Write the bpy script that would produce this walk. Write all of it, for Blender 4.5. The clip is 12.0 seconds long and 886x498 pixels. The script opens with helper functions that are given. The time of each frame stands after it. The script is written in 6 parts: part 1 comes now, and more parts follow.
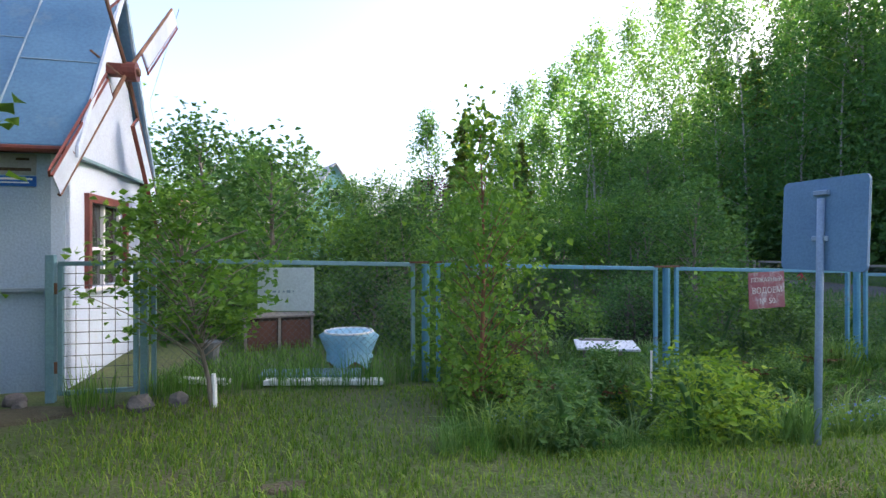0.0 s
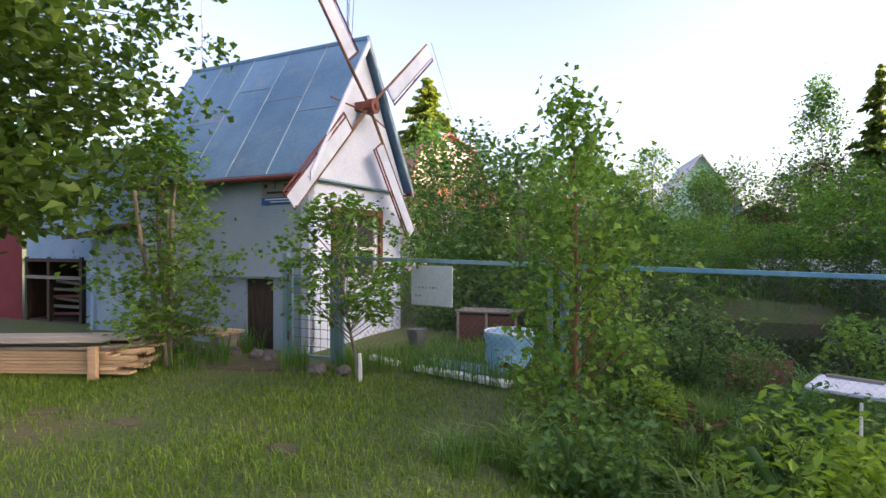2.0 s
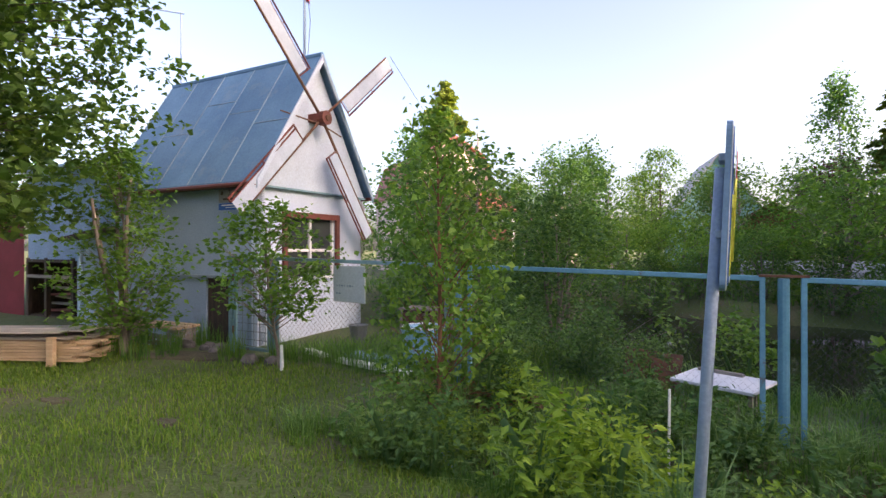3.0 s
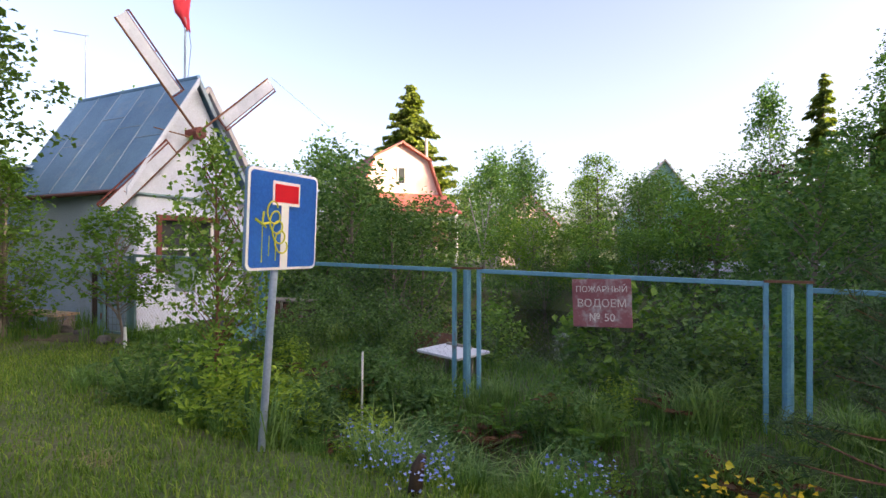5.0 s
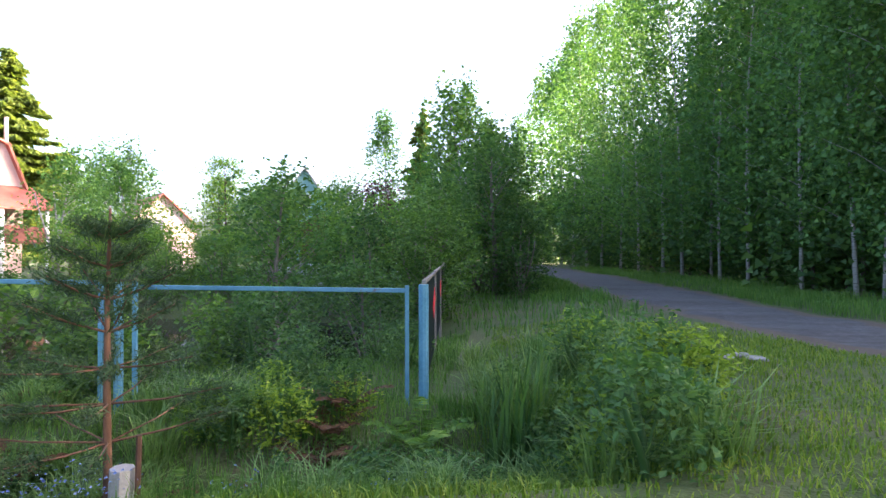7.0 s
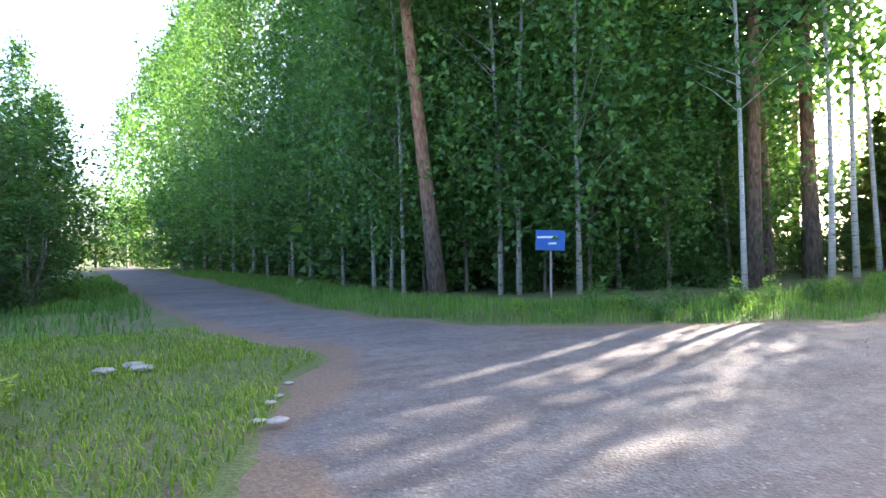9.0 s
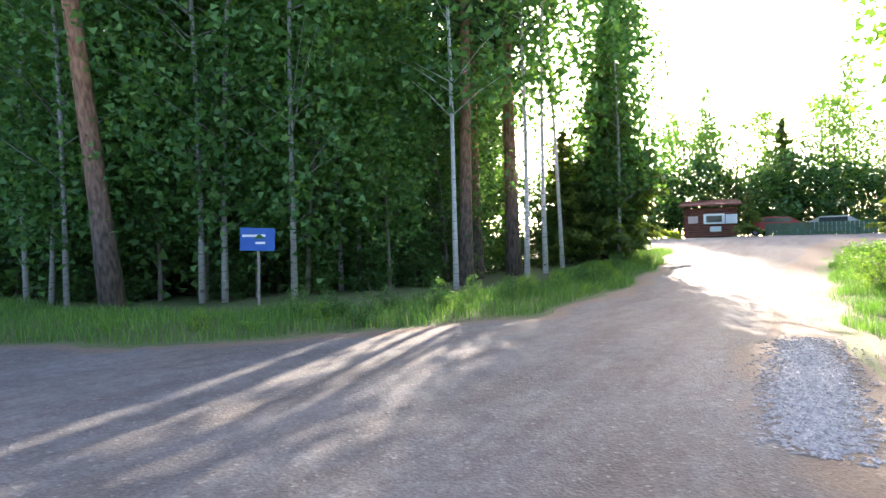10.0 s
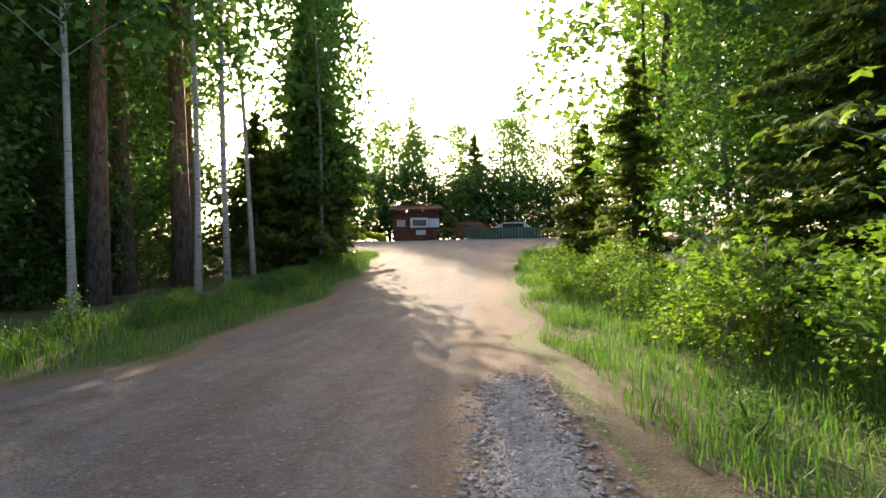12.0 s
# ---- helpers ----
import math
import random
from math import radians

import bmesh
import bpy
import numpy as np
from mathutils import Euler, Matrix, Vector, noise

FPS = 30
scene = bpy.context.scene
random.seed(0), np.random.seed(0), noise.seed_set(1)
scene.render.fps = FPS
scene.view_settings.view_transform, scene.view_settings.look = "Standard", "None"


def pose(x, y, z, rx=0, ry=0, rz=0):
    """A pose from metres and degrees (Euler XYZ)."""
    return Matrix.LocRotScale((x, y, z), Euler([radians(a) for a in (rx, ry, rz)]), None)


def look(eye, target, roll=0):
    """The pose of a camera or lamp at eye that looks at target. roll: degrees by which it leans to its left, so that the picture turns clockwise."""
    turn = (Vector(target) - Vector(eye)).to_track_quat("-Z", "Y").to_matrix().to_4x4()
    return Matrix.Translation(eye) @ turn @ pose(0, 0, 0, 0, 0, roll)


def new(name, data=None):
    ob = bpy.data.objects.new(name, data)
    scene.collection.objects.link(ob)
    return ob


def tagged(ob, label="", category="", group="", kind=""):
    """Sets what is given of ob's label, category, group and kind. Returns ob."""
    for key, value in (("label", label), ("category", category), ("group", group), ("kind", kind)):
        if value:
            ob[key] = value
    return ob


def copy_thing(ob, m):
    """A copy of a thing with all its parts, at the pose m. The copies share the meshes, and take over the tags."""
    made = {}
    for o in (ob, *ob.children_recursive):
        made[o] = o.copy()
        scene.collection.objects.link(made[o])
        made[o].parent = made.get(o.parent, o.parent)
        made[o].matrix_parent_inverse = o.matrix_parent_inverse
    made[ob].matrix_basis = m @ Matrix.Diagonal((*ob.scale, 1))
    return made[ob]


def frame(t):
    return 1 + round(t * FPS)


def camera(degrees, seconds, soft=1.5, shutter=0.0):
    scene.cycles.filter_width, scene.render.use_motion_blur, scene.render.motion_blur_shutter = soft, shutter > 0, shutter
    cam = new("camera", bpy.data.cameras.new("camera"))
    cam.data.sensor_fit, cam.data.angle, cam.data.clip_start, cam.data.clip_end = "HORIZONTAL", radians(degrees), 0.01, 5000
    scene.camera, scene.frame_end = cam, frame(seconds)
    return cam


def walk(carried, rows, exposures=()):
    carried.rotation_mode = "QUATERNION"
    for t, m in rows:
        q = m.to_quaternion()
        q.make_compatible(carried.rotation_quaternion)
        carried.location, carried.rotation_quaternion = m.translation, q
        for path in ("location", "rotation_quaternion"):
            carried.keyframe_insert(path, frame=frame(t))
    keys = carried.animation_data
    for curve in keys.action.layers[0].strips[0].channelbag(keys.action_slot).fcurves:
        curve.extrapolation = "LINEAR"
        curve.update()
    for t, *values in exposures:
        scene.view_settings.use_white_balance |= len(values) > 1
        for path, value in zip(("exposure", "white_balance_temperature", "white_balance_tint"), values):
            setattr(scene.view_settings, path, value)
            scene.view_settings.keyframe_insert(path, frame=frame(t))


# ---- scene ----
cam = camera(78.6, 12.0)
METRES, EYE, TILT, LEAN, TURN = 17.0, 1.35, 0.0, 0.0, 0.0
ROWS = [
    (0.0, 0.0, 0.0, 0.0, 0.0, 0.0, -0.0),
    (0.5, 0.0307, 0.0126, 0.0001, 12.39, -0.04, -0.03),
    (1.0, 0.0622, 0.0231, 0.0003, 24.72, -0.1, -0.02),
    (1.5, 0.0935, 0.0366, -0.0009, 34.34, -0.01, -0.04),
    (2.0, 0.1289, 0.0533, 0.0003, 39.42, -0.08, 0.03),
    (2.5, 0.1647, 0.0663, 0.0003, 41.74, 0.02, -0.06),
    (3.0, 0.2056, 0.0795, 0.0004, 42.44, 0.08, 0.05),
    (5.0, 0.3576, 0.1105, -0.0014, 40.76, 0.19, -0.13),
    (5.5, 0.3985, 0.1175, -0.0015, 40.17, 0.27, -0.07),
    (6.0, 0.4443, 0.1274, -0.0013, 33.95, 0.33, 0.03),
    (6.5, 0.486, 0.1328, -0.0001, 20.75, 0.46, 0.03),
    (7.0, 0.5287, 0.1398, -0.0016, 7.45, 0.52, 0.11),
    (7.5, 0.5694, 0.1395, -0.0023, -5.38, 0.64, 0.35),
    (9.5, 0.7433, 0.162, -0.0065, -39.75, 0.27, 0.93),
    (10.0, 0.7883, 0.1712, -0.0055, -54.68, -0.01, 0.96),
    (10.5, 0.8376, 0.1725, -0.0072, -67.29, -0.07, 1.11),
    (11.0, 0.8836, 0.1762, -0.0064, -75.33, -0.21, 1.08),
    (11.5, 0.9285, 0.1797, -0.0052, -81.21, -0.22, 1.04),
    (12.0, 0.9734, 0.1877, -0.0047, -83.51, -0.25, 0.91),
]
walk(cam, [(t, pose(0, 0, EYE, TILT, LEAN, TURN) @ pose(METRES * x, METRES * y, METRES * z, 90 + pitch, roll, yaw)) for t, x, y, z, yaw, pitch, roll in ROWS],
     exposures=[(0.0, 2.38, 6500, 16), (1.5, 2.28, 7100, 24), (3.0, 2.08, 7450, 24), (5.5, 1.95, 7400, 23), (6.5, 2.25, 7100, 20), (7.0, 2.75, 6600, 20), (7.5, 3.15, 6400, 25), (9.5, 3.15, 6200, 17), (10.5, 2.42, 6850, 17), (12.0, 1.7, 7300, 17)])

# ---- light: low evening sun behind the wood, clear bright sky ----
SUN_AZ, SUN_EL = 17.8, 20.3
world = bpy.data.worlds.new("sky")
scene.world = world
world.use_nodes = True
wn = world.node_tree
sky = wn.nodes.new("ShaderNodeTexSky")
sky.sky_type = "NISHITA"
sky.sun_disc = False
sky.sun_elevation = radians(SUN_EL)
sky.sun_rotation = radians(90 - SUN_AZ)
sky.air_density, sky.dust_density, sky.ozone_density = 0.7, 4.0, 0.6
wn.links.new(sky.outputs["Color"], wn.nodes["Background"].inputs["Color"])
wn.nodes["Background"].inputs["Strength"].default_value = 0.15
sun_data = bpy.data.lights.new("sun", "SUN")
sun_data.energy, sun_data.angle, sun_data.color = 3.5, radians(0.5), (1.0, 0.86, 0.66)
sun_ob = new("sun", sun_data)
sun_way = Vector((math.cos(radians(SUN_EL)) * math.cos(radians(SUN_AZ)), math.cos(radians(SUN_EL)) * math.sin(radians(SUN_AZ)), math.sin(radians(SUN_EL))))
sun_ob.matrix_world = look(sun_way * 60, (0, 0, 0))


# ---- materials ----
def mat_base(name):
    m = bpy.data.materials.new(name)
    m.use_nodes = True
    nt = m.node_tree
    return m, nt, nt.nodes["Principled BSDF"]


def node(nt, kind, **values):
    n = nt.nodes.new(kind)
    for key, value in values.items():
        n.inputs[key.replace("_", " ")].default_value = value
    return n


def ramp(nt, source, stops):
    r = nt.nodes.new("ShaderNodeValToRGB")
    while len(r.color_ramp.elements) < len(stops):
        r.color_ramp.elements.new(0.5)
    for e, (p, c) in zip(r.color_ramp.elements, stops):
        e.position, e.color = p, (*c, 1)
    nt.links.new(source, r.inputs["Fac"])
    return r.outputs["Color"]


def mixed(nt, fac, a, b, blend="MIX"):
    m = nt.nodes.new("ShaderNodeMix")
    m.data_type, m.blend_type = "RGBA", blend
    for sock, v in ((m.inputs[0], fac), (m.inputs[6], a), (m.inputs[7], b)):
        if isinstance(v, (int, float)):
            sock.default_value = v
        elif isinstance(v, tuple):
            sock.default_value = (*v, 1)
        else:
            nt.links.new(v, sock)
    return m.outputs[2]


def surface(name, c1, c2, scale=6.0, rough=0.7, metal=0.0, fine=60.0, bump=0.2, stain=None, stain_at=(0.55, 0.7), stain_scale=2.0, stretch=(1, 1, 1), spec=0.4):
    """Two-scale painted, stone, wood or metal surface with stains and relief."""
    m, nt, b = mat_base(name)
    tc = nt.nodes.new("ShaderNodeTexCoord")
    mp = nt.nodes.new("ShaderNodeMapping")
    mp.inputs["Scale"].default_value = stretch
    nt.links.new(tc.outputs["Object"], mp.inputs["Vector"])
    n1 = node(nt, "ShaderNodeTexNoise", Scale=scale, Detail=5.0, Roughness=0.6)
    n2 = node(nt, "ShaderNodeTexNoise", Scale=fine, Detail=3.0)
    for n in (n1, n2):
        nt.links.new(mp.outputs[0], n.inputs["Vector"])
    col = ramp(nt, n1.outputs["Fac"], [(0.3, c1), (0.7, c2)])
    f = ramp(nt, n2.outputs["Fac"], [(0.3, (0.75, 0.75, 0.75)), (0.7, (1.1, 1.1, 1.1))])
    col = mixed(nt, 0.6, col, f, "MULTIPLY")
    if stain:
        n3 = node(nt, "ShaderNodeTexNoise", Scale=stain_scale, Detail=8.0, Roughness=0.7)
        nt.links.new(tc.outputs["Object"], n3.inputs["Vector"])
        k = ramp(nt, n3.outputs["Fac"], [(stain_at[0], (0, 0, 0)), (stain_at[1], (1, 1, 1))])
        col = mixed(nt, k, col, stain)
    oi = nt.nodes.new("ShaderNodeObjectInfo")
    v = ramp(nt, oi.outputs["Random"], [(0.0, (0.88, 0.88, 0.88)), (1.0, (1.08, 1.08, 1.08))])
    col = mixed(nt, 1.0, col, v, "MULTIPLY")
    nt.links.new(col, b.inputs["Base Color"])
    b.inputs["Roughness"].default_value, b.inputs["Metallic"].default_value = rough, metal
    b.inputs["Specular IOR Level"].default_value = spec
    bp = node(nt, "ShaderNodeBump", Strength=bump, Distance=0.01)
    nt.links.new(n2.outputs["Fac"], bp.inputs["Height"])
    nt.links.new(bp.outputs[0], b.inputs["Normal"])
    return m


def leafy(name, dark, mid, light, through_light=0.35, rough=0.55):
    """Leaves and blades: colour differs from leaf to leaf and from plant to plant, and light comes through."""
    m, nt, b = mat_base(name)
    g = nt.nodes.new("ShaderNodeNewGeometry")
    oi = nt.nodes.new("ShaderNodeObjectInfo")
    col = ramp(nt, g.outputs["Random Per Island"], [(0.0, dark), (0.55, mid), (1.0, light)])
    v = ramp(nt, oi.outputs["Random"], [(0.0, (0.8, 0.86, 0.8)), (0.5, (1.0, 1.0, 1.0)), (1.0, (1.25, 1.12, 0.9))])
    col = mixed(nt, 1.0, col, v, "MULTIPLY")
    tc = nt.nodes.new("ShaderNodeTexCoord")
    n1 = node(nt, "ShaderNodeTexNoise", Scale=0.9, Detail=3.0)
    nt.links.new(tc.outputs["Object"], n1.inputs["Vector"])
    w = ramp(nt, n1.outputs["Fac"], [(0.3, (0.72, 0.8, 0.75)), (0.7, (1.2, 1.15, 1.05))])
    col = mixed(nt, 1.0, col, w, "MULTIPLY")
    nt.links.new(col, b.inputs["Base Color"])
    b.inputs["Roughness"].default_value = rough
    b.inputs["Specular IOR Level"].default_value = 0.3
    tr = nt.nodes.new("ShaderNodeBsdfTranslucent")
    warm = mixed(nt, 1.0, col, (1.4, 1.4, 0.55), "MULTIPLY")
    nt.links.new(warm, tr.inputs["Color"])
    mx = nt.nodes.new("ShaderNodeMixShader")
    mx.inputs[0].default_value = through_light
    nt.links.new(b.outputs[0], mx.inputs[1])
    nt.links.new(tr.outputs[0], mx.inputs[2])
    nt.links.new(mx.outputs[0], nt.nodes["Material Output"].inputs["Surface"])
    return m


def bark(name, c1, c2, marks=None, scale=3.0):
    m, nt, b = mat_base(name)
    tc = nt.nodes.new("ShaderNodeTexCoord")
    mp = nt.nodes.new("ShaderNodeMapping")
    mp.inputs["Scale"].default_value = (6, 6, 1.2) if not marks else (1.5, 1.5, 9)
    nt.links.new(tc.outputs["Object"], mp.inputs["Vector"])
    n1 = node(nt, "ShaderNodeTexNoise", Scale=scale, Detail=6.0, Roughness=0.65)
    nt.links.new(mp.outputs[0], n1.inputs["Vector"])
    if marks:
        col = ramp(nt, n1.outputs["Fac"], [(0.36, marks), (0.42, c1), (0.8, c2)])
    else:
        col = ramp(nt, n1.outputs["Fac"], [(0.35, c1), (0.65, c2)])
    nt.links.new(col, b.inputs["Base Color"])
    b.inputs["Roughness"].default_value = 0.9
    bp = node(nt, "ShaderNodeBump", Strength=0.6, Distance=0.02)
    nt.links.new(n1.outputs["Fac"], bp.inputs["Height"])
    nt.links.new(bp.outputs[0], b.inputs["Normal"])
    return m


def pine_bark():
    """Grey and scaly at the foot, orange higher up."""
    m, nt, b = mat_base("pine_bark")
    tc = nt.nodes.new("ShaderNodeTexCoord")
    mp = nt.nodes.new("ShaderNodeMapping")
    mp.inputs["Scale"].default_value = (5, 5, 1.5)
    nt.links.new(tc.outputs["Object"], mp.inputs["Vector"])
    n1 = node(nt, "ShaderNodeTexNoise", Scale=3.0, Detail=6.0)
    nt.links.new(mp.outputs[0], n1.inputs["Vector"])
    sep = nt.nodes.new("ShaderNodeSeparateXYZ")
    nt.links.new(tc.outputs["Object"], sep.inputs[0])
    rng = node(nt, "ShaderNodeMapRange")
    rng.inputs[1].default_value, rng.inputs[2].default_value = 1.5, 5.0
    nt.links.new(sep.outputs["Z"], rng.inputs[0])
    low = ramp(nt, n1.outputs["Fac"], [(0.35, (0.05, 0.04, 0.035)), (0.65, (0.16, 0.12, 0.1))])
    high = ramp(nt, n1.outputs["Fac"], [(0.35, (0.17, 0.08, 0.045)), (0.65, (0.42, 0.22, 0.13))])
    nt.links.new(mixed(nt, rng.outputs[0], low, high), b.inputs["Base Color"])
    b.inputs["Roughness"].default_value = 0.9
    bp = node(nt, "ShaderNodeBump", Strength=0.8, Distance=0.03)
    nt.links.new(n1.outputs["Fac"], bp.inputs["Height"])
    nt.links.new(bp.outputs[0], b.inputs["Normal"])
    return m


def earth(name, stops, scale, fine, bump, second=None, tracks=None, margin=None):
    """Soil or gravel; tracks: colour of worn wheel lines, margin: colour of the earth washed over the road's rim."""
    m, nt, b = mat_base(name)
    tc = nt.nodes.new("ShaderNodeTexCoord")
    n1 = node(nt, "ShaderNodeTexNoise", Scale=scale, Detail=6.0, Roughness=0.65)
    n2 = node(nt, "ShaderNodeTexNoise", Scale=fine, Detail=4.0, Roughness=0.7)
    vo = node(nt, "ShaderNodeTexVoronoi", Scale=fine * 1.4)
    for n in (n1, n2, vo):
        nt.links.new(tc.outputs["Object"], n.inputs["Vector"])
    col = ramp(nt, n1.outputs["Fac"], stops)
    if tracks:
        mp = nt.nodes.new("ShaderNodeMapping")
        mp.inputs["Scale"].default_value = (0.22, 1.5, 1.0)
        mp.inputs["Rotation"].default_value = (0, 0, radians(-8))
        nt.links.new(tc.outputs["Object"], mp.inputs["Vector"])
        n3 = node(nt, "ShaderNodeTexNoise", Scale=1.3, Detail=7.0, Roughness=0.6)
        nt.links.new(mp.outputs[0], n3.inputs["Vector"])
        k = ramp(nt, n3.outputs["Fac"], [(0.44, (0, 0, 0)), (0.62, (0.85, 0.85, 0.85))])
        col = mixed(nt, k, col, tracks)
        n4 = node(nt, "ShaderNodeTexNoise", Scale=5.0, Detail=8.0, Roughness=0.75)
        nt.links.new(tc.outputs["Object"], n4.inputs["Vector"])
        f4 = ramp(nt, n4.outputs["Fac"], [(0.32, (0.62, 0.6, 0.58)), (0.68, (1.2, 1.2, 1.22))])
        col = mixed(nt, 0.9, col, f4, "MULTIPLY")
    f = ramp(nt, n2.outputs["Fac"], [(0.3, (0.55, 0.55, 0.55)), (0.7, (1.3, 1.3, 1.3))])
    col = mixed(nt, 0.8, col, f, "MULTIPLY")
    if second:
        k = ramp(nt, vo.outputs["Color"], [(0.84, (0, 0, 0)), (0.9, (1, 1, 1))])
        col = mixed(nt, k, col, second)
    if margin:
        at = nt.nodes.new("ShaderNodeAttribute")
        at.attribute_name = "margin"
        sub = nt.nodes.new("ShaderNodeMath")
        sub.operation = "MULTIPLY_ADD"
        nt.links.new(n1.outputs["Fac"], sub.inputs[0])
        sub.inputs[1].default_value = -1.6
        nt.links.new(at.outputs["Fac"], sub.inputs[2])
        k = ramp(nt, sub.outputs[0], [(0.0, (0.9, 0.9, 0.9)), (0.35, (0, 0, 0))])
        soil = mixed(nt, 0.9, margin, f, "MULTIPLY")
        col = mixed(nt, k, col, soil)
    nt.links.new(col, b.inputs["Base Color"])
    b.inputs["Roughness"].default_value = 0.88
    bp = node(nt, "ShaderNodeBump", Strength=bump, Distance=0.02)
    add = nt.nodes.new("ShaderNodeMath")
    nt.links.new(n2.outputs["Fac"], add.inputs[0])
    nt.links.new(vo.outputs["Distance"], add.inputs[1])
    nt.links.new(add.outputs[0], bp.inputs["Height"])
    nt.links.new(bp.outputs[0], b.inputs["Normal"])
    return m


def plain(name, color, rough=0.6, metal=0.0):
    m, nt, b = mat_base(name)
    b.inputs["Base Color"].default_value = (*color, 1)
    b.inputs["Roughness"].default_value, b.inputs["Metallic"].default_value = rough, metal
    return m


M_GROUND = earth("meadow_soil", [(0.3, (0.06, 0.095, 0.025)), (0.5, (0.085, 0.12, 0.034)), (0.68, (0.13, 0.115, 0.06))], 0.8, 25, 0.6)
M_ROAD = earth("packed_gravel", [(0.3, (0.088, 0.09, 0.095)), (0.5, (0.125, 0.125, 0.128)), (0.72, (0.16, 0.148, 0.138))], 0.7, 30, 0.35, (0.165, 0.16, 0.155), (0.092, 0.083, 0.078), (0.15, 0.108, 0.075))
M_SOIL = earth("bare_soil", [(0.3, (0.06, 0.05, 0.03)), (0.5, (0.1, 0.085, 0.05)), (0.7, (0.14, 0.125, 0.07))], 3.0, 40, 0.5)
M_STONE = surface("crushed_stone", (0.22, 0.21, 0.2), (0.4, 0.39, 0.37), 3, 0.85, fine=40, bump=0.5)
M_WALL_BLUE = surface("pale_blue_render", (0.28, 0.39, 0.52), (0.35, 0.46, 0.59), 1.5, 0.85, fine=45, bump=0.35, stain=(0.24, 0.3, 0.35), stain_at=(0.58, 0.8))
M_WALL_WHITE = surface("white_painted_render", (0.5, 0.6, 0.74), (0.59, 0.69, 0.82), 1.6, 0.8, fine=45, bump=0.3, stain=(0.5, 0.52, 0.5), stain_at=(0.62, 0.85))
M_ROOF = surface("blue_grey_roof_iron", (0.075, 0.185, 0.32), (0.13, 0.27, 0.42), 1.2, 0.62, fine=30, bump=0.15, stain=(0.22, 0.29, 0.34), stain_at=(0.55, 0.75), stain_scale=1.4, spec=0.5)
M_SEAM = surface("worn_seam_iron", (0.18, 0.27, 0.34), (0.27, 0.35, 0.41), 4, 0.5)
M_CORR = surface("blue_corrugated_iron", (0.25, 0.41, 0.62), (0.33, 0.49, 0.7), 1.3, 0.55, fine=30, bump=0.1, stain=(0.3, 0.36, 0.4), stain_at=(0.6, 0.85))
M_CORR_RED = surface("maroon_corrugated_iron", (0.2, 0.035, 0.05), (0.28, 0.05, 0.07), 1.3, 0.5)
M_BROWN = surface("red_brown_paint", (0.12, 0.035, 0.03), (0.2, 0.06, 0.045), 5, 0.6, stain=(0.3, 0.24, 0.22), stain_at=(0.62, 0.72))
M_BLADE = surface("weathered_white_sheet", (0.38, 0.46, 0.57), (0.52, 0.6, 0.71), 3, 0.55, stain=(0.34, 0.25, 0.2), stain_at=(0.6, 0.85))
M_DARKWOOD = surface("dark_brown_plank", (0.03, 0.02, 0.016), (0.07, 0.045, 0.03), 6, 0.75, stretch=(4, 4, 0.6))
M_FENCE = surface("blue_fence_paint", (0.07, 0.24, 0.36), (0.12, 0.32, 0.45), 5, 0.45, fine=50, stain=(0.12, 0.08, 0.06), stain_at=(0.62, 0.7), stain_scale=5)
M_FENCE_OLD = surface("grey_blue_fence_paint", (0.12, 0.24, 0.29), (0.18, 0.32, 0.36), 5, 0.5, fine=50, stain=(0.16, 0.12, 0.1), stain_at=(0.6, 0.7), stain_scale=5)
M_WIRE = plain("dull_wire", (0.12, 0.14, 0.15), 0.6, 0.4)
M_RUST = surface("rusty_iron", (0.1, 0.05, 0.035), (0.2, 0.1, 0.06), 8, 0.85)
M_GLASS = plain("window_glass", (0.05, 0.06, 0.06), 0.05)
M_CURTAIN = surface("pale_curtain", (0.5, 0.5, 0.48), (0.62, 0.62, 0.6), 6, 0.9)
M_WHITE = surface("white_paint", (0.7, 0.72, 0.72), (0.8, 0.82, 0.82), 4, 0.6, stain=(0.45, 0.45, 0.42), stain_at=(0.62, 0.8))
M_PLANK = surface("fresh_sawn_pine", (0.42, 0.29, 0.18), (0.58, 0.43, 0.29), 3, 0.75, stretch=(1, 12, 12), bump=0.3)
M_GREYWOOD = surface("grey_weathered_wood", (0.2, 0.18, 0.16), (0.32, 0.3, 0.27), 3, 0.85, stretch=(1, 10, 10), bump=0.4)
M_SIGN_BLUE = surface("sign_blue", (0.012, 0.1, 0.42), (0.02, 0.14, 0.5), 2, 0.35)
M_SIGN_BACK = surface("sign_back_blue_grey", (0.1, 0.2, 0.34), (0.14, 0.25, 0.4), 2, 0.5)
M_SIGN_RED = plain("sign_red", (0.6, 0.015, 0.03), 0.4)
M_SIGN_WHITE = plain("sign_white", (0.75, 0.78, 0.8), 0.4)
M_YELLOW_PAINT = plain("yellow_spray_paint", (0.55, 0.55, 0.06), 0.5)
M_POLE = surface("sign_pole_paint", (0.2, 0.28, 0.4), (0.27, 0.35, 0.46), 5, 0.5)
M_PLACARD = surface("faded_red_placard", (0.22, 0.07, 0.09), (0.3, 0.12, 0.14), 5, 0.7, stain=(0.38, 0.33, 0.36), stain_at=(0.5, 0.64), stain_scale=6)
M_TUB = surface("light_blue_plastic_cover", (0.16, 0.42, 0.62), (0.28, 0.55, 0.72), 5, 0.45)
M_FLAG = surface("red_flag_cloth", (0.45, 0.02, 0.04), (0.58, 0.04, 0.07), 6, 0.8)
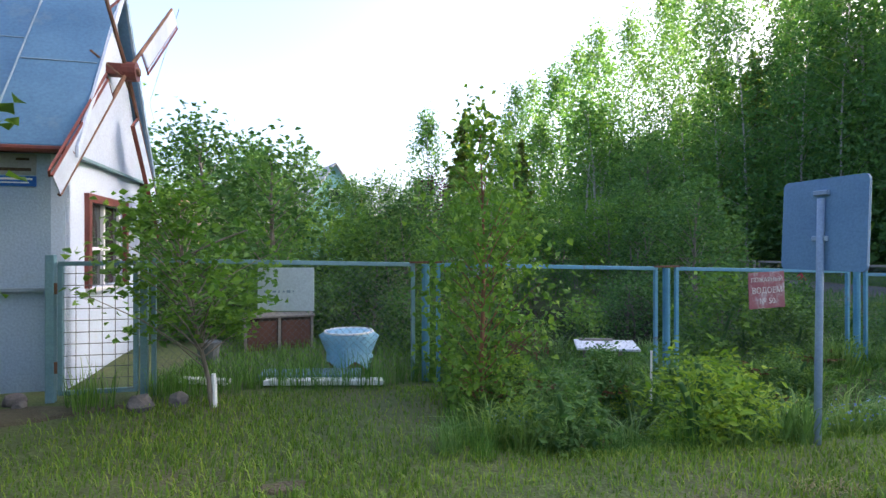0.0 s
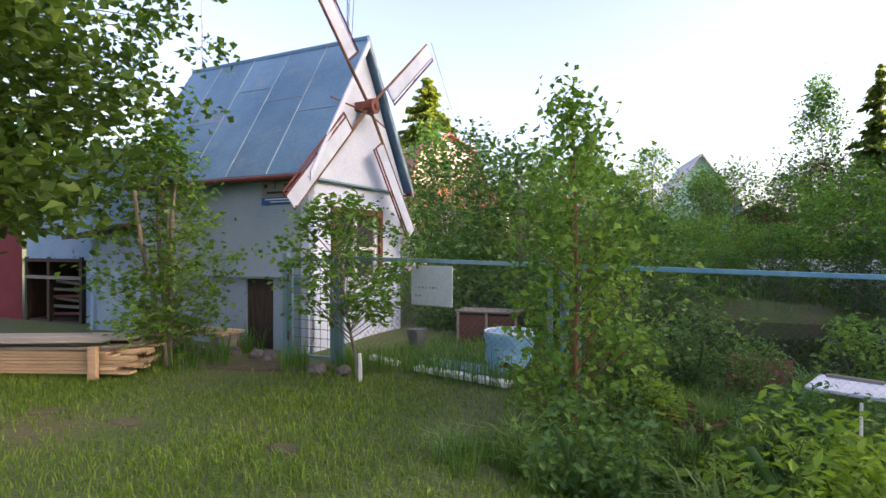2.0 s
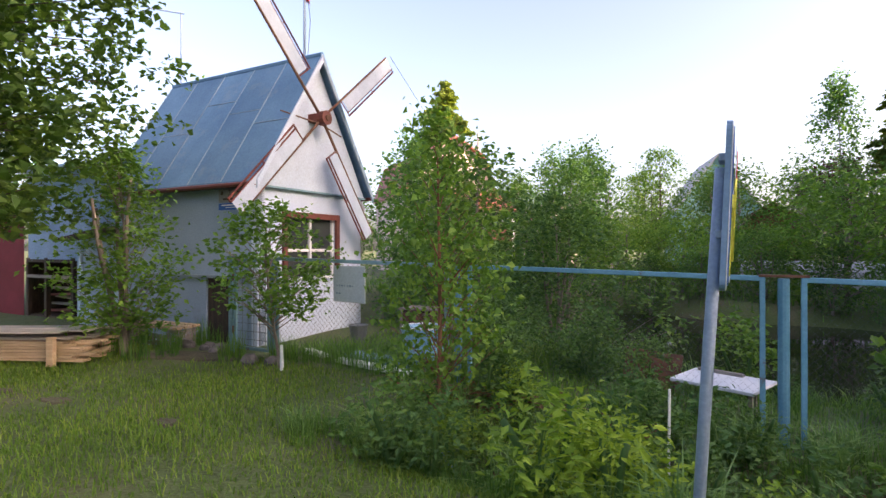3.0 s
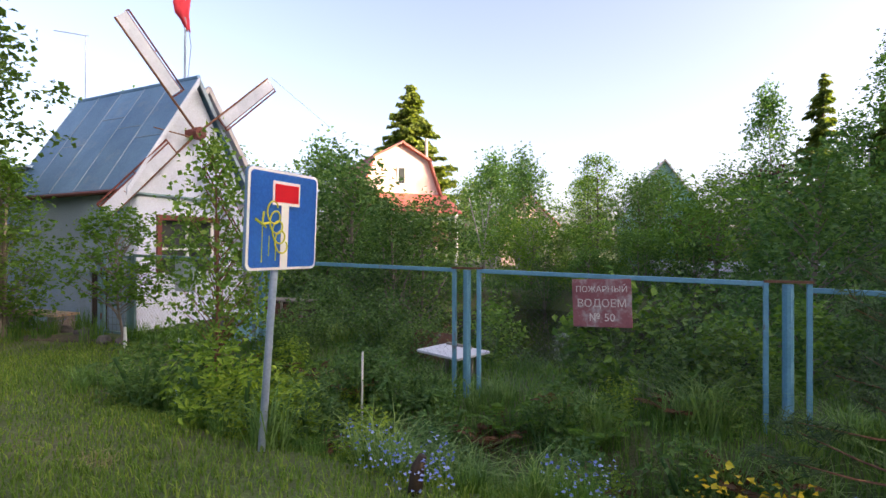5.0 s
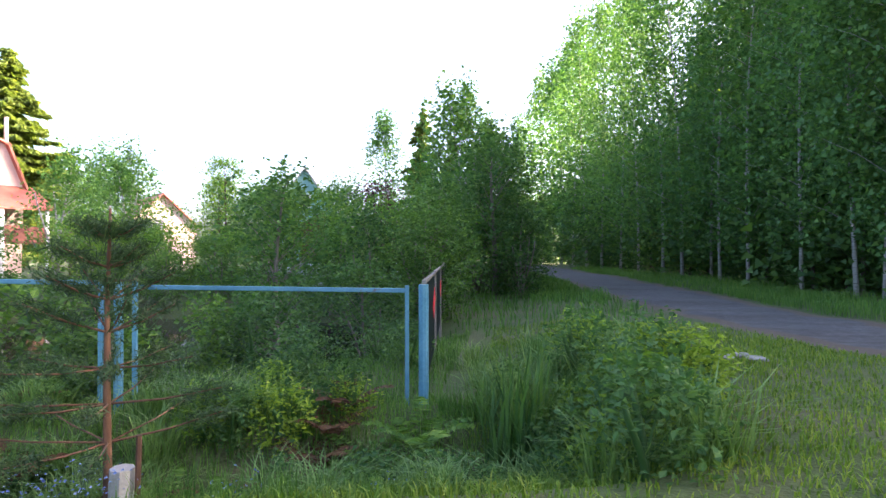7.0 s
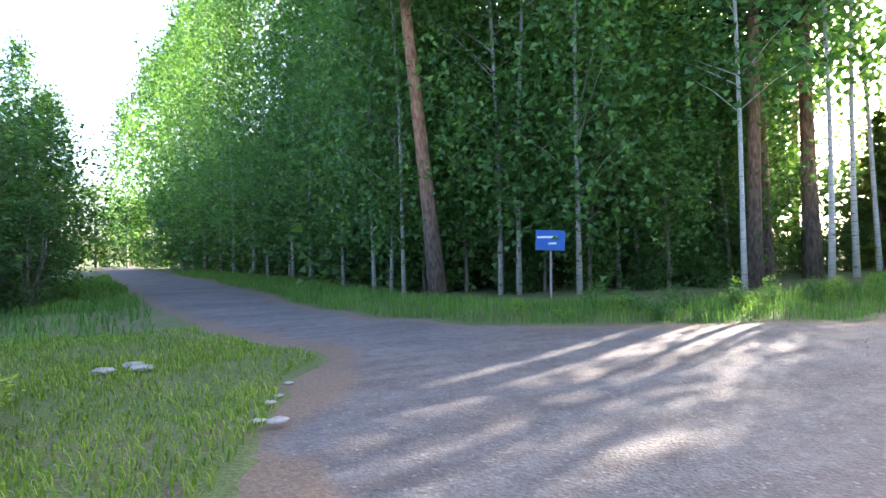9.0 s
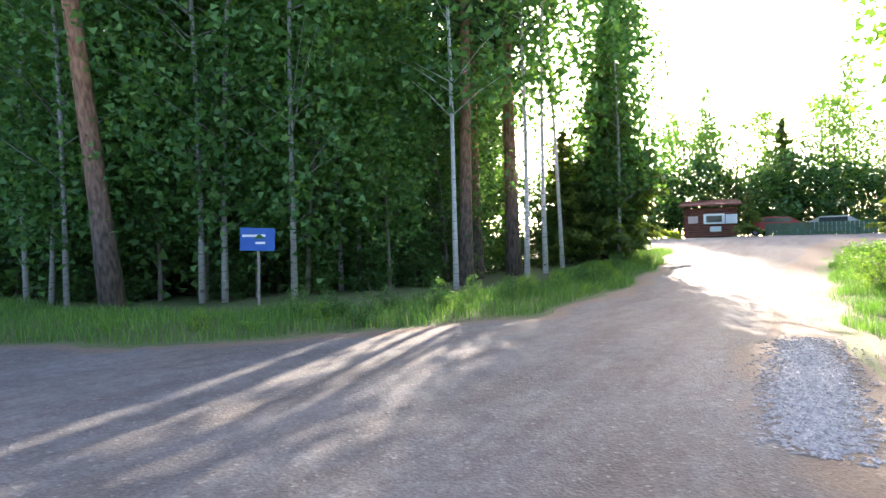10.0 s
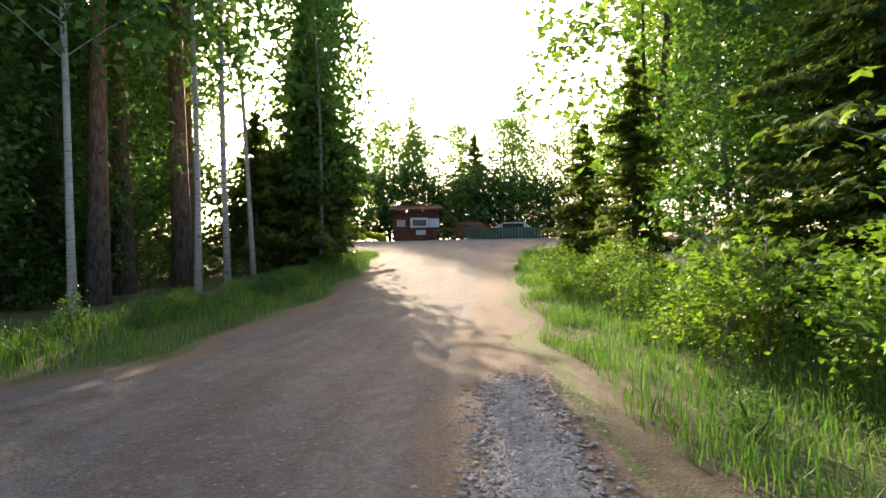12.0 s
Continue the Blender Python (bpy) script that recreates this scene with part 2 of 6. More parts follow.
M_CONCRETE = surface("pale_concrete", (0.38, 0.37, 0.35), (0.5, 0.49, 0.47), 4, 0.9, fine=60, bump=0.5)
M_FIELDSTONE = surface("dark_fieldstone", (0.09, 0.085, 0.085), (0.2, 0.18, 0.17), 5, 0.9, fine=50, bump=0.5)
M_RUBBER = plain("dusty_rubber", (0.05, 0.05, 0.05), 0.8)

M_LEAF_BIRCH = leafy("birch_leaf", (0.056, 0.148, 0.06), (0.094, 0.225, 0.082), (0.155, 0.3, 0.1), 0.45)
M_LEAF_BUSH = leafy("bush_leaf", (0.045, 0.122, 0.045), (0.082, 0.19, 0.066), (0.14, 0.26, 0.088), 0.4)
M_LEAF_FRESH = leafy("fresh_leaf", (0.068, 0.165, 0.036), (0.12, 0.25, 0.055), (0.2, 0.335, 0.08), 0.46)
M_LEAF_DARK = leafy("dark_leaf", (0.036, 0.096, 0.037), (0.066, 0.155, 0.056), (0.112, 0.22, 0.074), 0.42)
M_NEEDLE = leafy("spruce_needle", (0.075, 0.125, 0.045), (0.12, 0.19, 0.06), (0.19, 0.26, 0.08), 0.5)
M_NEEDLE_PINE = leafy("pine_needle", (0.035, 0.075, 0.035), (0.06, 0.115, 0.05), (0.1, 0.16, 0.06), 0.2)
M_LEAF_PURPLE = leafy("purple_leaf", (0.05, 0.02, 0.03), (0.08, 0.03, 0.045), (0.12, 0.05, 0.06), 0.25)
M_GRASS = leafy("lawn_blade", (0.072, 0.155, 0.026), (0.122, 0.235, 0.042), (0.215, 0.3, 0.07), 0.38)
M_GRASS_TALL = leafy("tall_blade", (0.05, 0.138, 0.034), (0.086, 0.21, 0.054), (0.15, 0.29, 0.08), 0.42)
M_LEAF_MAPLE = leafy("maple_leaf", (0.05, 0.11, 0.025), (0.09, 0.175, 0.04), (0.16, 0.25, 0.06), 0.42)
M_SEDGE = leafy("sedge_blade", (0.1, 0.2, 0.07), (0.16, 0.29, 0.11), (0.24, 0.38, 0.16), 0.4)
M_SPIRAEA = leafy("spiraea_leaf", (0.13, 0.24, 0.035), (0.2, 0.34, 0.05), (0.3, 0.44, 0.08), 0.42)
M_FERN_BROWN = leafy("brown_fern", (0.07, 0.035, 0.02), (0.12, 0.06, 0.03), (0.17, 0.09, 0.045), 0.2)
M_FLOWER_BLUE = leafy("blue_petal", (0.1, 0.17, 0.55), (0.16, 0.25, 0.68), (0.3, 0.4, 0.8), 0.2)
M_FLOWER_YELLOW = leafy("yellow_petal", (0.7, 0.45, 0.02), (0.8, 0.55, 0.03), (0.85, 0.65, 0.08), 0.2)
M_BARK_BIRCH = bark("birch_bark", (0.27, 0.265, 0.25), (0.46, 0.45, 0.42), (0.06, 0.05, 0.045))
M_BARK_WHITE = bark("white_birch_bark", (0.46, 0.45, 0.43), (0.68, 0.67, 0.64), (0.05, 0.045, 0.04))
M_BARK_DARK = bark("dark_bark", (0.05, 0.042, 0.036), (0.13, 0.1, 0.085))
M_BARK_RED = bark("reddish_young_bark", (0.13, 0.06, 0.035), (0.24, 0.12, 0.07))
M_BARK_GREY = bark("grey_bark", (0.12, 0.1, 0.085), (0.24, 0.21, 0.18))
M_BARK_PINE = pine_bark()


# ---- mesh tools ----
rng = np.random.default_rng(7)


class Mesh:
    """Collects vertices and faces of one mesh."""

    def __init__(self):
        self.v, self.f = [], []

    def add(self, verts, faces):
        k = len(self.v)
        self.v.extend([tuple(p) for p in verts])
        self.f.extend([tuple(i + k for i in f) for f in faces])
        return self

    def box(self, size, m=None, bevel=0.0):
        m = m or Matrix()
        x, y, z = (s / 2 for s in size)
        c = min(bevel, 0.45 * min(size))
        if c <= 0:
            vs = [(a * x, b * y, d * z) for a in (-1, 1) for b in (-1, 1) for d in (-1, 1)]
            fs = [(0, 1, 3, 2), (4, 6, 7, 5), (0, 4, 5, 1), (2, 3, 7, 6), (0, 2, 6, 4), (1, 5, 7, 3)]
            return self.add([m @ Vector(p) for p in vs], fs)
        bm = bmesh.new()
        bmesh.ops.create_cube(bm, size=1, matrix=Matrix.Diagonal((*size, 1)))
        bmesh.ops.bevel(bm, geom=bm.edges[:], offset=c, segments=1, affect="EDGES")
        bm.verts.index_update()
        self.add([m @ v.co for v in bm.verts], [[v.index for v in f.verts] for f in bm.faces])
        bm.free()
        return self

    def tube(self, pts, radii, sides=6, caps=True):
        pts = [Vector(p) for p in pts]
        if isinstance(radii, (int, float)):
            radii = [radii] * len(pts)
        radii = [float(q) for q in radii]
        vs, fs = [], []
        for i, p in enumerate(pts):
            way = (pts[min(i + 1, len(pts) - 1)] - pts[max(i - 1, 0)]).normalized()
            side = way.cross(Vector((0.31, 0.95, 0.07))).normalized()
            up = way.cross(side)
            for k in range(sides):
                a = 2 * math.pi * k / sides
                vs.append(p + (side * math.cos(a) + up * math.sin(a)) * radii[i])
        for i in range(len(pts) - 1):
            for k in range(sides):
                a, b = i * sides + k, i * sides + (k + 1) % sides
                fs.append((a, b, b + sides, a + sides))
        if caps:
            fs.append(tuple(range(sides))[::-1])
            fs.append(tuple(range((len(pts) - 1) * sides, len(pts) * sides)))
        return self.add(vs, fs)

    def data(self, name, material, smooth=False):
        me = bpy.data.meshes.new(name)
        me.from_pydata(self.v, [], self.f)
        me.materials.append(material)
        if smooth:
            me.polygons.foreach_set("use_smooth", [True] * len(me.polygons))
        return me


def array_mesh(name, verts, faces, material, smooth=False):
    """A mesh from arrays: faces all of one size."""
    verts, faces = np.asarray(verts, np.float32), np.asarray(faces, np.int32)
    me = bpy.data.meshes.new(name)
    n, k = faces.shape
    me.vertices.add(len(verts))
    me.vertices.foreach_set("co", verts.ravel())
    me.loops.add(n * k)
    me.loops.foreach_set("vertex_index", faces.ravel())
    me.polygons.add(n)
    me.polygons.foreach_set("loop_start", np.arange(0, n * k, k, dtype=np.int32))
    me.polygons.foreach_set("use_smooth", np.full(n, smooth))
    me.materials.append(material)
    me.update(calc_edges=True)
    return me


def empty(name, m, label="", category="", group="", kind=""):
    ob = new(name)
    ob.matrix_world = m
    ob.empty_display_size = 0.1
    return tagged(ob, label, category, group, kind)


def part(name, mesh, material, parent, label="", smooth=False):
    """One mesh object under a thing or a part, built in the frame of the parent's base."""
    data = mesh if isinstance(mesh, bpy.types.Mesh) else mesh.data(name, material, smooth)
    ob = new(name, data)
    ob.parent = parent
    return tagged(ob, label)


def unit(a):
    return a / np.maximum(np.linalg.norm(a, axis=-1, keepdims=True), 1e-6)


def leaves(centers, length, width, name, material, droop=0.0, along=None, fold=0.25, flat=0.6, small=False):
    """A leaf of two faces, folded on its midrib, at each centre; small: one face, for leaves of far crowns."""
    c = np.asarray(centers, float)
    n = len(c)
    a = rng.normal(size=(n, 3)) if along is None else np.asarray(along, float) + rng.normal(scale=0.25, size=(n, 3))
    a[:, 2] = a[:, 2] * (1 - flat) - droop
    a = unit(a)
    up = unit(np.array([0, 0, 1.0]) + rng.normal(scale=0.7, size=(n, 3)))
    b = unit(np.cross(up, a))
    nn = np.cross(a, b)
    s = rng.uniform(0.65, 1.25, (n, 1))
    L, W = length * s, width * s
    base, tip = c - a * L * 0.5, c + a * L * 0.5
    mid = c - a * L * 0.06
    if small:
        verts = np.stack([base + b * W * 0.35, tip, base * 0.6 + tip * 0.4 - b * W * 0.75 + nn * W * fold], 1).reshape(-1, 3)
        return array_mesh(name, verts, np.arange(3 * n).reshape(-1, 3), material)
    verts = np.stack([base, mid + b * W * 0.5 + nn * W * fold, tip, mid - b * W * 0.5 + nn * W * fold], 1).reshape(-1, 3)
    i = np.arange(n)[:, None] * 4
    faces = np.concatenate([i + [0, 1, 2], i + [0, 2, 3]], 1).reshape(-1, 3)
    return array_mesh(name, verts, faces, material)


def blades(x, y, z, height, width, lean, name, material):
    """Grass blades of two or three faces: a bent, tapering strip each."""
    n = len(x)
    az = rng.uniform(0, 2 * math.pi, n)
    h = height * rng.uniform(0.55, 1.3, n)
    d = lean * rng.uniform(0.2, 1.2, n) * h
    dx, dy = np.cos(az), np.sin(az)
    wx, wy = -dy * width / 2, dx * width / 2
    p0 = np.stack([x - wx, y - wy, z], 1)
    p1 = np.stack([x + wx, y + wy, z], 1)
    mx, my, mz = x + dx * d * 0.35, y + dy * d * 0.35, z + h * 0.6
    p2 = np.stack([mx + wx * 0.8, my + wy * 0.8, mz], 1)
    p3 = np.stack([mx - wx * 0.8, my - wy * 0.8, mz], 1)
    p4 = np.stack([x + dx * d, y + dy * d, z + h * (1 - 0.25 * np.minimum(lean, 1))], 1)
    verts = np.stack([p0, p1, p2, p3, p4], 1).reshape(-1, 3)
    i = np.arange(n)[:, None] * 5
    faces = np.concatenate([i + [0, 1, 2], i + [0, 2, 3], i + [3, 2, 4]], 1).reshape(-1, 3)
    return array_mesh(name, verts, faces, material)


# ---- lie of the land ----
ROAD = np.array([(12.2, 5.6), (12.8, 7.2), (13.7, 9.0), (13.3, 10.6), (12.7, 12.0), (12.5, 14), (11.6, 22), (10.6, 35), (8.5, 58), (6, 90), (11, 90),
                 (13, 58), (14.8, 35), (15.5, 22), (15.4, 16), (15.9, 13), (16.9, 10.7), (18.5, 9.3), (20.4, 8.2), (22.9, 7.5), (28, 7.5), (36, 8.2),
                 (44, 9.5), (48, 13), (50, 40), (57, 40), (57, -30), (50, -30), (47.5, 1.0), (44, 2.4), (35, 3.1), (24, 2.9), (19.3, 2.35), (15.5, 1.5),
                 (12, 0.6), (10.6, 2.2), (11.2, 4.2)])


def smooth01(t):
    t = np.clip(t, 0, 1)
    return t * t * (3 - 2 * t)


def road_depth(x, y):
    """Metres inside the road's edge (minus: outside)."""
    x, y = np.asarray(x, float), np.asarray(y, float)
    best = np.full(x.shape, 1e9)
    inside = np.zeros(x.shape, bool)
    for (ax, ay), (bx, by) in zip(ROAD, np.roll(ROAD, -1, 0)):
        ex, ey = bx - ax, by - ay
        t = np.clip(((x - ax) * ex + (y - ay) * ey) / (ex * ex + ey * ey), 0, 1)
        best = np.minimum(best, np.hypot(x - ax - t * ex, y - ay - t * ey))
        if ay != by:
            inside ^= ((ay > y) != (by > y)) & (x < (bx - ax) * (y - ay) / (by - ay) + ax)
    wob = 0.12 * np.sin(1.7 * x + 0.6 * y) + 0.09 * np.sin(2.9 * y - 1.3 * x + 1)
    return np.where(inside, best, -best) + wob


def fence_y(x):
    return 4.78 + 0.2503 * (x + 3.47)


def pond(x, y):
    """Below 1 inside the pond's rim."""
    w = 0.1 * np.sin(1.3 * x + 2) + 0.08 * np.sin(1.9 * y)
    return np.hypot((x - 0.3) / 6.4, (y - 12.7) / 4.5) + w


def lie(x, y, under=True):
    """Height of the ground."""
    x, y = np.asarray(x, float), np.asarray(y, float)
    h = 1.75 * smooth01((x - 24) / 34) + 0.02 * np.sin(0.9 * x + 0.4 * y) + 0.015 * np.sin(2.3 * y - 1.1 * x)
    g = y - fence_y(x)
    along = smooth01((x + 0.3) / 1.6) * smooth01((11.2 - x) / 2.0)
    h = h - 0.64 * np.exp(-((g + 1.3) / 0.66) ** 2) * along
    inside = smooth01((g + 1.0) / 1.2) * smooth01((x + 0.8) / 2) * smooth01((10.2 - x) / 1.5) * smooth01((26 - y) / 5)
    h = h - 0.16 * inside
    h = h - 1.1 * smooth01((1.18 - pond(x, y)) / 0.4)
    d = road_depth(x, y)
    h = h + 0.10 * smooth01((-d - 0.2) / 1.0) * smooth01((x - 14) / 3) * smooth01((y - 4) / 3)
    if under:
        h = h - 0.07 * smooth01((d - 0.15) / 0.4)
    return h


def axis(lo, hi, step, far, grow=1.22):
    mid = list(np.arange(lo, hi + 1e-6, step))
    s, p = step, hi
    while p < far:
        s *= grow
        p += s
        mid.append(p)
    s, p = step, lo
    while p > -far:
        s *= grow
        p -= s
        mid.insert(0, p)
    return np.array(mid)


gx, gy = axis(-8, 36, 0.25, 900), axis(-3, 22, 0.25, 900)
X, Y = np.meshgrid(gx, gy)
Z = lie(X, Y)
nx, ny = len(gx), len(gy)
idx = np.arange(nx * ny).reshape(ny, nx)
quads = np.stack([idx[:-1, :-1], idx[:-1, 1:], idx[1:, 1:], idx[1:, :-1]], -1).reshape(-1, 4)
ground = new("ground", array_mesh("ground", np.stack([X, Y, Z], -1).reshape(-1, 3), quads, M_GROUND, True))
tagged(ground, "mossy earth under mown lawn, ditch and pond bank", "ground", kind="structure")

# road: one sheet with its edge on the outline
rx, ry = np.arange(4, 60, 0.3), np.arange(-32, 92, 0.3)
X, Y = np.meshgrid(rx, ry)
D = road_depth(X, Y)
keep = (D[:-1, :-1] > -0.1) & (D[1:, :-1] > -0.1) & (D[1:, 1:] > -0.1) & (D[:-1, 1:] > -0.1)
gyd, gxd = np.gradient(D, 0.3)
cells = np.zeros(D.shape)
for i, j in ((0, 0), (0, 1), (1, 0), (1, 1)):
    cells[i:i + keep.shape[0], j:j + keep.shape[1]] += keep
rim = (cells > 0) & (cells < 4)
PX, PY = X - np.where(rim, D * gxd, 0), Y - np.where(rim, D * gyd, 0)
PZ = lie(PX, PY, False) + 0.012 - 0.02 * rim
idx = np.arange(X.size).reshape(X.shape)
quads = np.stack([idx[:-1, :-1], idx[:-1, 1:], idx[1:, 1:], idx[1:, :-1]], -1)[keep]
used, quads = np.unique(quads, return_inverse=True)
road = new("road", array_mesh("road", np.stack([PX, PY, PZ], -1).reshape(-1, 3)[used], quads.reshape(-1, 4), M_ROAD, True))
rim_m = D / (0.55 + 0.9 * smooth01((4.6 - Y) / 1.5) * smooth01((X - 15) / 3))
road.data.attributes.new("margin", "FLOAT", "POINT").data.foreach_set("value", rim_m.ravel()[used].astype(np.float32))
tagged(road, "worn grey-brown packed gravel road forking between the trees", "road", kind="structure")

# pond
m, nt, b = mat_base("dark_pond_water")
b.inputs["Base Color"].default_value = (0.012, 0.012, 0.009, 1)
b.inputs["Roughness"].default_value = 0.04
wv = node(nt, "ShaderNodeTexNoise", Scale=2.2, Detail=3.0)
bp = node(nt, "ShaderNodeBump", Strength=0.06, Distance=0.02)
nt.links.new(wv.outputs["Fac"], bp.inputs["Height"])
nt.links.new(bp.outputs[0], b.inputs["Normal"])
a = np.linspace(0, 2 * math.pi, 72, endpoint=False)
ring = [(0.3 + 7.3 * math.cos(t), 12.7 + 5.2 * math.sin(t), -0.52) for t in a]
water = new("water", Mesh().add(ring, [tuple(range(72))]).data("water", m))
tagged(water, "still dark pond water reflecting the trees", "water", kind="structure")


# ---- plants ----
def crown_clumps(n, height, low, radius, shape, seed):
    """Clump centres inside an uneven crown. shape(t) gives the share of the radius at t, 0 at the crown's foot, 1 at its top."""
    r = np.random.default_rng(seed)
    t = r.uniform(0, 1, n)
    az = r.uniform(0, 2 * math.pi, n)
    lump = 1 + 0.3 * np.sin(3 * az + 7 * t + seed) + 0.22 * np.sin(5 * az - 11 * t + 2 * seed)
    rr = radius * shape(t) * lump * np.sqrt(r.uniform(0.12, 1, n))
    return np.stack([rr * np.cos(az), rr * np.sin(az), low + t * (height - low)], 1)


def stem(mesh, height, r0, lean=(0, 0), bend=0.1, seed=0, sides=8, r1=0.02, steps=8, foot=0.25):
    r = np.random.default_rng(seed)
    t = np.linspace(0, 1, steps)
    px = lean[0] * t + bend * np.sin(2.5 * t + seed) * t
    py = lean[1] * t + bend * np.cos(3.1 * t + seed) * t - bend * t
    pts = np.stack([px, py, height * t - foot * (t == 0)], 1)
    rad = r0 * (1 - t) ** 0.8 + r1
    rad[0] *= 1.25
    mesh.tube(pts, list(rad), sides)
    return lambda z: (np.interp(z, height * t, px), np.interp(z, height * t, py))


def limbs(mesh, at, clumps, r=0.02, drop=0.35, every=1, sides=4):
    for c in clumps[::every]:
        d = math.hypot(c[0], c[1])
        z0 = max(0.15, c[2] - drop * d - 0.1)
        x0, y0 = at(z0)
        midp = ((x0 * 0.45 + c[0] * 0.55), (y0 * 0.45 + c[1] * 0.55), z0 * 0.5 + c[2] * 0.5 + 0.08 * d)
        mesh.tube([(x0, y0, z0), midp, c], [r * (0.6 + 0.3 * d), r * 0.6, r * 0.25], sides, False)


def around(clumps, k, spread, seed, squash=(1, 1, 1)):
    r = np.random.default_rng(seed)
    return np.repeat(clumps, k, 0) + r.normal(scale=spread, size=(len(clumps) * k, 3)) * squash


def tree(name, label, category, clumps, k, spread, leaf, leaf_mat, bark_mat, height, r0, seed, squash=(1, 1, 1), lean=(0, 0), bend=0.1,
         every=3, droop=0.15, flat=0.6, drop=0.35, limb=0.02, trunk_top=0.95, stems=None, group="", small=False):
    top = empty(name, Matrix(), label, category, group)
    wood = Mesh()
    at = stem(wood, height * trunk_top, r0, lean, bend, seed, r1=min(0.02, 0.22 * r0))
    for s in stems or ():
        stem(wood, s[0], s[1], s[2], bend, seed + 3, 6)
    shifted = clumps.copy()
    for c in shifted:
        ax, ay = at(c[2])
        c[0] += ax
        c[1] += ay
    limbs(wood, at, shifted, limb, drop, every)
    part("trunk", wood, bark_mat, top, smooth=True)
    part("crown", leaves(around(shifted, k, spread, seed, squash), leaf[0], leaf[1], "crown", leaf_mat, droop, flat=flat, small=small), leaf_mat, top)
    return top


def dome(t):
    return np.sqrt(np.clip(1 - (1.7 * t - 0.75) ** 2, 0.05, 1))


def birch_shape(t):
    return np.interp(t, [0, 0.12, 0.35, 0.7, 1], [0.35, 0.85, 1.0, 0.7, 0.12])


def put(ob, x, y, turn=0.0, scale=1.0, dz=0.0, tilt=(0, 0)):
    m = Matrix.LocRotScale((x, y, float(lie(x, y)) + dz), Euler((radians(tilt[0]), radians(tilt[1]), radians(turn))), (scale, scale, scale))
    return m


PROTO = {}


def stand(kind, x, y, turn=0.0, scale=1.0, dz=0.0, tilt=(0, 0), label=""):
    """Stands a plant: the first of its kind is moved there, later ones are copies."""
    ob, used_once = PROTO[kind]
    if used_once:
        ob = copy_thing(ob, Matrix())
    PROTO[kind] = (PROTO[kind][0], True)
    ob.matrix_basis = put(ob, x, y, turn, scale, dz, tilt)
    return tagged(ob, label)


def make(kind, ob):
    PROTO[kind] = (ob, False)


WOOD = "trees of the wood"
for i in range(3):
    h = (15.5, 14, 17)[i]
    make("birch%d" % i, tree("birch_tree", "tall birch with white bark and hanging green crown", "tree",
                             crown_clumps(300, h, 2.7 + 0.5 * i, 2.5, birch_shape, 11 + i), 14, 0.28, (0.25, 0.2), M_LEAF_BIRCH, M_BARK_BIRCH,
                             h, 0.075, 21 + i, (1, 1, 1.8), (0.3 - 0.4 * i, 0.2), 0.25, 8, 0.5, 0.3, 0.5, 0.018, group=WOOD, small=True))
for i in range(3):
    h = (15, 13.5, 16)[i]
    make("edge_birch%d" % i, tree("birch_tree", "slender birch at the wood's edge with low hanging crown", "tree",
                                  crown_clumps(330, h, 1.7 + 0.3 * i, 2.2, birch_shape, 14 + i), 24, 0.27, (0.16, 0.115), M_LEAF_BIRCH, M_BARK_BIRCH,
                                  h, 0.05, 24 + i, (1, 1, 1.9), (0.35 - 0.35 * i, 0.25), 0.35, 8, 0.6, 0.3, 0.5, 0.014, group=WOOD, small=True))
make("rowan0", tree("rowan_tree", "bushy understorey rowan with feathery leaves", "tree", crown_clumps(230, 7.2, 1.5, 1.75, dome, 105), 27, 0.24, (0.15, 0.095),
                    M_LEAF_BUSH, M_BARK_GREY, 7.0, 0.045, 106, (1, 1, 1.1), (0.3, -0.2), 0.3, 5, 0.25, 0.5, 0.7, 0.012, group=WOOD, small=True))
make("rowan1", tree("alder_tree", "bushy understorey alder with rounded leaves", "tree", crown_clumps(240, 8.2, 1.3, 1.6, birch_shape, 107), 27, 0.24, (0.14, 0.115),
                    M_LEAF_BIRCH, M_BARK_GREY, 8.0, 0.05, 108, (1, 1, 1.2), (-0.2, 0.3), 0.3, 5, 0.3, 0.5, 0.7, 0.012, group=WOOD, small=True))
make("birch3", tree("birch_tree", "tall birch with bare white trunk and high crown", "tree", crown_clumps(260, 16, 5.2, 2.3, birch_shape, 18), 11, 0.28, (0.23, 0.17), M_LEAF_BIRCH, M_BARK_WHITE,
                     16, 0.06, 29, (1, 1, 1.7), (0.2, 0.2), 0.3, 8, 0.5, 0.3, 0.5, 0.018, group=WOOD, small=True))
for i in range(2):
    h = (17, 18.5)[i]
    make("pine%d" % i, tree("pine_tree", "tall pine with a bare scaly trunk", "tree",
                            crown_clumps(120, h, 8.0, 2.5, dome, 31 + i), 30, 0.32, (0.4, 0.13), M_NEEDLE_PINE, M_BARK_PINE,
                            h, 0.21, 41 + i, (1, 1, 0.6), (0.2, -0.2), 0.15, 4, -0.1, 0.5, 0.2, 0.03, group=WOOD, small=True))


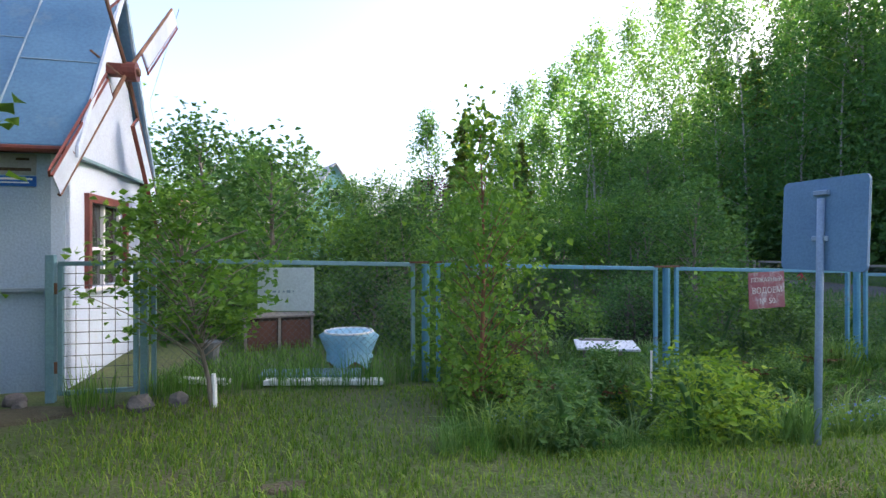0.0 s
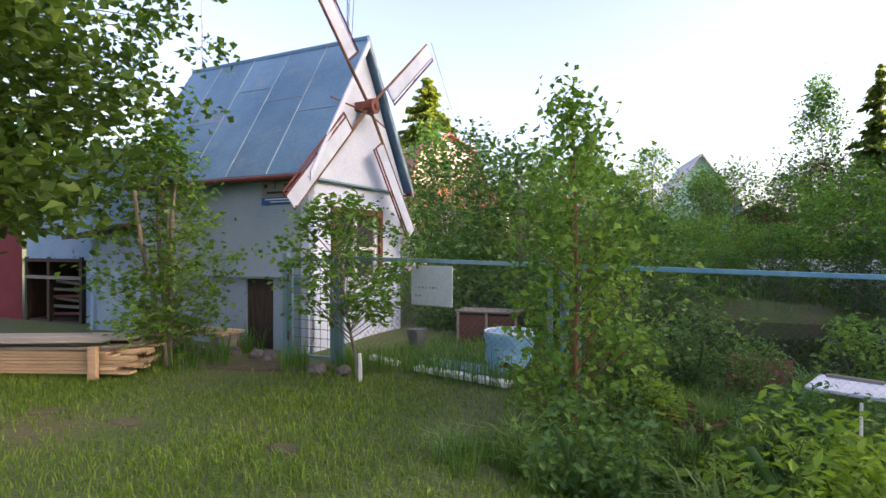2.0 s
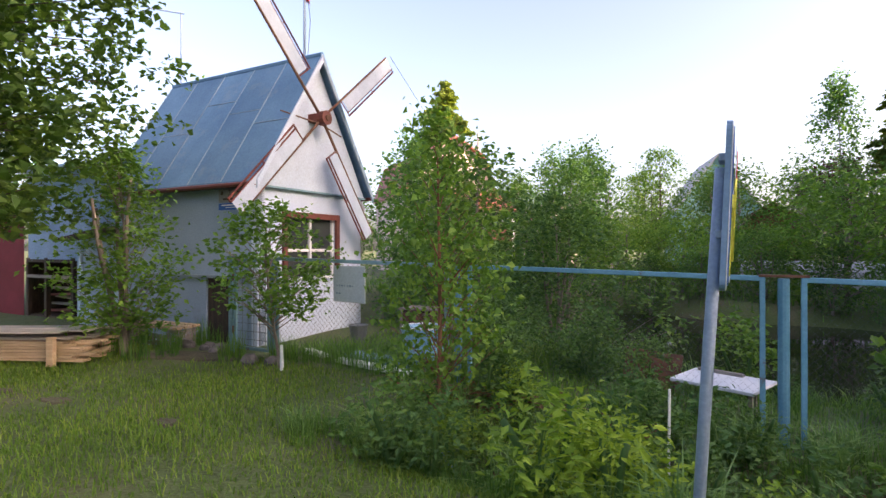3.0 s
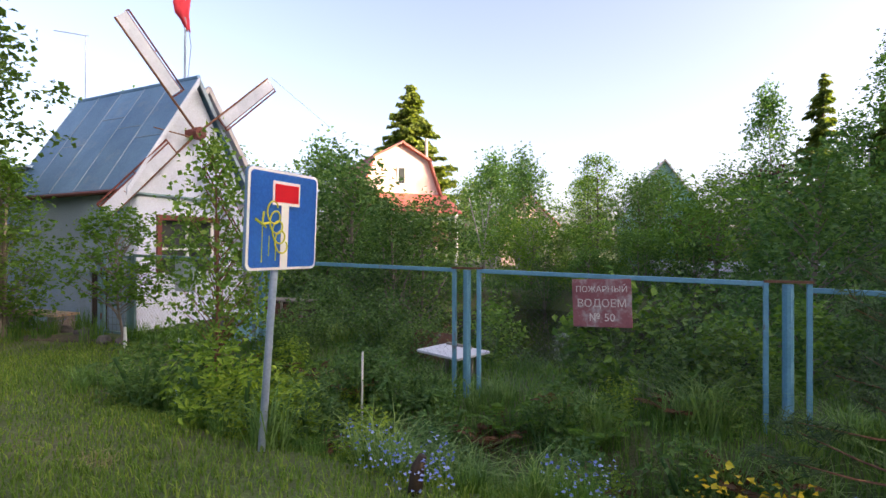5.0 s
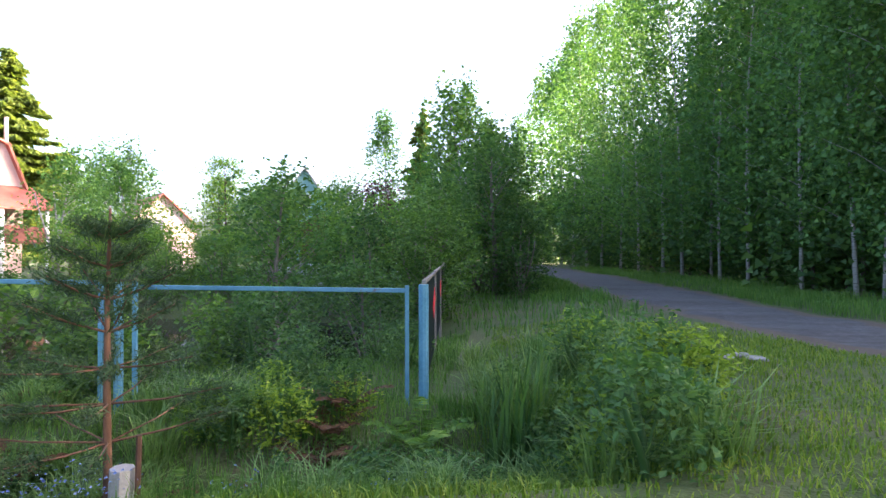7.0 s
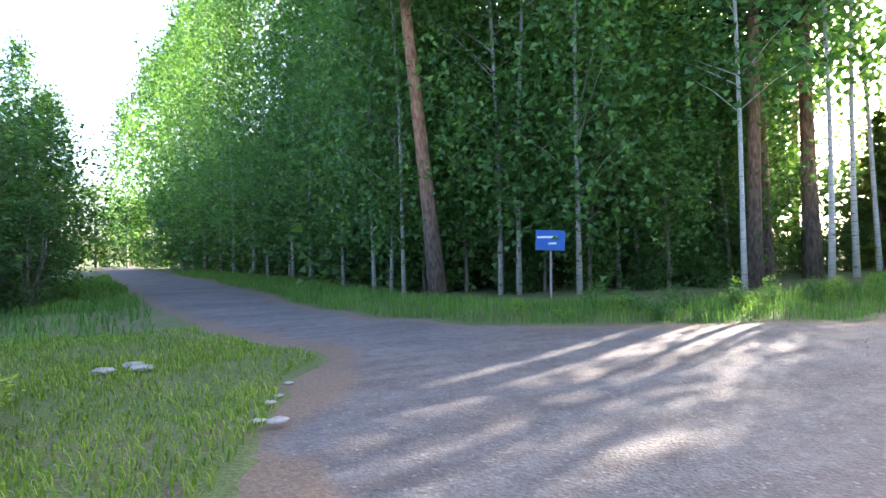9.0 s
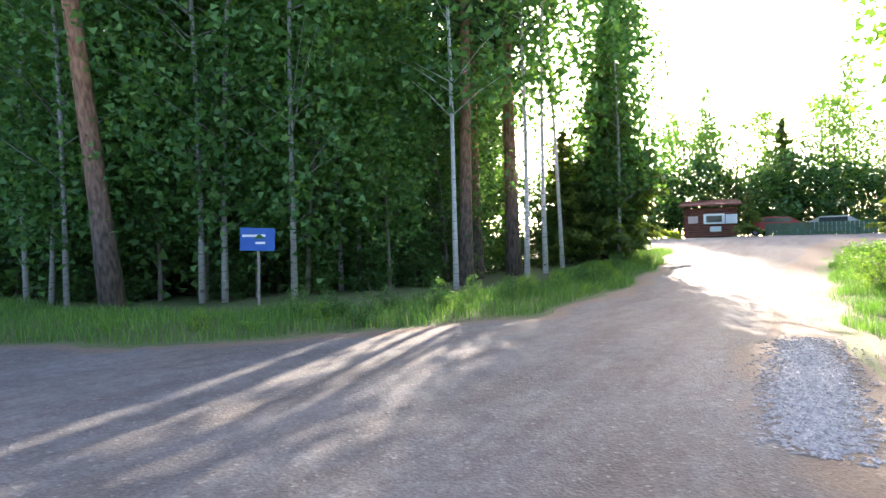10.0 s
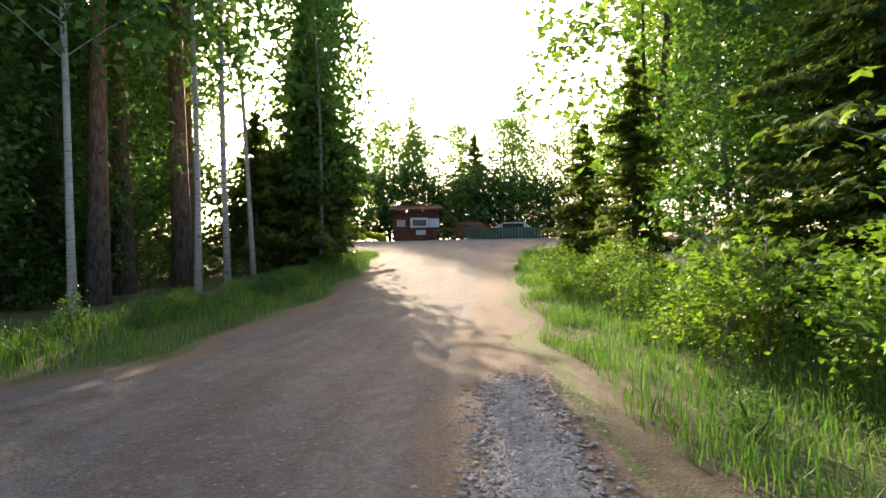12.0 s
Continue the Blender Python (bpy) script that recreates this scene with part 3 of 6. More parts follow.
def spruce(height, low, radius, seed, whorls, label, per=9, spray=1.0, fine=1):
    """Whorls of boughs, each with hanging sprays of needles."""
    r = np.random.default_rng(seed)
    top = empty("spruce_tree", Matrix(), label, "tree", WOOD)
    wood = Mesh()
    stem(wood, height, 0.012 * height + 0.03, (0, 0), 0.03, seed)
    cen, ways = [], []
    for z in np.linspace(low, height * 0.97, whorls):
        t = (z - low) / (height - low)
        reach = radius * (1 - t) ** 0.85 + 0.12
        gap = (height * 0.97 - low) / whorls
        for k in range(per):
            az = r.uniform(0, 2 * math.pi)
            ln = reach * r.uniform(0.5, 1.2)
            n = max(4, int(ln * 10 * fine))
            s = np.linspace(0.12, 1, n)
            dip = -r.uniform(0.15, 0.5) * ln * s ** 1.3 + 0.16 * ln * s ** 3 + gap * r.uniform(-0.7, 0.7)
            d = np.array([math.cos(az), math.sin(az), 0])
            line = d * (ln * s)[:, None] + np.stack([0 * s, 0 * s, z + dip], 1)
            wood.tube([line[0] * [0, 0, 1], line[n // 2], line[-1]], [0.02 + 0.006 * ln, 0.01, 0.004], 3, False)
            side = np.array([-d[1], d[0], 0])
            for sg in (-1, 1, -0.6, 0.6, 0) if fine == 1 else (-1, 1, -0.75, 0.75, -0.5, 0.5, -0.25, 0.25, 0):
                w = 0.32 * ln * (1.05 - s)[:, None] * abs(sg) + 0.05
                cen.append(line + side * w * sg + r.normal(scale=0.04, size=line.shape) - [0, 0, 0.05])
                ways.append(np.tile(d * 0.7 + side * sg * 0.9 + [0, 0, -0.55], (n, 1)))
    cen, ways = np.concatenate(cen), np.concatenate(ways)
    part("trunk", wood, M_BARK_DARK, top, smooth=True)
    part("crown", leaves(cen, 0.4 * spray, 0.17 * spray, "crown", M_NEEDLE, 0.0, ways, 0.1, 0.0, True), M_NEEDLE, top)
    return top


make("fine_spruce", spruce(9.5, 0.7, 2.7, 55, 20, "broad green spruce with long drooping boughs", 7, 0.5, 2))
make("spruce0", spruce(7.5, 0.9, 2.2, 51, 15, "broad green spruce with hanging boughs", 7))
make("spruce2", spruce(21.5, 2.0, 8.4, 53, 34, "tall old spruce standing behind the houses", 10, 1.9, 0.5))
make("spruce1", spruce(14, 1.2, 2.9, 52, 26, "tall dark conical spruce tree", 6, 1.4))

for i in range(3):
    h = (3.2, 2.6, 3.6)[i]
    make("bush%d" % i, tree("bush", "dense green leafy bush", "bush", crown_clumps(130, h, 0.15, (1.35, 1.3, 1.2)[i], dome, 61 + i), 26, 0.17, (0.125, 0.078),
                            (M_LEAF_BUSH, M_LEAF_BIRCH, M_LEAF_DARK)[i], M_BARK_GREY, h, 0.04, 71 + i, (1, 1, 1.1), (0.1, 0), 0.15, 4, 0.1, 0.6, 0.9, 0.012,
                            stems=[(h * 0.7, 0.025, (0.5, 0.3)), (h * 0.6, 0.025, (-0.4, 0.35)), (h * 0.65, 0.02, (0.1, -0.5))], group="bushes by the pond"))
make("under", tree("undergrowth", "dark undergrowth thicket in the wood", "bush", crown_clumps(170, 4.6, 0.2, 2.2, dome, 81), 15, 0.3, (0.27, 0.2),
                   M_LEAF_DARK, M_BARK_DARK, 4.6, 0.05, 82, (1, 1, 1.2), (0, 0), 0.2, 7, 0.1, 0.6, 0.7, 0.012, group=WOOD, small=True))
make("garden0", tree("garden_tree", "leafy garden fruit tree with thin twigs", "tree", crown_clumps(150, 4.1, 0.7, 1.45, dome, 91), 21, 0.17, (0.13, 0.085),
                     M_LEAF_BUSH, M_BARK_GREY, 4.1, 0.06, 92, (1, 1, 1.3), (0.1, 0.1), 0.2, 3, 0.1, 0.6, 0.8, 0.014, group="garden trees"))
make("garden1", tree("garden_tree", "bushy young birch with slender white stems", "tree", crown_clumps(150, 4.6, 1.0, 1.35, birch_shape, 93), 21, 0.18, (0.125, 0.09),
                     M_LEAF_BIRCH, M_BARK_BIRCH, 4.6, 0.045, 94, (1, 1, 1.5), (0.2, 0.1), 0.2, 4, 0.3, 0.5, 0.6, 0.012,
                     stems=[(3.6, 0.035, (0.5, 0.4)), (3.2, 0.03, (-0.5, 0.2))], group="garden trees"))
make("round", tree("clipped_bush", "rounded yellow-green willow bush", "bush", crown_clumps(150, 2.6, 0.2, 2.0, dome, 95), 34, 0.2, (0.15, 0.05),
                   M_LEAF_FRESH, M_BARK_GREY, 2.3, 0.05, 96, (1, 1, 0.8), (0, 0), 0.1, 5, 0.0, 0.4, 0.7, 0.012, group="rounded bushes"))
make("purple", tree("purple_tree", "dark purple-leaved plum tree", "tree", crown_clumps(120, 6.0, 1.0, 2.3, dome, 97), 30, 0.3, (0.2, 0.13),
                    M_LEAF_PURPLE, M_BARK_DARK, 6.0, 0.1, 98, (1, 1, 1), (0, 0), 0.2, 4, 0.1, 0.6, 0.7, 0.014))
make("maple", tree("maple_sapling", "young maple with broad bright leaves", "tree", crown_clumps(70, 1.5, 0.25, 0.75, dome, 99), 21, 0.13, (0.085, 0.08),
                   M_LEAF_FRESH, M_BARK_GREY, 1.4, 0.018, 100, (1, 1, 0.6), (0.1, 0), 0.1, 2, 0.15, 0.85, 0.6, 0.008, group="maple saplings"))
make("broad", tree("broadleaf_tree", "tall sunlit maple with dark forked trunk", "tree", crown_clumps(260, 13, 2.6, 3.1, dome, 101), 17, 0.36, (0.26, 0.22),
                   M_LEAF_FRESH, M_BARK_DARK, 13, 0.14, 102, (1, 1, 0.9), (0.5, -0.3), 0.35, 3, 0.15, 0.7, 0.6, 0.02, stems=[(9, 0.09, (-0.9, 0.5))], group=WOOD, small=True))

# edge of the wood, tree by tree
EDGE = [("pine0", 18.64, 15.1, 0, 0.95, (0, -7.2)), ("birch0", 17.9, 20.6, 40, 0.9, (0, 0)), ("birch1", 18.1, 18.2, 80, 0.95, (0, 3)), ("birch2", 18.35, 17.5, 10, 0.85, (0, 2)),
        ("birch0", 18.3, 16.5, 200, 0.95, (0, 1)), ("birch1", 20.9, 17.4, 130, 1.0, (0, 0)), ("birch2", 20.5, 14.9, 250, 1.1, (0, 0)), ("birch0", 20.9, 14.6, 300, 1.15, (1, 0)),
        ("birch0", 21.9, 13.3, 20, 1.15, (0, 0)), ("birch2", 24.3, 14.2, 160, 1.1, (0, 1)), ("birch1", 24.9, 14.0, 60, 1.15, (0, 2)), ("birch3", 26.0, 11.4, 110, 1.0, (0, 1)),
        ("pine1", 27.4, 12.0, 10, 0.95, (0, 0)), ("pine0", 29.2, 12.7, 100, 1.0, (0, 1)), ("birch3", 29.6, 11.0, 10, 1.15, (0, 0)), ("pine1", 30.6, 12.0, 200, 1.15, (0, 1)),
        ("birch3", 31.3, 11.1, 200, 1.25, (0, 4)), ("pine0", 33.2, 13.4, 260, 1.05, (0, 0)), ("birch3", 33.5, 11.4, 90, 1.1, (0, 3)), ("spruce1", 36.5, 10.7, 0, 0.7, (0, 0)),
        ("birch0", 17.7, 24, 30, 1.0, (0, 0)), ("birch1", 17.6, 26.5, 70, 1.05, (0, 0)), ("birch2", 17.9, 28.4, 120, 0.95, (0, 0)), ("birch0", 17.4, 31, 170, 1.2, (0, 0)),
        ("birch1", 17.2, 33.8, 210, 1.3, (0, 0)), ("birch2", 16.6, 37, 250, 1.2, (0, 0)), ("birch0", 16.3, 41, 290, 1.35, (0, 0)), ("birch1", 15.8, 46, 330, 1.5, (0, 0)),
        ("birch2", 15.5, 52, 20, 1.3, (0, 0)), ("birch0", 15, 59, 60, 1.5, (0, 0)), ("birch1", 14.5, 67, 90, 1.65, (0, 0)), ("birch2", 12.8, 76, 90, 1.45, (0, 0)), ("birch0", 10, 84, 120, 1.4, (0, 0))]
for kind, x, y, turn, s, tilt in EDGE:
    if y < 50 and kind in ("birch0", "birch1", "birch2"):
        kind = "edge_" + kind
    stand(kind, x, y, turn, s, 0, tilt)
r = np.random.default_rng(5)
for i, (x, y) in enumerate([(19.5, 17.6), (20.2, 16.2), (20.9, 15.4), (21.9, 14.7), (22.8, 13.9), (25.0, 13.0), (28.3, 13.3), (19.3, 20), (19.2, 22.5),
                            (19, 25.5), (18.9, 29), (23.2, 15.6), (29.9, 14.1), (30.5, 16.6), (36.2, 17.4), (38, 18.6), (40, 19.6), (42, 21), (44.5, 22), (34.2, 17.2)]):
    stand("rowan%d" % (i % 2), x, y, r.uniform(0, 360), r.uniform(0.85, 1.15) * (1.5 if x > 34 else 1))
count = 0
while count < 60:
    x, y = r.uniform(18, 46), r.uniform(11, 75)
    if x < 19.5 or y < 13.6 + 0.12 * (x - 20) or (x > 29 and y < 27) or float(road_depth(x, y)) > -3.5 or (x - 20) * 0.9 + 12 > y + 14:
        continue
    if r.uniform() > math.exp(-max(0, x - 24) / 14) + 0.15:
        continue
    kind = ("birch0", "birch1", "birch2", "pine0", "spruce1", "birch2")[int(r.integers(6))]
    stand(kind, x, y, r.uniform(0, 360), r.uniform(0.85, 1.1))
    count += 1
for x, y, s in [(19.6, 19, 1.0), (19.9, 22.5, 1.1), (19.4, 26, 1.1), (19.2, 30, 1.1), (21.5, 16.8, 1.0), (23.8, 15.2, 0.8), (26.2, 15.6, 0.8), (30, 16.4, 0.9), (34.5, 14.4, 0.9), (19, 35, 1.2), (18.3, 41, 1.3),
                (17.5, 47, 1.4), (17, 53, 1.5), (16.5, 60, 1.6), (15.5, 68, 1.8), (13, 78, 1.8), (6, 92, 2.4), (12, 92, 2.2), (23, 20, 1.5), (27, 20.5, 1.4), (31.5, 21, 1.2), (35, 21.5, 1.0), (22, 24, 1.8), (22, 29, 1.8), (21.5, 34, 1.9), (26, 26, 2.0),
                (32, 25, 2.0), (36, 22.5, 1.7), (25, 28, 2.2), (24, 38, 2.2), (21, 44, 2.2), (20, 51, 2.3), (19, 60, 2.3), (30, 27, 2.4), (36.4, 12.0, 0.8), (38.6, 12.6, 1.0), (41.2, 13.2, 1.1), (33, 18.5, 1.2), (36.5, 19, 1.3), (29.5, 17.6, 1.1), (38.5, 22, 1.6)]:
    stand("under", x, y, r.uniform(0, 360), s * r.uniform(0.9, 1.1))
for kind, x, y, turn, s in [("birch1", 35.8, 9.9, 30, 0.8), ("spruce0", 37.2, 10.6, 10, 1.15), ("birch0", 39, 11.2, 100, 0.75), ("spruce0", 34.8, 11.9, 80, 0.75), ("pine1", 38.6, 16.8, 0, 0.85), ("birch1", 38.6, 10.3, 200, 0.85), ("birch0", 42, 11.6, 50, 0.85), ("broad", 44.5, 13.4, 50, 0.8)]:
    stand(kind, x, y, turn, s)
for x, y, kind in [(24, 16.5, "birch0"), (27.5, 16, "birch1"), (25.5, 19, "pine1"), (29, 19.8, "birch2"), (22, 17.5, "birch1"),
                   (30.5, 18.6, "birch1"), (33.5, 20, "birch0"), (36.5, 21.5, "birch2"), (32, 23, "birch1"), (35.5, 25, "birch0"), (39.5, 24, "birch1"), (31, 29, "birch0"), (35, 30, "birch1"), (39, 30, "birch2"), (43, 28, "birch0"), (27, 31, "birch1"), (42, 33, "birch2"), (37, 35, "birch0"), (46, 31, "birch1"), (28, 23, "birch0"), (33, 25.5, "birch1")]:
    stand(kind, x, y, r.uniform(0, 360), r.uniform(0.9, 1.1))
for x, y in [(21.5, 15.2), (23, 14.0), (24.6, 13.4), (26.5, 13.2), (28.4, 13.6), (30, 13.4), (32.2, 12.9), (34, 12.6), (20, 17), (19.3, 18), (22.3, 16), (25, 15), (29, 15.5), (27.2, 14.6), (31.3, 14.8), (33.5, 14.2), (19.4, 21), (19.2, 24.5), (19, 28)]:
    stand("under", x, y, r.uniform(0, 360), r.uniform(0.28, 0.45))
# across the road, towards the low sun
for kind, x, y, turn, s in [("fine_spruce", 30.3, 0.0, 0, 0.6), ("fine_spruce", 23.9, -1.7, 90, 0.85), ("rowan1", 27.2, -1.0, 200, 0.8), ("rowan0", 25.4, -2.4, 10, 0.9), ("rowan1", 29.0, -2.4, 50, 0.9), ("spruce0", 26.0, -3.6, 200, 1.1), ("broad", 32.6, -1.0, 0, 1.0), ("broad", 28.5, -4.6, 120, 1.05),
                            ("broad", 24.5, -5.8, 230, 1.0), ("broad", 34.5, -4.5, 10, 0.9), ("broad", 39.5, -4.6, 80, 0.9), ("spruce0", 37.5, 0.2, 80, 0.7), ("broad", 20, -7.5, 320, 1.0),
                            ("spruce1", 17, -9, 100, 0.9), ("broad", 31.5, -8, 200, 1.1), ("spruce0", 19.4, -3.6, 300, 0.8), ("birch2", 36, -8, 0, 0.9), ("broad", 43, -5, 10, 0.9)]:
    stand(kind, x, y, turn, s)
for x, y, s in [(20.9, 0.3, 0.75), (21.9, -0.3, 0.9), (23.3, 0.5, 0.6), (25.0, 0.4, 0.8), (21.0, -1.3, 1.2), (19.6, -0.9, 1.0), (28.2, 0.4, 0.8), (25.6, -0.9, 1.1), (31.5, 0.4, 0.8)]:
    stand("maple", x, y, r.uniform(0, 360), s)
# far end beyond the cabin
for kind, x, y, s in [("broad", 67, 14, 0.85), ("broad", 68, 9.5, 0.8), ("birch1", 72, 12, 0.85), ("spruce1", 70, 6, 0.75), ("broad", 68, 2.5, 0.85), ("pine0", 77, 8, 0.75), ("broad", 70, -4, 0.95), ("birch1", 65, -9, 0.95),
                      ("broad", 67, 20, 0.8), ("broad", 68, 27, 0.85), ("pine1", 72, -12, 0.9), ("under", 64.5, 7, 1.2), ("under", 65, 1.5, 1.2), ("under", 65, 15.5, 1.3), ("birch2", 74, 1, 0.95), ("birch0", 74, 16, 0.85), ("under", 64, -4, 1.3), ("under", 64.5, 20, 1.5), ("broad", 69, 11.5, 0.75), ("under", 66, 5.5, 1.5), ("broad", 70, 15.5, 0.8), ("broad", 67.5, -0.8, 0.7), ("under", 67, 18, 1.6), ("broad", 72, 7.5, 0.9), ("broad", 73, 3.5, 0.95), ("broad", 68, -7, 0.85), ("birch2", 74, 13, 0.9), ("broad", 70, 23, 0.9), ("under", 66, 12.5, 1.4), ("under", 66.5, -2, 1.1), ("under", 66.5, 3.5, 1.0), ("under", 67, 9, 1.0), ("under", 68, 6.5, 1.1), ("under", 68, 0.5, 1.1)]:
    stand(kind, x, y, r.uniform(0, 360), s)

# gardens round the pond
for kind, x, y, s in [("garden0", -2.9, 9.4, 1.0), ("garden0", -4.6, 10.4, 0.95), ("garden1", -6.6, 11.8, 1.0), ("bush0", -1.3, 9.6, 0.95), ("bush2", -0.6, 8.3, 0.62), ("bush1", -3.7, 8.7, 0.8),
                      ("garden1", -6.9, 19.4, 1.05), ("garden0", -8.6, 15.5, 0.7), ("bush0", -5.5, 14.8, 0.9), ("bush1", -4.0, 12.6, 0.9), ("bush2", -7.5, 13, 1.0), ("garden1", -11.2, 13, 0.8),
                      ("garden0", -11, 18.5, 0.65), ("garden1", -7.6, 24, 1.1), ("garden0", -15.5, 20.5, 1.1), ("round", -4.2, 18.6, 0.95), ("round", -2.4, 19.0, 0.9), ("round", -0.4, 19.6, 0.75), ("round", 1.7, 19.6, 1.35), ("round", 5.6, 18.6, 1.2), ("broad", -8.9, 34, 0.55), ("garden1", -9.8, 26.5, 1.35), ("garden0", -3.6, 30, 1.25), ("garden0", -6.5, 36, 1.4), ("garden0", 1.2, 27, 1.1),
                      ("bush1", 3.8, 18.4, 0.9), ("garden0", 5.1, 10.9, 0.78), ("bush0", 6.3, 12.2, 0.72), ("bush1", 4.3, 12.4, 0.75), ("bush0", 7.0, 14.2, 0.8),
                      ("bush2", 5.6, 14.9, 0.85), ("bush0", 6.5, 17.5, 0.95), ("garden0", 6.6, 19.0, 0.9), ("garden0", 8.3, 21.6, 1.3), ("garden0", 8.6, 24.5, 1.5), ("garden1", 6.9, 24.9, 1.7), ("garden0", 8.2, 28, 1.5), ("bush0", 9.1, 22.2, 1.1), ("bush1", 7.6, 22.6, 1.3),
                      ("bush2", 9.2, 20.4, 0.8), ("purple", -1.0, 41, 1.05), ("broad", -13, 41, 0.52), ("broad", -10.5, 37, 0.5), ("garden1", 4.6, 36, 1.7), ("birch1", 7, 40, 0.75), ("spruce1", 5.2, 36, 0.62),
                      ("garden0", -1.5, 33, 1.3), ("garden0", -5, 31, 1.2), ("garden1", -14, 30, 1.5), ("garden0", -18.5, 33, 1.5), ("pine0", 1, 62, 0.55), ("pine1", -3, 66, 0.55), ("pine0", -7, 70, 0.55), ("pine1", 4, 72, 0.6),
                      ("spruce2", -39.4, 48.7, 1.0), ("spruce1", 1.8, 45, 0.93), ("birch1", -1.2, 45, 0.88), ("birch2", 5.3, 42, 0.8), ("garden1", -23, 40, 1.6), ("garden0", -12, 12.5, 1.0), ("garden1", -14, 9, 1.3), ("garden0", -16, 4, 1.3), ("broad", -18, -2, 0.6), ("garden0", -9, 9.5, 1.0)]:
    stand(kind, x, y, r.uniform(0, 360), s)
for k, t in enumerate(np.linspace(0.3, 2.9, 13)):
    rim_s = 1.03 + 0.05 * math.sin(5 * t)
    stand("bush%d" % (k % 3), 0.3 + 6.6 * rim_s * math.cos(t), 12.7 + 4.7 * rim_s * math.sin(t), r.uniform(0, 360), r.uniform(0.38, 0.58))
# behind the lawn
for kind, x, y, s in [("birch1", -8, -20, 0.9), ("broad", 0, -22, 0.8), ("birch2", 8, -20, 0.8), ("under", 4, -18, 1.0), ("under", -4, -18, 1.0)]:
    stand(kind, x, y, r.uniform(0, 360), s)


# ---- windmill hut ----
HUT = Matrix(((0.970, -0.244, 0, -3.68), (0.244, 0.970, 0, 5.27), (0, 0, 1, 0), (0, 0, 0, 1)))  # x out of the front, y along the front
HW, HL, APEX, EAVE = 2.42, 3.4, 4.42, 2.3
hut = empty("windmill_hut", HUT, "white and pale blue hut with iron roof and windmill sails", "hut")


def slab(mesh, corners, thick, way):
    """A flat slab from a polygon, thickened along a direction."""
    k = len(corners)
    a = [Vector(c) for c in corners]
    b = [c + Vector(way) * thick for c in a]
    mesh.add(a + b, [tuple(range(k))[::-1], tuple(range(k, 2 * k))] + [(i, (i + 1) % k, k + (i + 1) % k, k + i) for i in range(k)])
    return mesh


# front wall with its window opening
W0, W1, WZ0, WZ1 = 0.55, 1.70, 0.93, 1.86
fw = Mesh()
oy = ((0, -0.2), (HW, -0.2), (HW, EAVE), (0, EAVE), (W0, WZ0), (W1, WZ0), (W1, WZ1), (W0, WZ1))
fw.v = [(x, y, z) for x in (0.0, -0.12) for y, z in oy]
for k in range(4):
    j = (k + 1) % 4
    fw.f += [(k, j, j + 4, k + 4), (k + 8, k + 12, j + 12, j + 8), (k + 4, j + 4, j + 12, k + 12), (k, k + 8, j + 8, j)]
part("front_wall", fw, M_WALL_WHITE, hut, "white painted front wall")
gb = slab(Mesh(), [(0.03, -0.06, EAVE), (0.03, HW + 0.06, EAVE), (0.03, HW / 2, APEX)], 0.1, (-1, 0, 0))
part("gable", gb, M_WALL_WHITE, hut, "white gable board")
part("drip_board", Mesh().box((0.05, HW + 0.1, 0.03), Matrix.Translation((0.045, HW / 2, EAVE - 0.02))), M_FENCE_OLD, hut)
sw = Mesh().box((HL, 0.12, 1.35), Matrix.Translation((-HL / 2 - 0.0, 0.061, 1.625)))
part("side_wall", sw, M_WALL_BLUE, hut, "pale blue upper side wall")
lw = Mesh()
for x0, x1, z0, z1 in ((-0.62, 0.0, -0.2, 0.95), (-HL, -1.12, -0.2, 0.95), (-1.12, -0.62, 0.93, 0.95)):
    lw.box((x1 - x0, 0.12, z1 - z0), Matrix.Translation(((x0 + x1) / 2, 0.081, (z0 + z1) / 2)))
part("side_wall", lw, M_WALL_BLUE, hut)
part("ledge", Mesh().box((HL, 0.05, 0.03), Matrix.Translation((-HL / 2, -0.01, 0.96))), M_SEAM, hut)
part("hatch", Mesh().box((0.49, 0.03, 1.1), Matrix.Translation((-0.87, 0.07, 0.39))), M_DARKWOOD, hut, "dark brown plank hatch")
part("back_wall", slab(Mesh(), [(-HL, 0, -0.2), (-HL, HW, -0.2), (-HL, HW, EAVE), (-HL, HW / 2, APEX), (-HL, 0, EAVE)], 0.1, (1, 0, 0)), M_WALL_BLUE, hut)
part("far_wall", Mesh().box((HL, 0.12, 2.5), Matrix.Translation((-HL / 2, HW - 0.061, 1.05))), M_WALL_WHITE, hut)
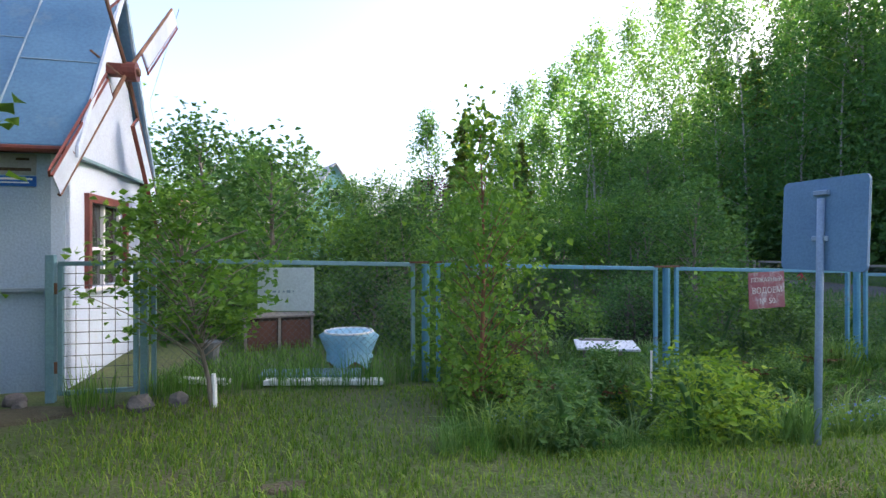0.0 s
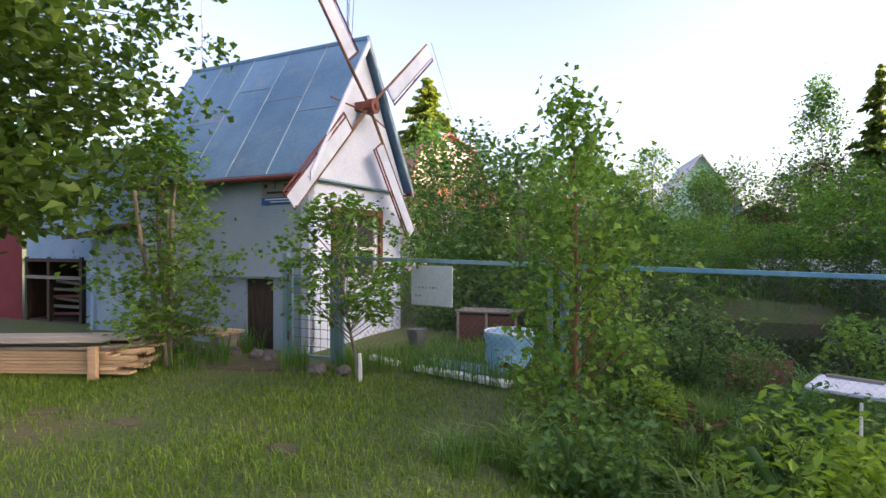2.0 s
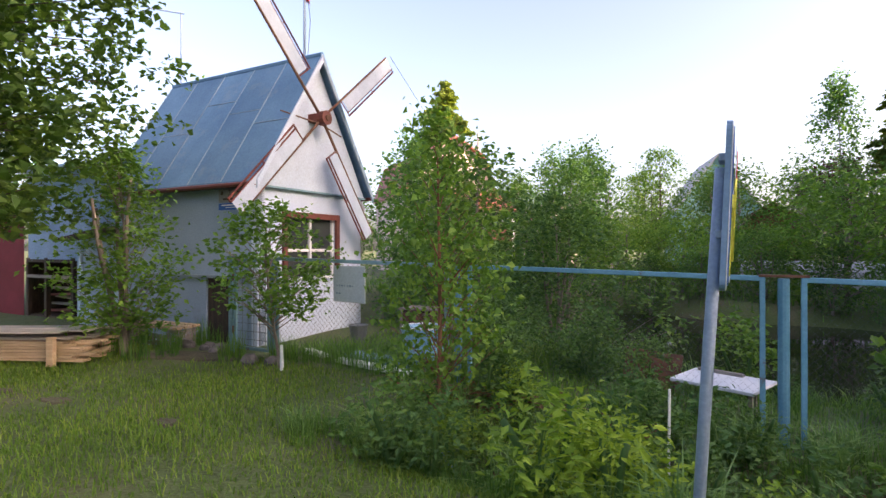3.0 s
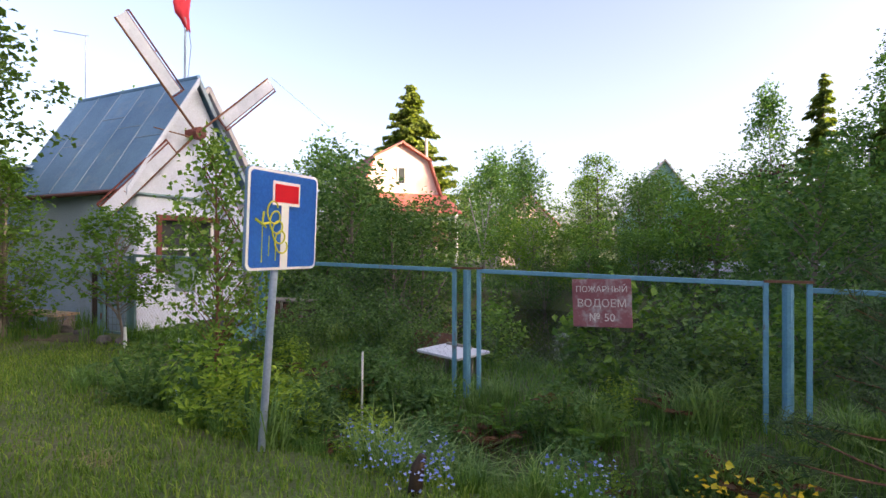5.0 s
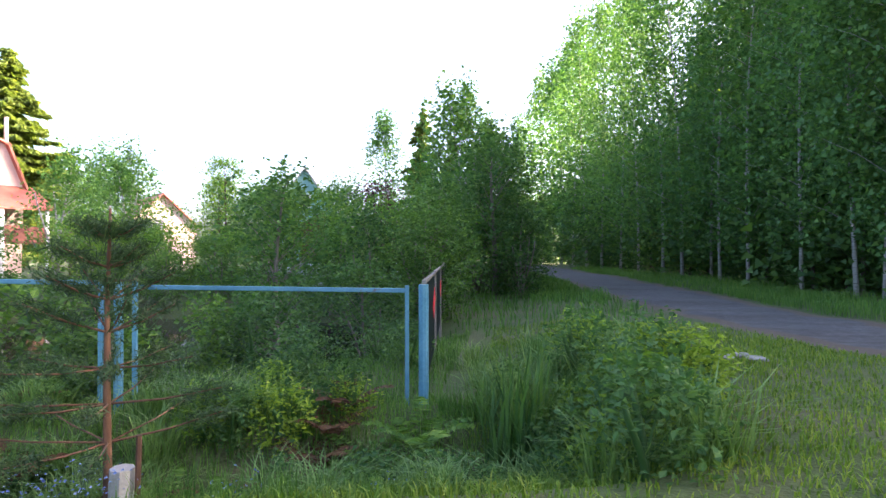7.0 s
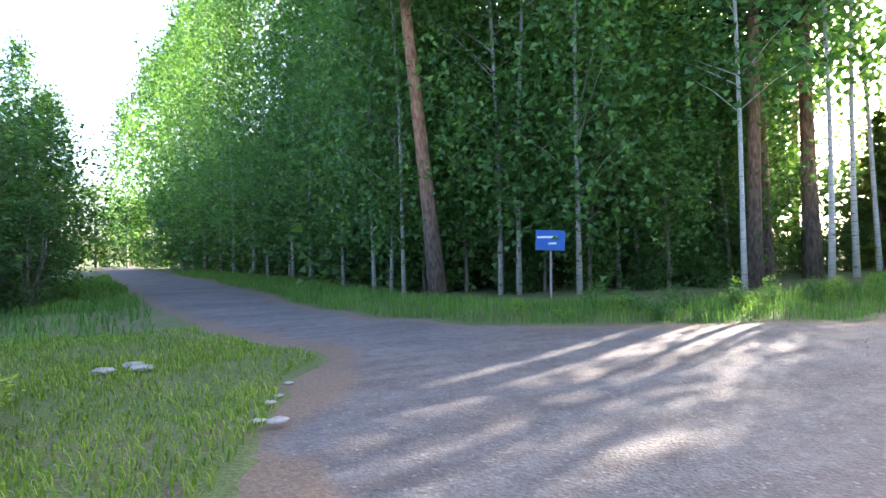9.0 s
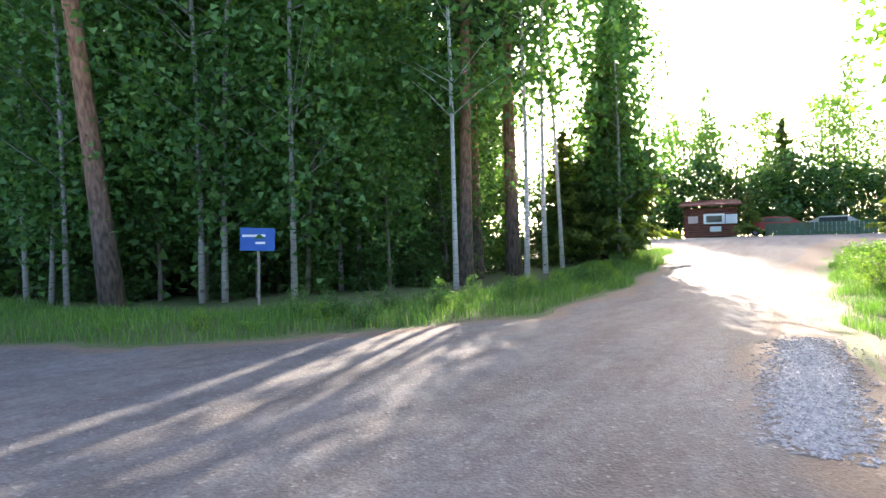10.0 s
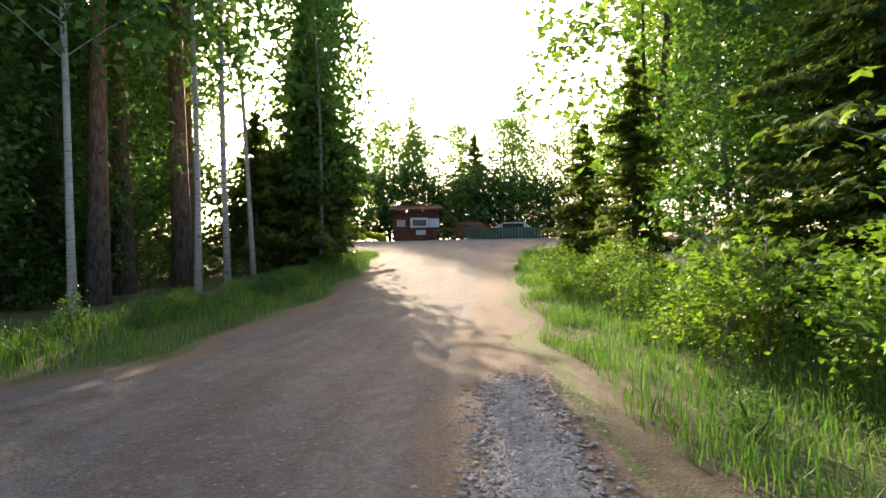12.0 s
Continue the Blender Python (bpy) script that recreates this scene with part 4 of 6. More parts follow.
# roof sheets and standing seams
y_lo, z_lo = -0.14, EAVE + 0.02
sheets = 5
for side in (0, 1):
    def ry(y):
        return HW - y if side else y
    for i in range(sheets):
        x0, x1 = 0.14 - i * (HL + 0.3) / sheets, 0.14 - (i + 1) * (HL + 0.3) / sheets
        lift = 0.004 * (i % 2)
        s = slab(Mesh(), [(x0, ry(y_lo), z_lo + lift), (x1, ry(y_lo), z_lo + lift), (x1, HW / 2, APEX + 0.08 + lift), (x0, HW / 2, APEX + 0.08 + lift)], 0.02, (0, 0, 1))
        part("roof_sheet", s, M_ROOF, hut)
        seam_rod = Mesh().tube([(x1, ry(y_lo), z_lo + 0.03), (x1, HW / 2, APEX + 0.105)], 0.011, 4)
        part("roof_seam", seam_rod, M_SEAM, hut)
        zc = 0.45 + 0.12 * ((i * 7) % 3)
        yy, zz = y_lo + zc * (HW / 2 - y_lo), z_lo + zc * (APEX + 0.08 - z_lo)
        part("cross_seam", Mesh().tube([(x0 - 0.02, ry(yy), zz + 0.025), (x1 + 0.02, ry(yy), zz + 0.025)], 0.008, 4), M_SEAM, hut)
    # barge board along the front edge
    part("barge_board", slab(Mesh(), [(0.15, ry(y_lo - 0.02), z_lo - 0.1), (0.15, ry(y_lo - 0.02), z_lo + 0.02), (0.15, HW / 2, APEX + 0.09), (0.15, HW / 2, APEX - 0.05)], 0.025, (1, 0, 0)), M_WALL_WHITE if not side else M_SEAM, hut)
    part("gutter", Mesh().tube([(0.14, ry(y_lo - 0.02), z_lo - 0.03), (-HL - 0.15, ry(y_lo - 0.02), z_lo - 0.03)], 0.035, 8), M_BROWN, hut, "red-brown eaves board")
    part("soffit", Mesh().box((HL + 0.1, 0.18, 0.02), Matrix.Translation((-HL / 2, ry(-0.06), EAVE - 0.02))), M_DARKWOOD, hut)
part("ridge_cap", Mesh().tube([(0.15, HW / 2, APEX + 0.09), (-HL - 0.16, HW / 2, APEX + 0.09)], 0.045, 6), M_ROOF, hut)
# window: brown casing, white frame, panes, curtain
win = part("window", Mesh().box((0.05, W1 - W0 + 0.16, 0.09), Matrix.Translation((0.022, (W0 + W1) / 2, WZ1 + 0.04))), M_BROWN, hut, "window in a brown casing with white bars")
for y in (W0 - 0.035, W1 + 0.035):
    part("casing", Mesh().box((0.05, 0.08, WZ1 - WZ0), Matrix.Translation((0.022, y, (WZ0 + WZ1) / 2))), M_BROWN, win)
part("sill", Mesh().box((0.09, W1 - W0 + 0.1, 0.03), Matrix.Translation((0.035, (W0 + W1) / 2, WZ0 - 0.02))), M_WHITE, win)
for y in (W0 + 0.03, (W0 + W1) / 2, W1 - 0.03):
    part("window_bar", Mesh().box((0.045, 0.05, WZ1 - WZ0), Matrix.Translation((-0.045, y, (WZ0 + WZ1) / 2))), M_WHITE, win)
for y in ((3 * W0 + W1) / 4, (W0 + 3 * W1) / 4):
    part("window_bar", Mesh().box((0.04, (W1 - W0) / 2 - 0.06, 0.045), Matrix.Translation((-0.045, y, WZ0 + 0.42))), M_WHITE, win)
    part("pane", Mesh().box((0.008, (W1 - W0) / 2 - 0.06, WZ1 - WZ0), Matrix.Translation((-0.06, y, (WZ0 + WZ1) / 2))), M_GLASS, win)
# windmill sails
hub_at = Vector((0.2, 1.12, 3.45))
mill = part("windmill_hub", Mesh().tube([(0.19, hub_at.y, hub_at.z), (0.33, hub_at.y, hub_at.z)], [0.115, 0.115], 14), M_BROWN, hut, "red-brown iron windmill hub")
part("hub_box", Mesh().box((0.2, 0.16, 0.13), Matrix.Translation((0.1, hub_at.y - 0.03, hub_at.z)), 0.01), M_BROWN, mill)
part("hub_cap", Mesh().tube([(0.33, hub_at.y, hub_at.z), (0.36, hub_at.y, hub_at.z)], [0.05, 0.045], 10), M_RUST, mill)
for i, (a, r0, r1, wd) in enumerate(((132.5, 0.75, 2.15, 0.22), (42, 0.6, 2.15, 0.22), (227, 0.6, 2.2, 0.22), (304, 0.6, 2.15, 0.22))):
    c, s = math.cos(radians(a)), math.sin(radians(a))
    d, w = Vector((0.08 * c, c, s)), Vector((-0.08 * s, -s, c))  # the wheel is turned a little out of the wall's plane
    o = hub_at + Vector((0.02, 0, 0))
    sail = part("sail", Mesh().tube([o, o + d * r1], [0.024, 0.018], 6), M_RUST, hut, "long white sheet-metal windmill sail on a brown frame")
    tilt = Vector((0.08, 0, 0))
    sheet = slab(Mesh(), [o + d * r0, o + d * r1, o + d * r1 - w * wd + tilt * wd, o + d * r0 - w * wd + tilt * wd], 0.012, (1, 0, 0))
    part("sail_sheet", sheet, M_BLADE, sail)
    for off in (wd + 0.005, wd + 0.065):
        part("sail_frame", Mesh().tube([o + d * (r0 - 0.04) - w * off + tilt * wd, o + d * r1 - w * off + tilt * wd], 0.016, 4), M_BROWN, sail)
    for rr in (r0 - 0.03, (r0 + r1) / 2, r1):
        part("sail_rung", Mesh().tube([o + d * rr - w * (0.0 if rr < r0 else wd), o + d * rr - w * (wd + 0.07) + tilt * wd], 0.013, 4), M_BROWN, sail)
part("stay", Mesh().tube([(0.1, 0.35, 3.42), (0.2, hub_at.y, 3.36)], 0.012, 5), M_RUST, hut)
part("stay", Mesh().tube([(0.1, 1.75, 3.28), (0.2, hub_at.y, 3.36)], 0.012, 5), M_RUST, hut)
# number plate
plate = empty("house_number_plate", HUT @ Matrix.Translation((-0.52, -0.005, 2.1)), "grey and blue house number plate under the eaves", "plate")
part("plate", Mesh().box((0.56, 0.012, 0.2), Matrix.Translation((0, 0, 0.06)), 0.003), surface("grey_plate", (0.2, 0.22, 0.23), (0.28, 0.3, 0.31), 4, 0.5), plate)
part("lower_plate", Mesh().box((0.56, 0.013, 0.1), Matrix.Translation((0, 0, -0.1)), 0.003), M_SIGN_BLUE, plate)
for x, z, w, h in ((-0.2, 0.1, 0.05, 0.05), (0.17, 0.11, 0.11, 0.025), (0.03, 0.01, 0.42, 0.03), (0.02, -0.08, 0.46, 0.018), (0.05, -0.115, 0.34, 0.012)):
    part("lettering", Mesh().box((w, 0.005, h), Matrix.Translation((x, -0.009, z))), M_SIGN_WHITE if z < 0 else M_DARKWOOD, plate)


def text_mesh(words, size, material, name="lettering"):
    cu = bpy.data.curves.new(name, "FONT")
    cu.body, cu.size, cu.align_x, cu.align_y, cu.extrude, cu.resolution_u = words, size, "CENTER", "CENTER", 0.002, 3
    tmp = bpy.data.objects.new(name, cu)
    scene.collection.objects.link(tmp)
    bpy.context.view_layer.update()
    me = bpy.data.meshes.new_from_object(tmp.evaluated_get(bpy.context.evaluated_depsgraph_get()))
    bpy.data.objects.remove(tmp)
    bpy.data.curves.remove(cu)
    me.materials.clear()
    me.materials.append(material)
    return me


three = part("lettering", text_mesh("3", 0.12, M_DARKWOOD), None, plate)
three.matrix_local = Matrix.Translation((-0.04, -0.009, 0.1)) @ pose(0, 0, 0, 90, 0, 0)

# flag on the ridge, aerial behind it
flag = empty("flag_pole", HUT @ Matrix.Translation((-0.22, 1.2, APEX + 0.05)), "tattered red flag on an iron pole above the roof", "flag")
part("pole", Mesh().tube([(0, 0, -0.1), (0.01, 0, 1.5), (0.02, 0, 2.6)], [0.024, 0.02, 0.012], 6), M_POLE, flag)
part("pole_wire", Mesh().tube([(0.05, 0.02, 0.0), (0.03, 0.11, 0.7), (0.02, 0.03, 1.2)], 0.006, 4), M_WIRE, flag)
cloth = Mesh()
nu, nv = 5, 9
for j in range(nv):
    for i in range(nu):
        drop = 1.15 * j / (nv - 1)
        cloth.v.append((0.03 + 0.045 * math.sin(3 * i + 0.8 * j), 0.1 - 0.055 * i * (1 - 0.35 * math.sin(j * 0.9)) * (0.6 + 0.7 * math.sin(math.pi * j / (nv - 1))), 2.15 - drop - 0.03 * ((i * 5 + j) % 3)))
for j in range(nv - 1):
    for i in range(nu - 1):
        k = j * nu + i
        cloth.f.append((k, k + 1, k + nu + 1, k + nu))
cloth_ob = part("cloth", cloth, M_FLAG, flag, "torn red cloth", True)
sol = cloth_ob.modifiers.new("thickness", "SOLIDIFY")
sol.thickness = 0.004
aerial = empty("aerial", HUT @ Matrix.Translation((-HL + 0.05, 1.21, APEX + 0.05)), "thin metal aerial mast with one arm", "aerial")
part("mast", Mesh().tube([(0, 0, -0.1), (0, 0, 1.45)], 0.012, 5), M_POLE, aerial)
part("arm", Mesh().tube([(0.05, 0.03, 1.42), (-0.42, -0.4, 1.47)], 0.012, 5), M_POLE, aerial)


# ---- corrugated annex and sheds behind the hut ----
def corrugated(length, height, pitch=0.09, deep=0.016):
    me = Mesh()
    n = int(length / pitch * 4)
    for i in range(n + 1):
        x = length * i / n
        y = deep * (0, 1, 0, -1)[i % 4]
        me.v += [(x, y, 0), (x, y, height)]
    me.f = [(2 * i, 2 * i + 2, 2 * i + 3, 2 * i + 1) for i in range(n)]
    return me


def sheet_wall(name, parent, m, length, height, material, label=""):
    ob = part(name, corrugated(length, height), material, parent, label)
    ob.matrix_local = m
    s = ob.modifiers.new("thickness", "SOLIDIFY")
    s.thickness = 0.01
    return ob


annex = empty("annex_shed", HUT @ Matrix.Translation((-HL - 0.02, 0.0, 0)), "blue corrugated iron lean-to shed joined to the hut", "shed")
sheet_wall("iron_wall", annex, Matrix.Translation((-1.05, 0.02, -0.1)), 1.05, 1.65, M_CORR)
sheet_wall("iron_wall", annex, Matrix.Translation((-1.05, 0.03, -0.1)) @ pose(0, 0, 0, 0, 0, 90), 2.2, 1.6, M_CORR)
part("roof", slab(Mesh(), [(-1.4, -0.3, 1.5), (0.0, -0.3, 1.68), (0.0, 2.2, 1.95), (-1.4, 2.2, 1.75)], 0.05, (0, 0, 1)), M_DARKWOOD, annex, "dark tarred lean-to roof")
part("post", Mesh().box((0.06, 0.06, 1.6), Matrix.Translation((-1.06, -0.01, 0.7))), M_CORR, annex)
shed = empty("blue_shed", HUT @ Matrix.Translation((-HL - 3.6, 0.3, 0)), "blue corrugated iron shed with a dark open bay", "shed")
sheet_wall("iron_wall", shed, Matrix.Translation((0.0, 0, 1.15)), 3.5, 1.8, M_CORR)
sheet_wall("iron_wall", shed, Matrix.Translation((1.75, 0.02, -0.1)), 1.7, 1.3, M_CORR)
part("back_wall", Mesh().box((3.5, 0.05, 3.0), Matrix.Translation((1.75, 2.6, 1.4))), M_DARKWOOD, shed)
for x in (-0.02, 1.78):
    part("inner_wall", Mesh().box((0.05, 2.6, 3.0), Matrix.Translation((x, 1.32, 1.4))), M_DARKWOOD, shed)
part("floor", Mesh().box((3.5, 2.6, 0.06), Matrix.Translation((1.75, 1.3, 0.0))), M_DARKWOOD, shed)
for x in (0.04, 0.75, 1.72):
    part("post", Mesh().box((0.08, 0.08, 1.3), Matrix.Translation((x, 0.0, 0.55))), M_DARKWOOD, shed)
for z in (1.14, 0.82):
    part("lintel", Mesh().box((1.7, 0.07, 0.06), Matrix.Translation((0.88, -0.01, z))), M_DARKWOOD if z > 1 else M_GREYWOOD, shed)
part("roof", slab(Mesh(), [(-0.1, -0.3, 2.93), (3.6, -0.3, 2.93), (3.6, 2.8, 3.2), (-0.1, 2.8, 3.2)], 0.05, (0, 0, 1)), M_CORR, shed)
for i in range(6):
    part("stored_plank", Mesh().box((1.5, 0.09, 0.05), Matrix.Translation((0.88, 0.35 + 0.07 * (i % 3), 0.12 + 0.11 * i)) @ pose(0, 0, 0, 0, 3 * (i % 3) - 3, 0)), M_BROWN if i % 3 == 0 else M_GREYWOOD, shed)
redshed = empty("maroon_shed", HUT @ Matrix.Translation((-HL - 6.7, 0.25, 0)), "maroon corrugated iron shed wall", "shed")
sheet_wall("iron_wall", redshed, Matrix.Translation((0, 0, -0.1)), 3.0, 2.5, M_CORR_RED)
part("roof", slab(Mesh(), [(-0.1, -0.2, 2.4), (3.05, -0.2, 2.4), (3.05, 2, 2.6), (-0.1, 2, 2.6)], 0.04, (0, 0, 1)), M_CORR_RED, redshed)


# ---- blue mesh fence along the ditch ----
def fence_top(x):
    return 1.28 - 0.0235 * (x + 3.47)


def diamond_mesh(length, height, cell=0.065, r=0.0013):
    me = Mesh()
    for sgn in (1, -1):
        c = -height
        while c < length:
            x0, x1 = max(0, c), min(length, c + height)
            z0, z1 = x0 - c, x1 - c
            if sgn < 0:
                z0, z1 = height - z0, height - z1
            if x1 - x0 > 0.01:
                me.tube([(x0, 0.002 * sgn, z0), (x1, 0.002 * sgn, z1)], r, 3, False)
            c += cell
    return me


def square_mesh(length, height, cell=0.105, r=0.0035):
    me = Mesh()
    for i in range(1, int(length / cell) + 1):
        me.tube([(i * cell, 0, 0), (i * cell, 0, height)], r, 4, False)
    for i in range(1, int(height / cell) + 1):
        me.tube([(0, 0.005, i * cell), (length, 0.005, i * cell)], r, 4, False)
    return me


FTURN = math.degrees(math.atan(0.2503))
fence = empty("mesh_fence", Matrix.Translation((0, 0, 0)), "blue painted iron fence with framed wire mesh panels", "fence")
main_posts = [-0.18, 2.6, 5.34]
for x in main_posts:
    y, zt = fence_y(x), fence_top(x)
    part("post", Mesh().tube([(x, y, -0.75), (x, y, zt - 0.01)], 0.042, 10), M_FENCE, fence)
    part("post_cap", Mesh().box((0.34, 0.05, 0.02), Matrix.Translation((x, y, zt + 0.01)) @ pose(0, 0, 0, 0, 0, FTURN)), M_RUST, fence)
x = 8.1
part("corner_post", Mesh().tube([(x, fence_y(x), -0.6), (x, fence_y(x), 1.02)], 0.05, 10), M_FENCE, fence)
spans = [(-2.66, -0.31), (-0.05, 2.46), (2.73, 5.19), (5.48, 7.94)]
for i, (xa, xb) in enumerate(spans):
    mat = M_FENCE_OLD if i == 0 else M_FENCE
    pa, pb = Vector((xa, fence_y(xa), fence_top(xa) + 0.0)), Vector((xb, fence_y(xb), fence_top(xb)))
    sag = Vector((0, 0, -0.015 if i < 3 else -0.05))
    panel = part("panel_rail", Mesh().box(((pb - pa).length + 0.04, 0.035, 0.042), Matrix.Translation((pa + pb) / 2 + sag) @ pose(0, 0, 0, 0, math.degrees(math.atan2(pa.z - pb.z, (pb - pa).length)), FTURN), 0.004), mat, fence)
    for p in (pa, pb):
        part("upright", Mesh().box((0.04, 0.04, p.z + 0.5), Matrix.Translation((p.x, p.y, (p.z - 0.5) / 2)) @ pose(0, 0, 0, 0, 0, FTURN), 0.004), mat if p is pa or i else M_FENCE_OLD, panel)
    wire = part("wire_mesh", diamond_mesh((pb - pa).length, 1.12, 0.07, 0.0014 if i == 0 else 0.0006), M_WIRE, panel)
    wire.matrix_local = Matrix.Translation((pa.x, pa.y, pb.z - 1.14)) @ pose(0, 0, 0, 0, 0, FTURN)
gate = empty("garden_gate", Matrix.Translation((-3.47, 4.79, 0)) @ pose(0, 0, 0, 0, 0, FTURN), "green-blue iron gate with square welded mesh, closed", "gate")
part("gate_post", Mesh().box((0.07, 0.07, 1.6), Matrix.Translation((0, 0, 0.5)), 0.006), M_FENCE_OLD, gate)
part("gate_post", Mesh().box((0.06, 0.06, 1.55), Matrix.Translation((0.75, 0, 0.47)), 0.006), M_FENCE_OLD, gate)
for x in (0.075, 0.68):
    part("gate_frame", Mesh().box((0.04, 0.04, 1.17), Matrix.Translation((x, 0, 0.64)), 0.004), M_FENCE_OLD, gate)
for z in (0.07, 1.22):
    part("gate_frame", Mesh().box((0.64, 0.04, 0.04), Matrix.Translation((0.38, 0, z)), 0.004), M_FENCE_OLD, gate)
g = part("gate_mesh", square_mesh(0.58, 1.13), M_WIRE, gate)
g.matrix_local = Matrix.Translation((0.09, 0, 0.08))
for z in (0.3, 1.0):
    part("hinge", Mesh().tube([(0.045, -0.02, z - 0.05), (0.045, -0.02, z + 0.05)], 0.014, 6), M_RUST, gate)

# side fence running away from the corner post
side = empty("side_fence", Matrix(), "grey weathered side fence of iron frames and mesh with red scraps", "fence")
a0, a1 = Vector((8.1, fence_y(8.1), 0)), Vector((6.7, 21.0, 0))
n_side = 5
for i in range(n_side):
    pa, pb = a0.lerp(a1, (i + 0.03) / n_side), a0.lerp(a1, (i + 0.97) / n_side)
    d = (pb - pa).normalized()
    turn = math.degrees(math.atan2(d.y, d.x))
    z1 = 1.04 + 0.06 * i / n_side
    panel = part("panel_rail", Mesh().box(((pb - pa).length, 0.04, 0.04), Matrix.Translation((pa + pb) / 2 + Vector((0, 0, z1))) @ pose(0, 0, 0, 0, 0, turn), 0.004), M_GREYWOOD, side)
    for p in (pa, pb):
        part("upright", Mesh().box((0.045, 0.045, 1.5), Matrix.Translation((p.x, p.y, z1 - 0.73)) @ pose(0, 0, 0, 0, 0, turn), 0.004), M_GREYWOOD, panel)
    wire = part("wire_mesh", diamond_mesh((pb - pa).length, 1.1, 0.06, 0.0022), M_WIRE, panel)
    wire.matrix_local = Matrix.Translation((pa.x, pa.y, z1 - 1.1)) @ pose(0, 0, 0, 0, 0, turn)
for i, t in enumerate((0.1, 0.3)):
    p = a0.lerp(a1, t) + Vector((0.05, 0.0, 0.72))
    scrap = empty("red_scrap", Matrix.Translation(p) @ pose(0, 0, 0, 0, 45, 94), "small faded red tin scrap wired to the side fence", "scrap", "red scraps")
    part("tin", Mesh().box((0.2 - 0.04 * i, 0.008, 0.34 - 0.1 * i), Matrix(), 0.002), M_SIGN_RED, scrap)

# board and placard on the fence
bx = -1.515
board = empty("white_notice_board", Matrix.Translation((bx, fence_y(bx) - 0.045, 0.96)) @ pose(0, 0, 0, 0, 0, 4), "faded pale blue-white notice board wired to the fence", "board")
part("panel", Mesh().box((0.535, 0.012, 0.42), Matrix(), 0.003), surface("faded_white_board", (0.5, 0.58, 0.62), (0.6, 0.67, 0.7), 4, 0.6, stain=(0.42, 0.46, 0.47), stain_at=(0.6, 0.7)), board)
for i in range(9):
    part("lettering", Mesh().box((0.012 + 0.012 * (i % 3), 0.004, 0.018 + 0.008 * (i % 2)), Matrix.Translation((-0.2 + 0.045 * (i % 7), -0.007, -0.02 - 0.09 * (i // 7)))), M_SEAM, board)
px = 3.94
plac = empty("pond_placard", Matrix.Translation((px, fence_y(px) - 0.045, 0.85)) @ pose(0, 0, 0, 0, -2, FTURN), "faded red tin placard with white hand-painted letters on the fence", "placard")
part("plate", Mesh().box((0.53, 0.01, 0.44), Matrix(), 0.003), M_PLACARD, plac)
M_LETTER = surface("worn_white_letter", (0.55, 0.5, 0.5), (0.7, 0.66, 0.66), 8, 0.7)
for words, z, size in (("ПОЖАРНЫЙ", 0.125, 0.076), ("ВОДОЕМ", -0.005, 0.1), ("№ 50", -0.135, 0.1)):
    t = part("lettering", text_mesh(words, size, M_LETTER), None, plac)
    t.matrix_local = Matrix.Translation((0, -0.008, z)) @ pose(0, 0, 0, 90, 0, 0)

# ---- dead-end road sign ----
SIGN = Matrix.Translation((2.81, 3.99, 1.53)) @ Matrix.Scale(1.05, 4) @ pose(0, 0, 0, 2.5, 0, 104.3)  # x along the plate, -y out of its face
sign = empty("road_sign", Matrix.Translation((2.68, 3.88, 0)), "blue dead-end road sign with yellow graffiti on a leaning pole", "road sign")
part("pole", Mesh().tube([(0, 0, -0.35), (0.06, 0.06, 0.95), (0.1, 0.1, 1.72)], 0.026, 10), M_POLE, sign, smooth=True)


def signpart(name, mesh, mat, label="", m=None):
    ob = part(name, mesh, mat, sign, label)
    ob.matrix_local = Matrix.Translation((-2.68, -3.88, 0)) @ SIGN @ (m or Matrix())
    return ob


def rounded(w, h, r, thick, y0):
    pts = []
    for cx, cz, a0_ in ((1, 1, 0), (-1, 1, 90), (-1, -1, 180), (1, -1, 270)):
        for k in range(5):
            a_ = radians(a0_ + 22.5 * k)
            pts.append((cx * (w / 2 - r) + r * math.cos(a_), y0, cz * (h / 2 - r) + r * math.sin(a_)))
    return slab(Mesh(), pts, thick, (0, 1, 0))


signpart("plate_back", rounded(0.645, 0.645, 0.04, 0.02, 0.0), M_SIGN_BACK, "dull blue-grey back of the plate")
signpart("border", rounded(0.64, 0.64, 0.04, 0.003, -0.0045), M_SIGN_WHITE)
signpart("face", rounded(0.605, 0.605, 0.03, 0.003, -0.009), M_SIGN_BLUE, "blue reflective face")
signpart("stem", Mesh().box((0.066, 0.003, 0.44), Matrix.Translation((-0.005, -0.0125, -0.083))), M_SIGN_WHITE)
signpart("bar_border", Mesh().box((0.25, 0.003, 0.155), Matrix.Translation((-0.0, -0.0165, 0.175))), M_SIGN_WHITE)
signpart("bar", Mesh().box((0.215, 0.003, 0.115), Matrix.Translation((-0.0, -0.021, 0.175))), M_SIGN_RED)
scrawl = Mesh()
pts = []
for k in range(90):
    u = k / 89
    pts.append((-0.13 + 0.1 * u + 0.05 * math.cos(26 * u), -0.019, 0.08 - 0.26 * u + 0.055 * math.sin(26 * u)))
scrawl.tube(pts, 0.0055, 4)
scrawl.tube([(-0.26, -0.012, 0.0), (-0.2, -0.012, -0.03), (-0.13, -0.012, -0.015)], 0.008, 4)
scrawl.tube([(-0.19, -0.012, 0.05), (-0.2, -0.012, -0.02), (-0.17, -0.012, -0.05)], 0.007, 4)
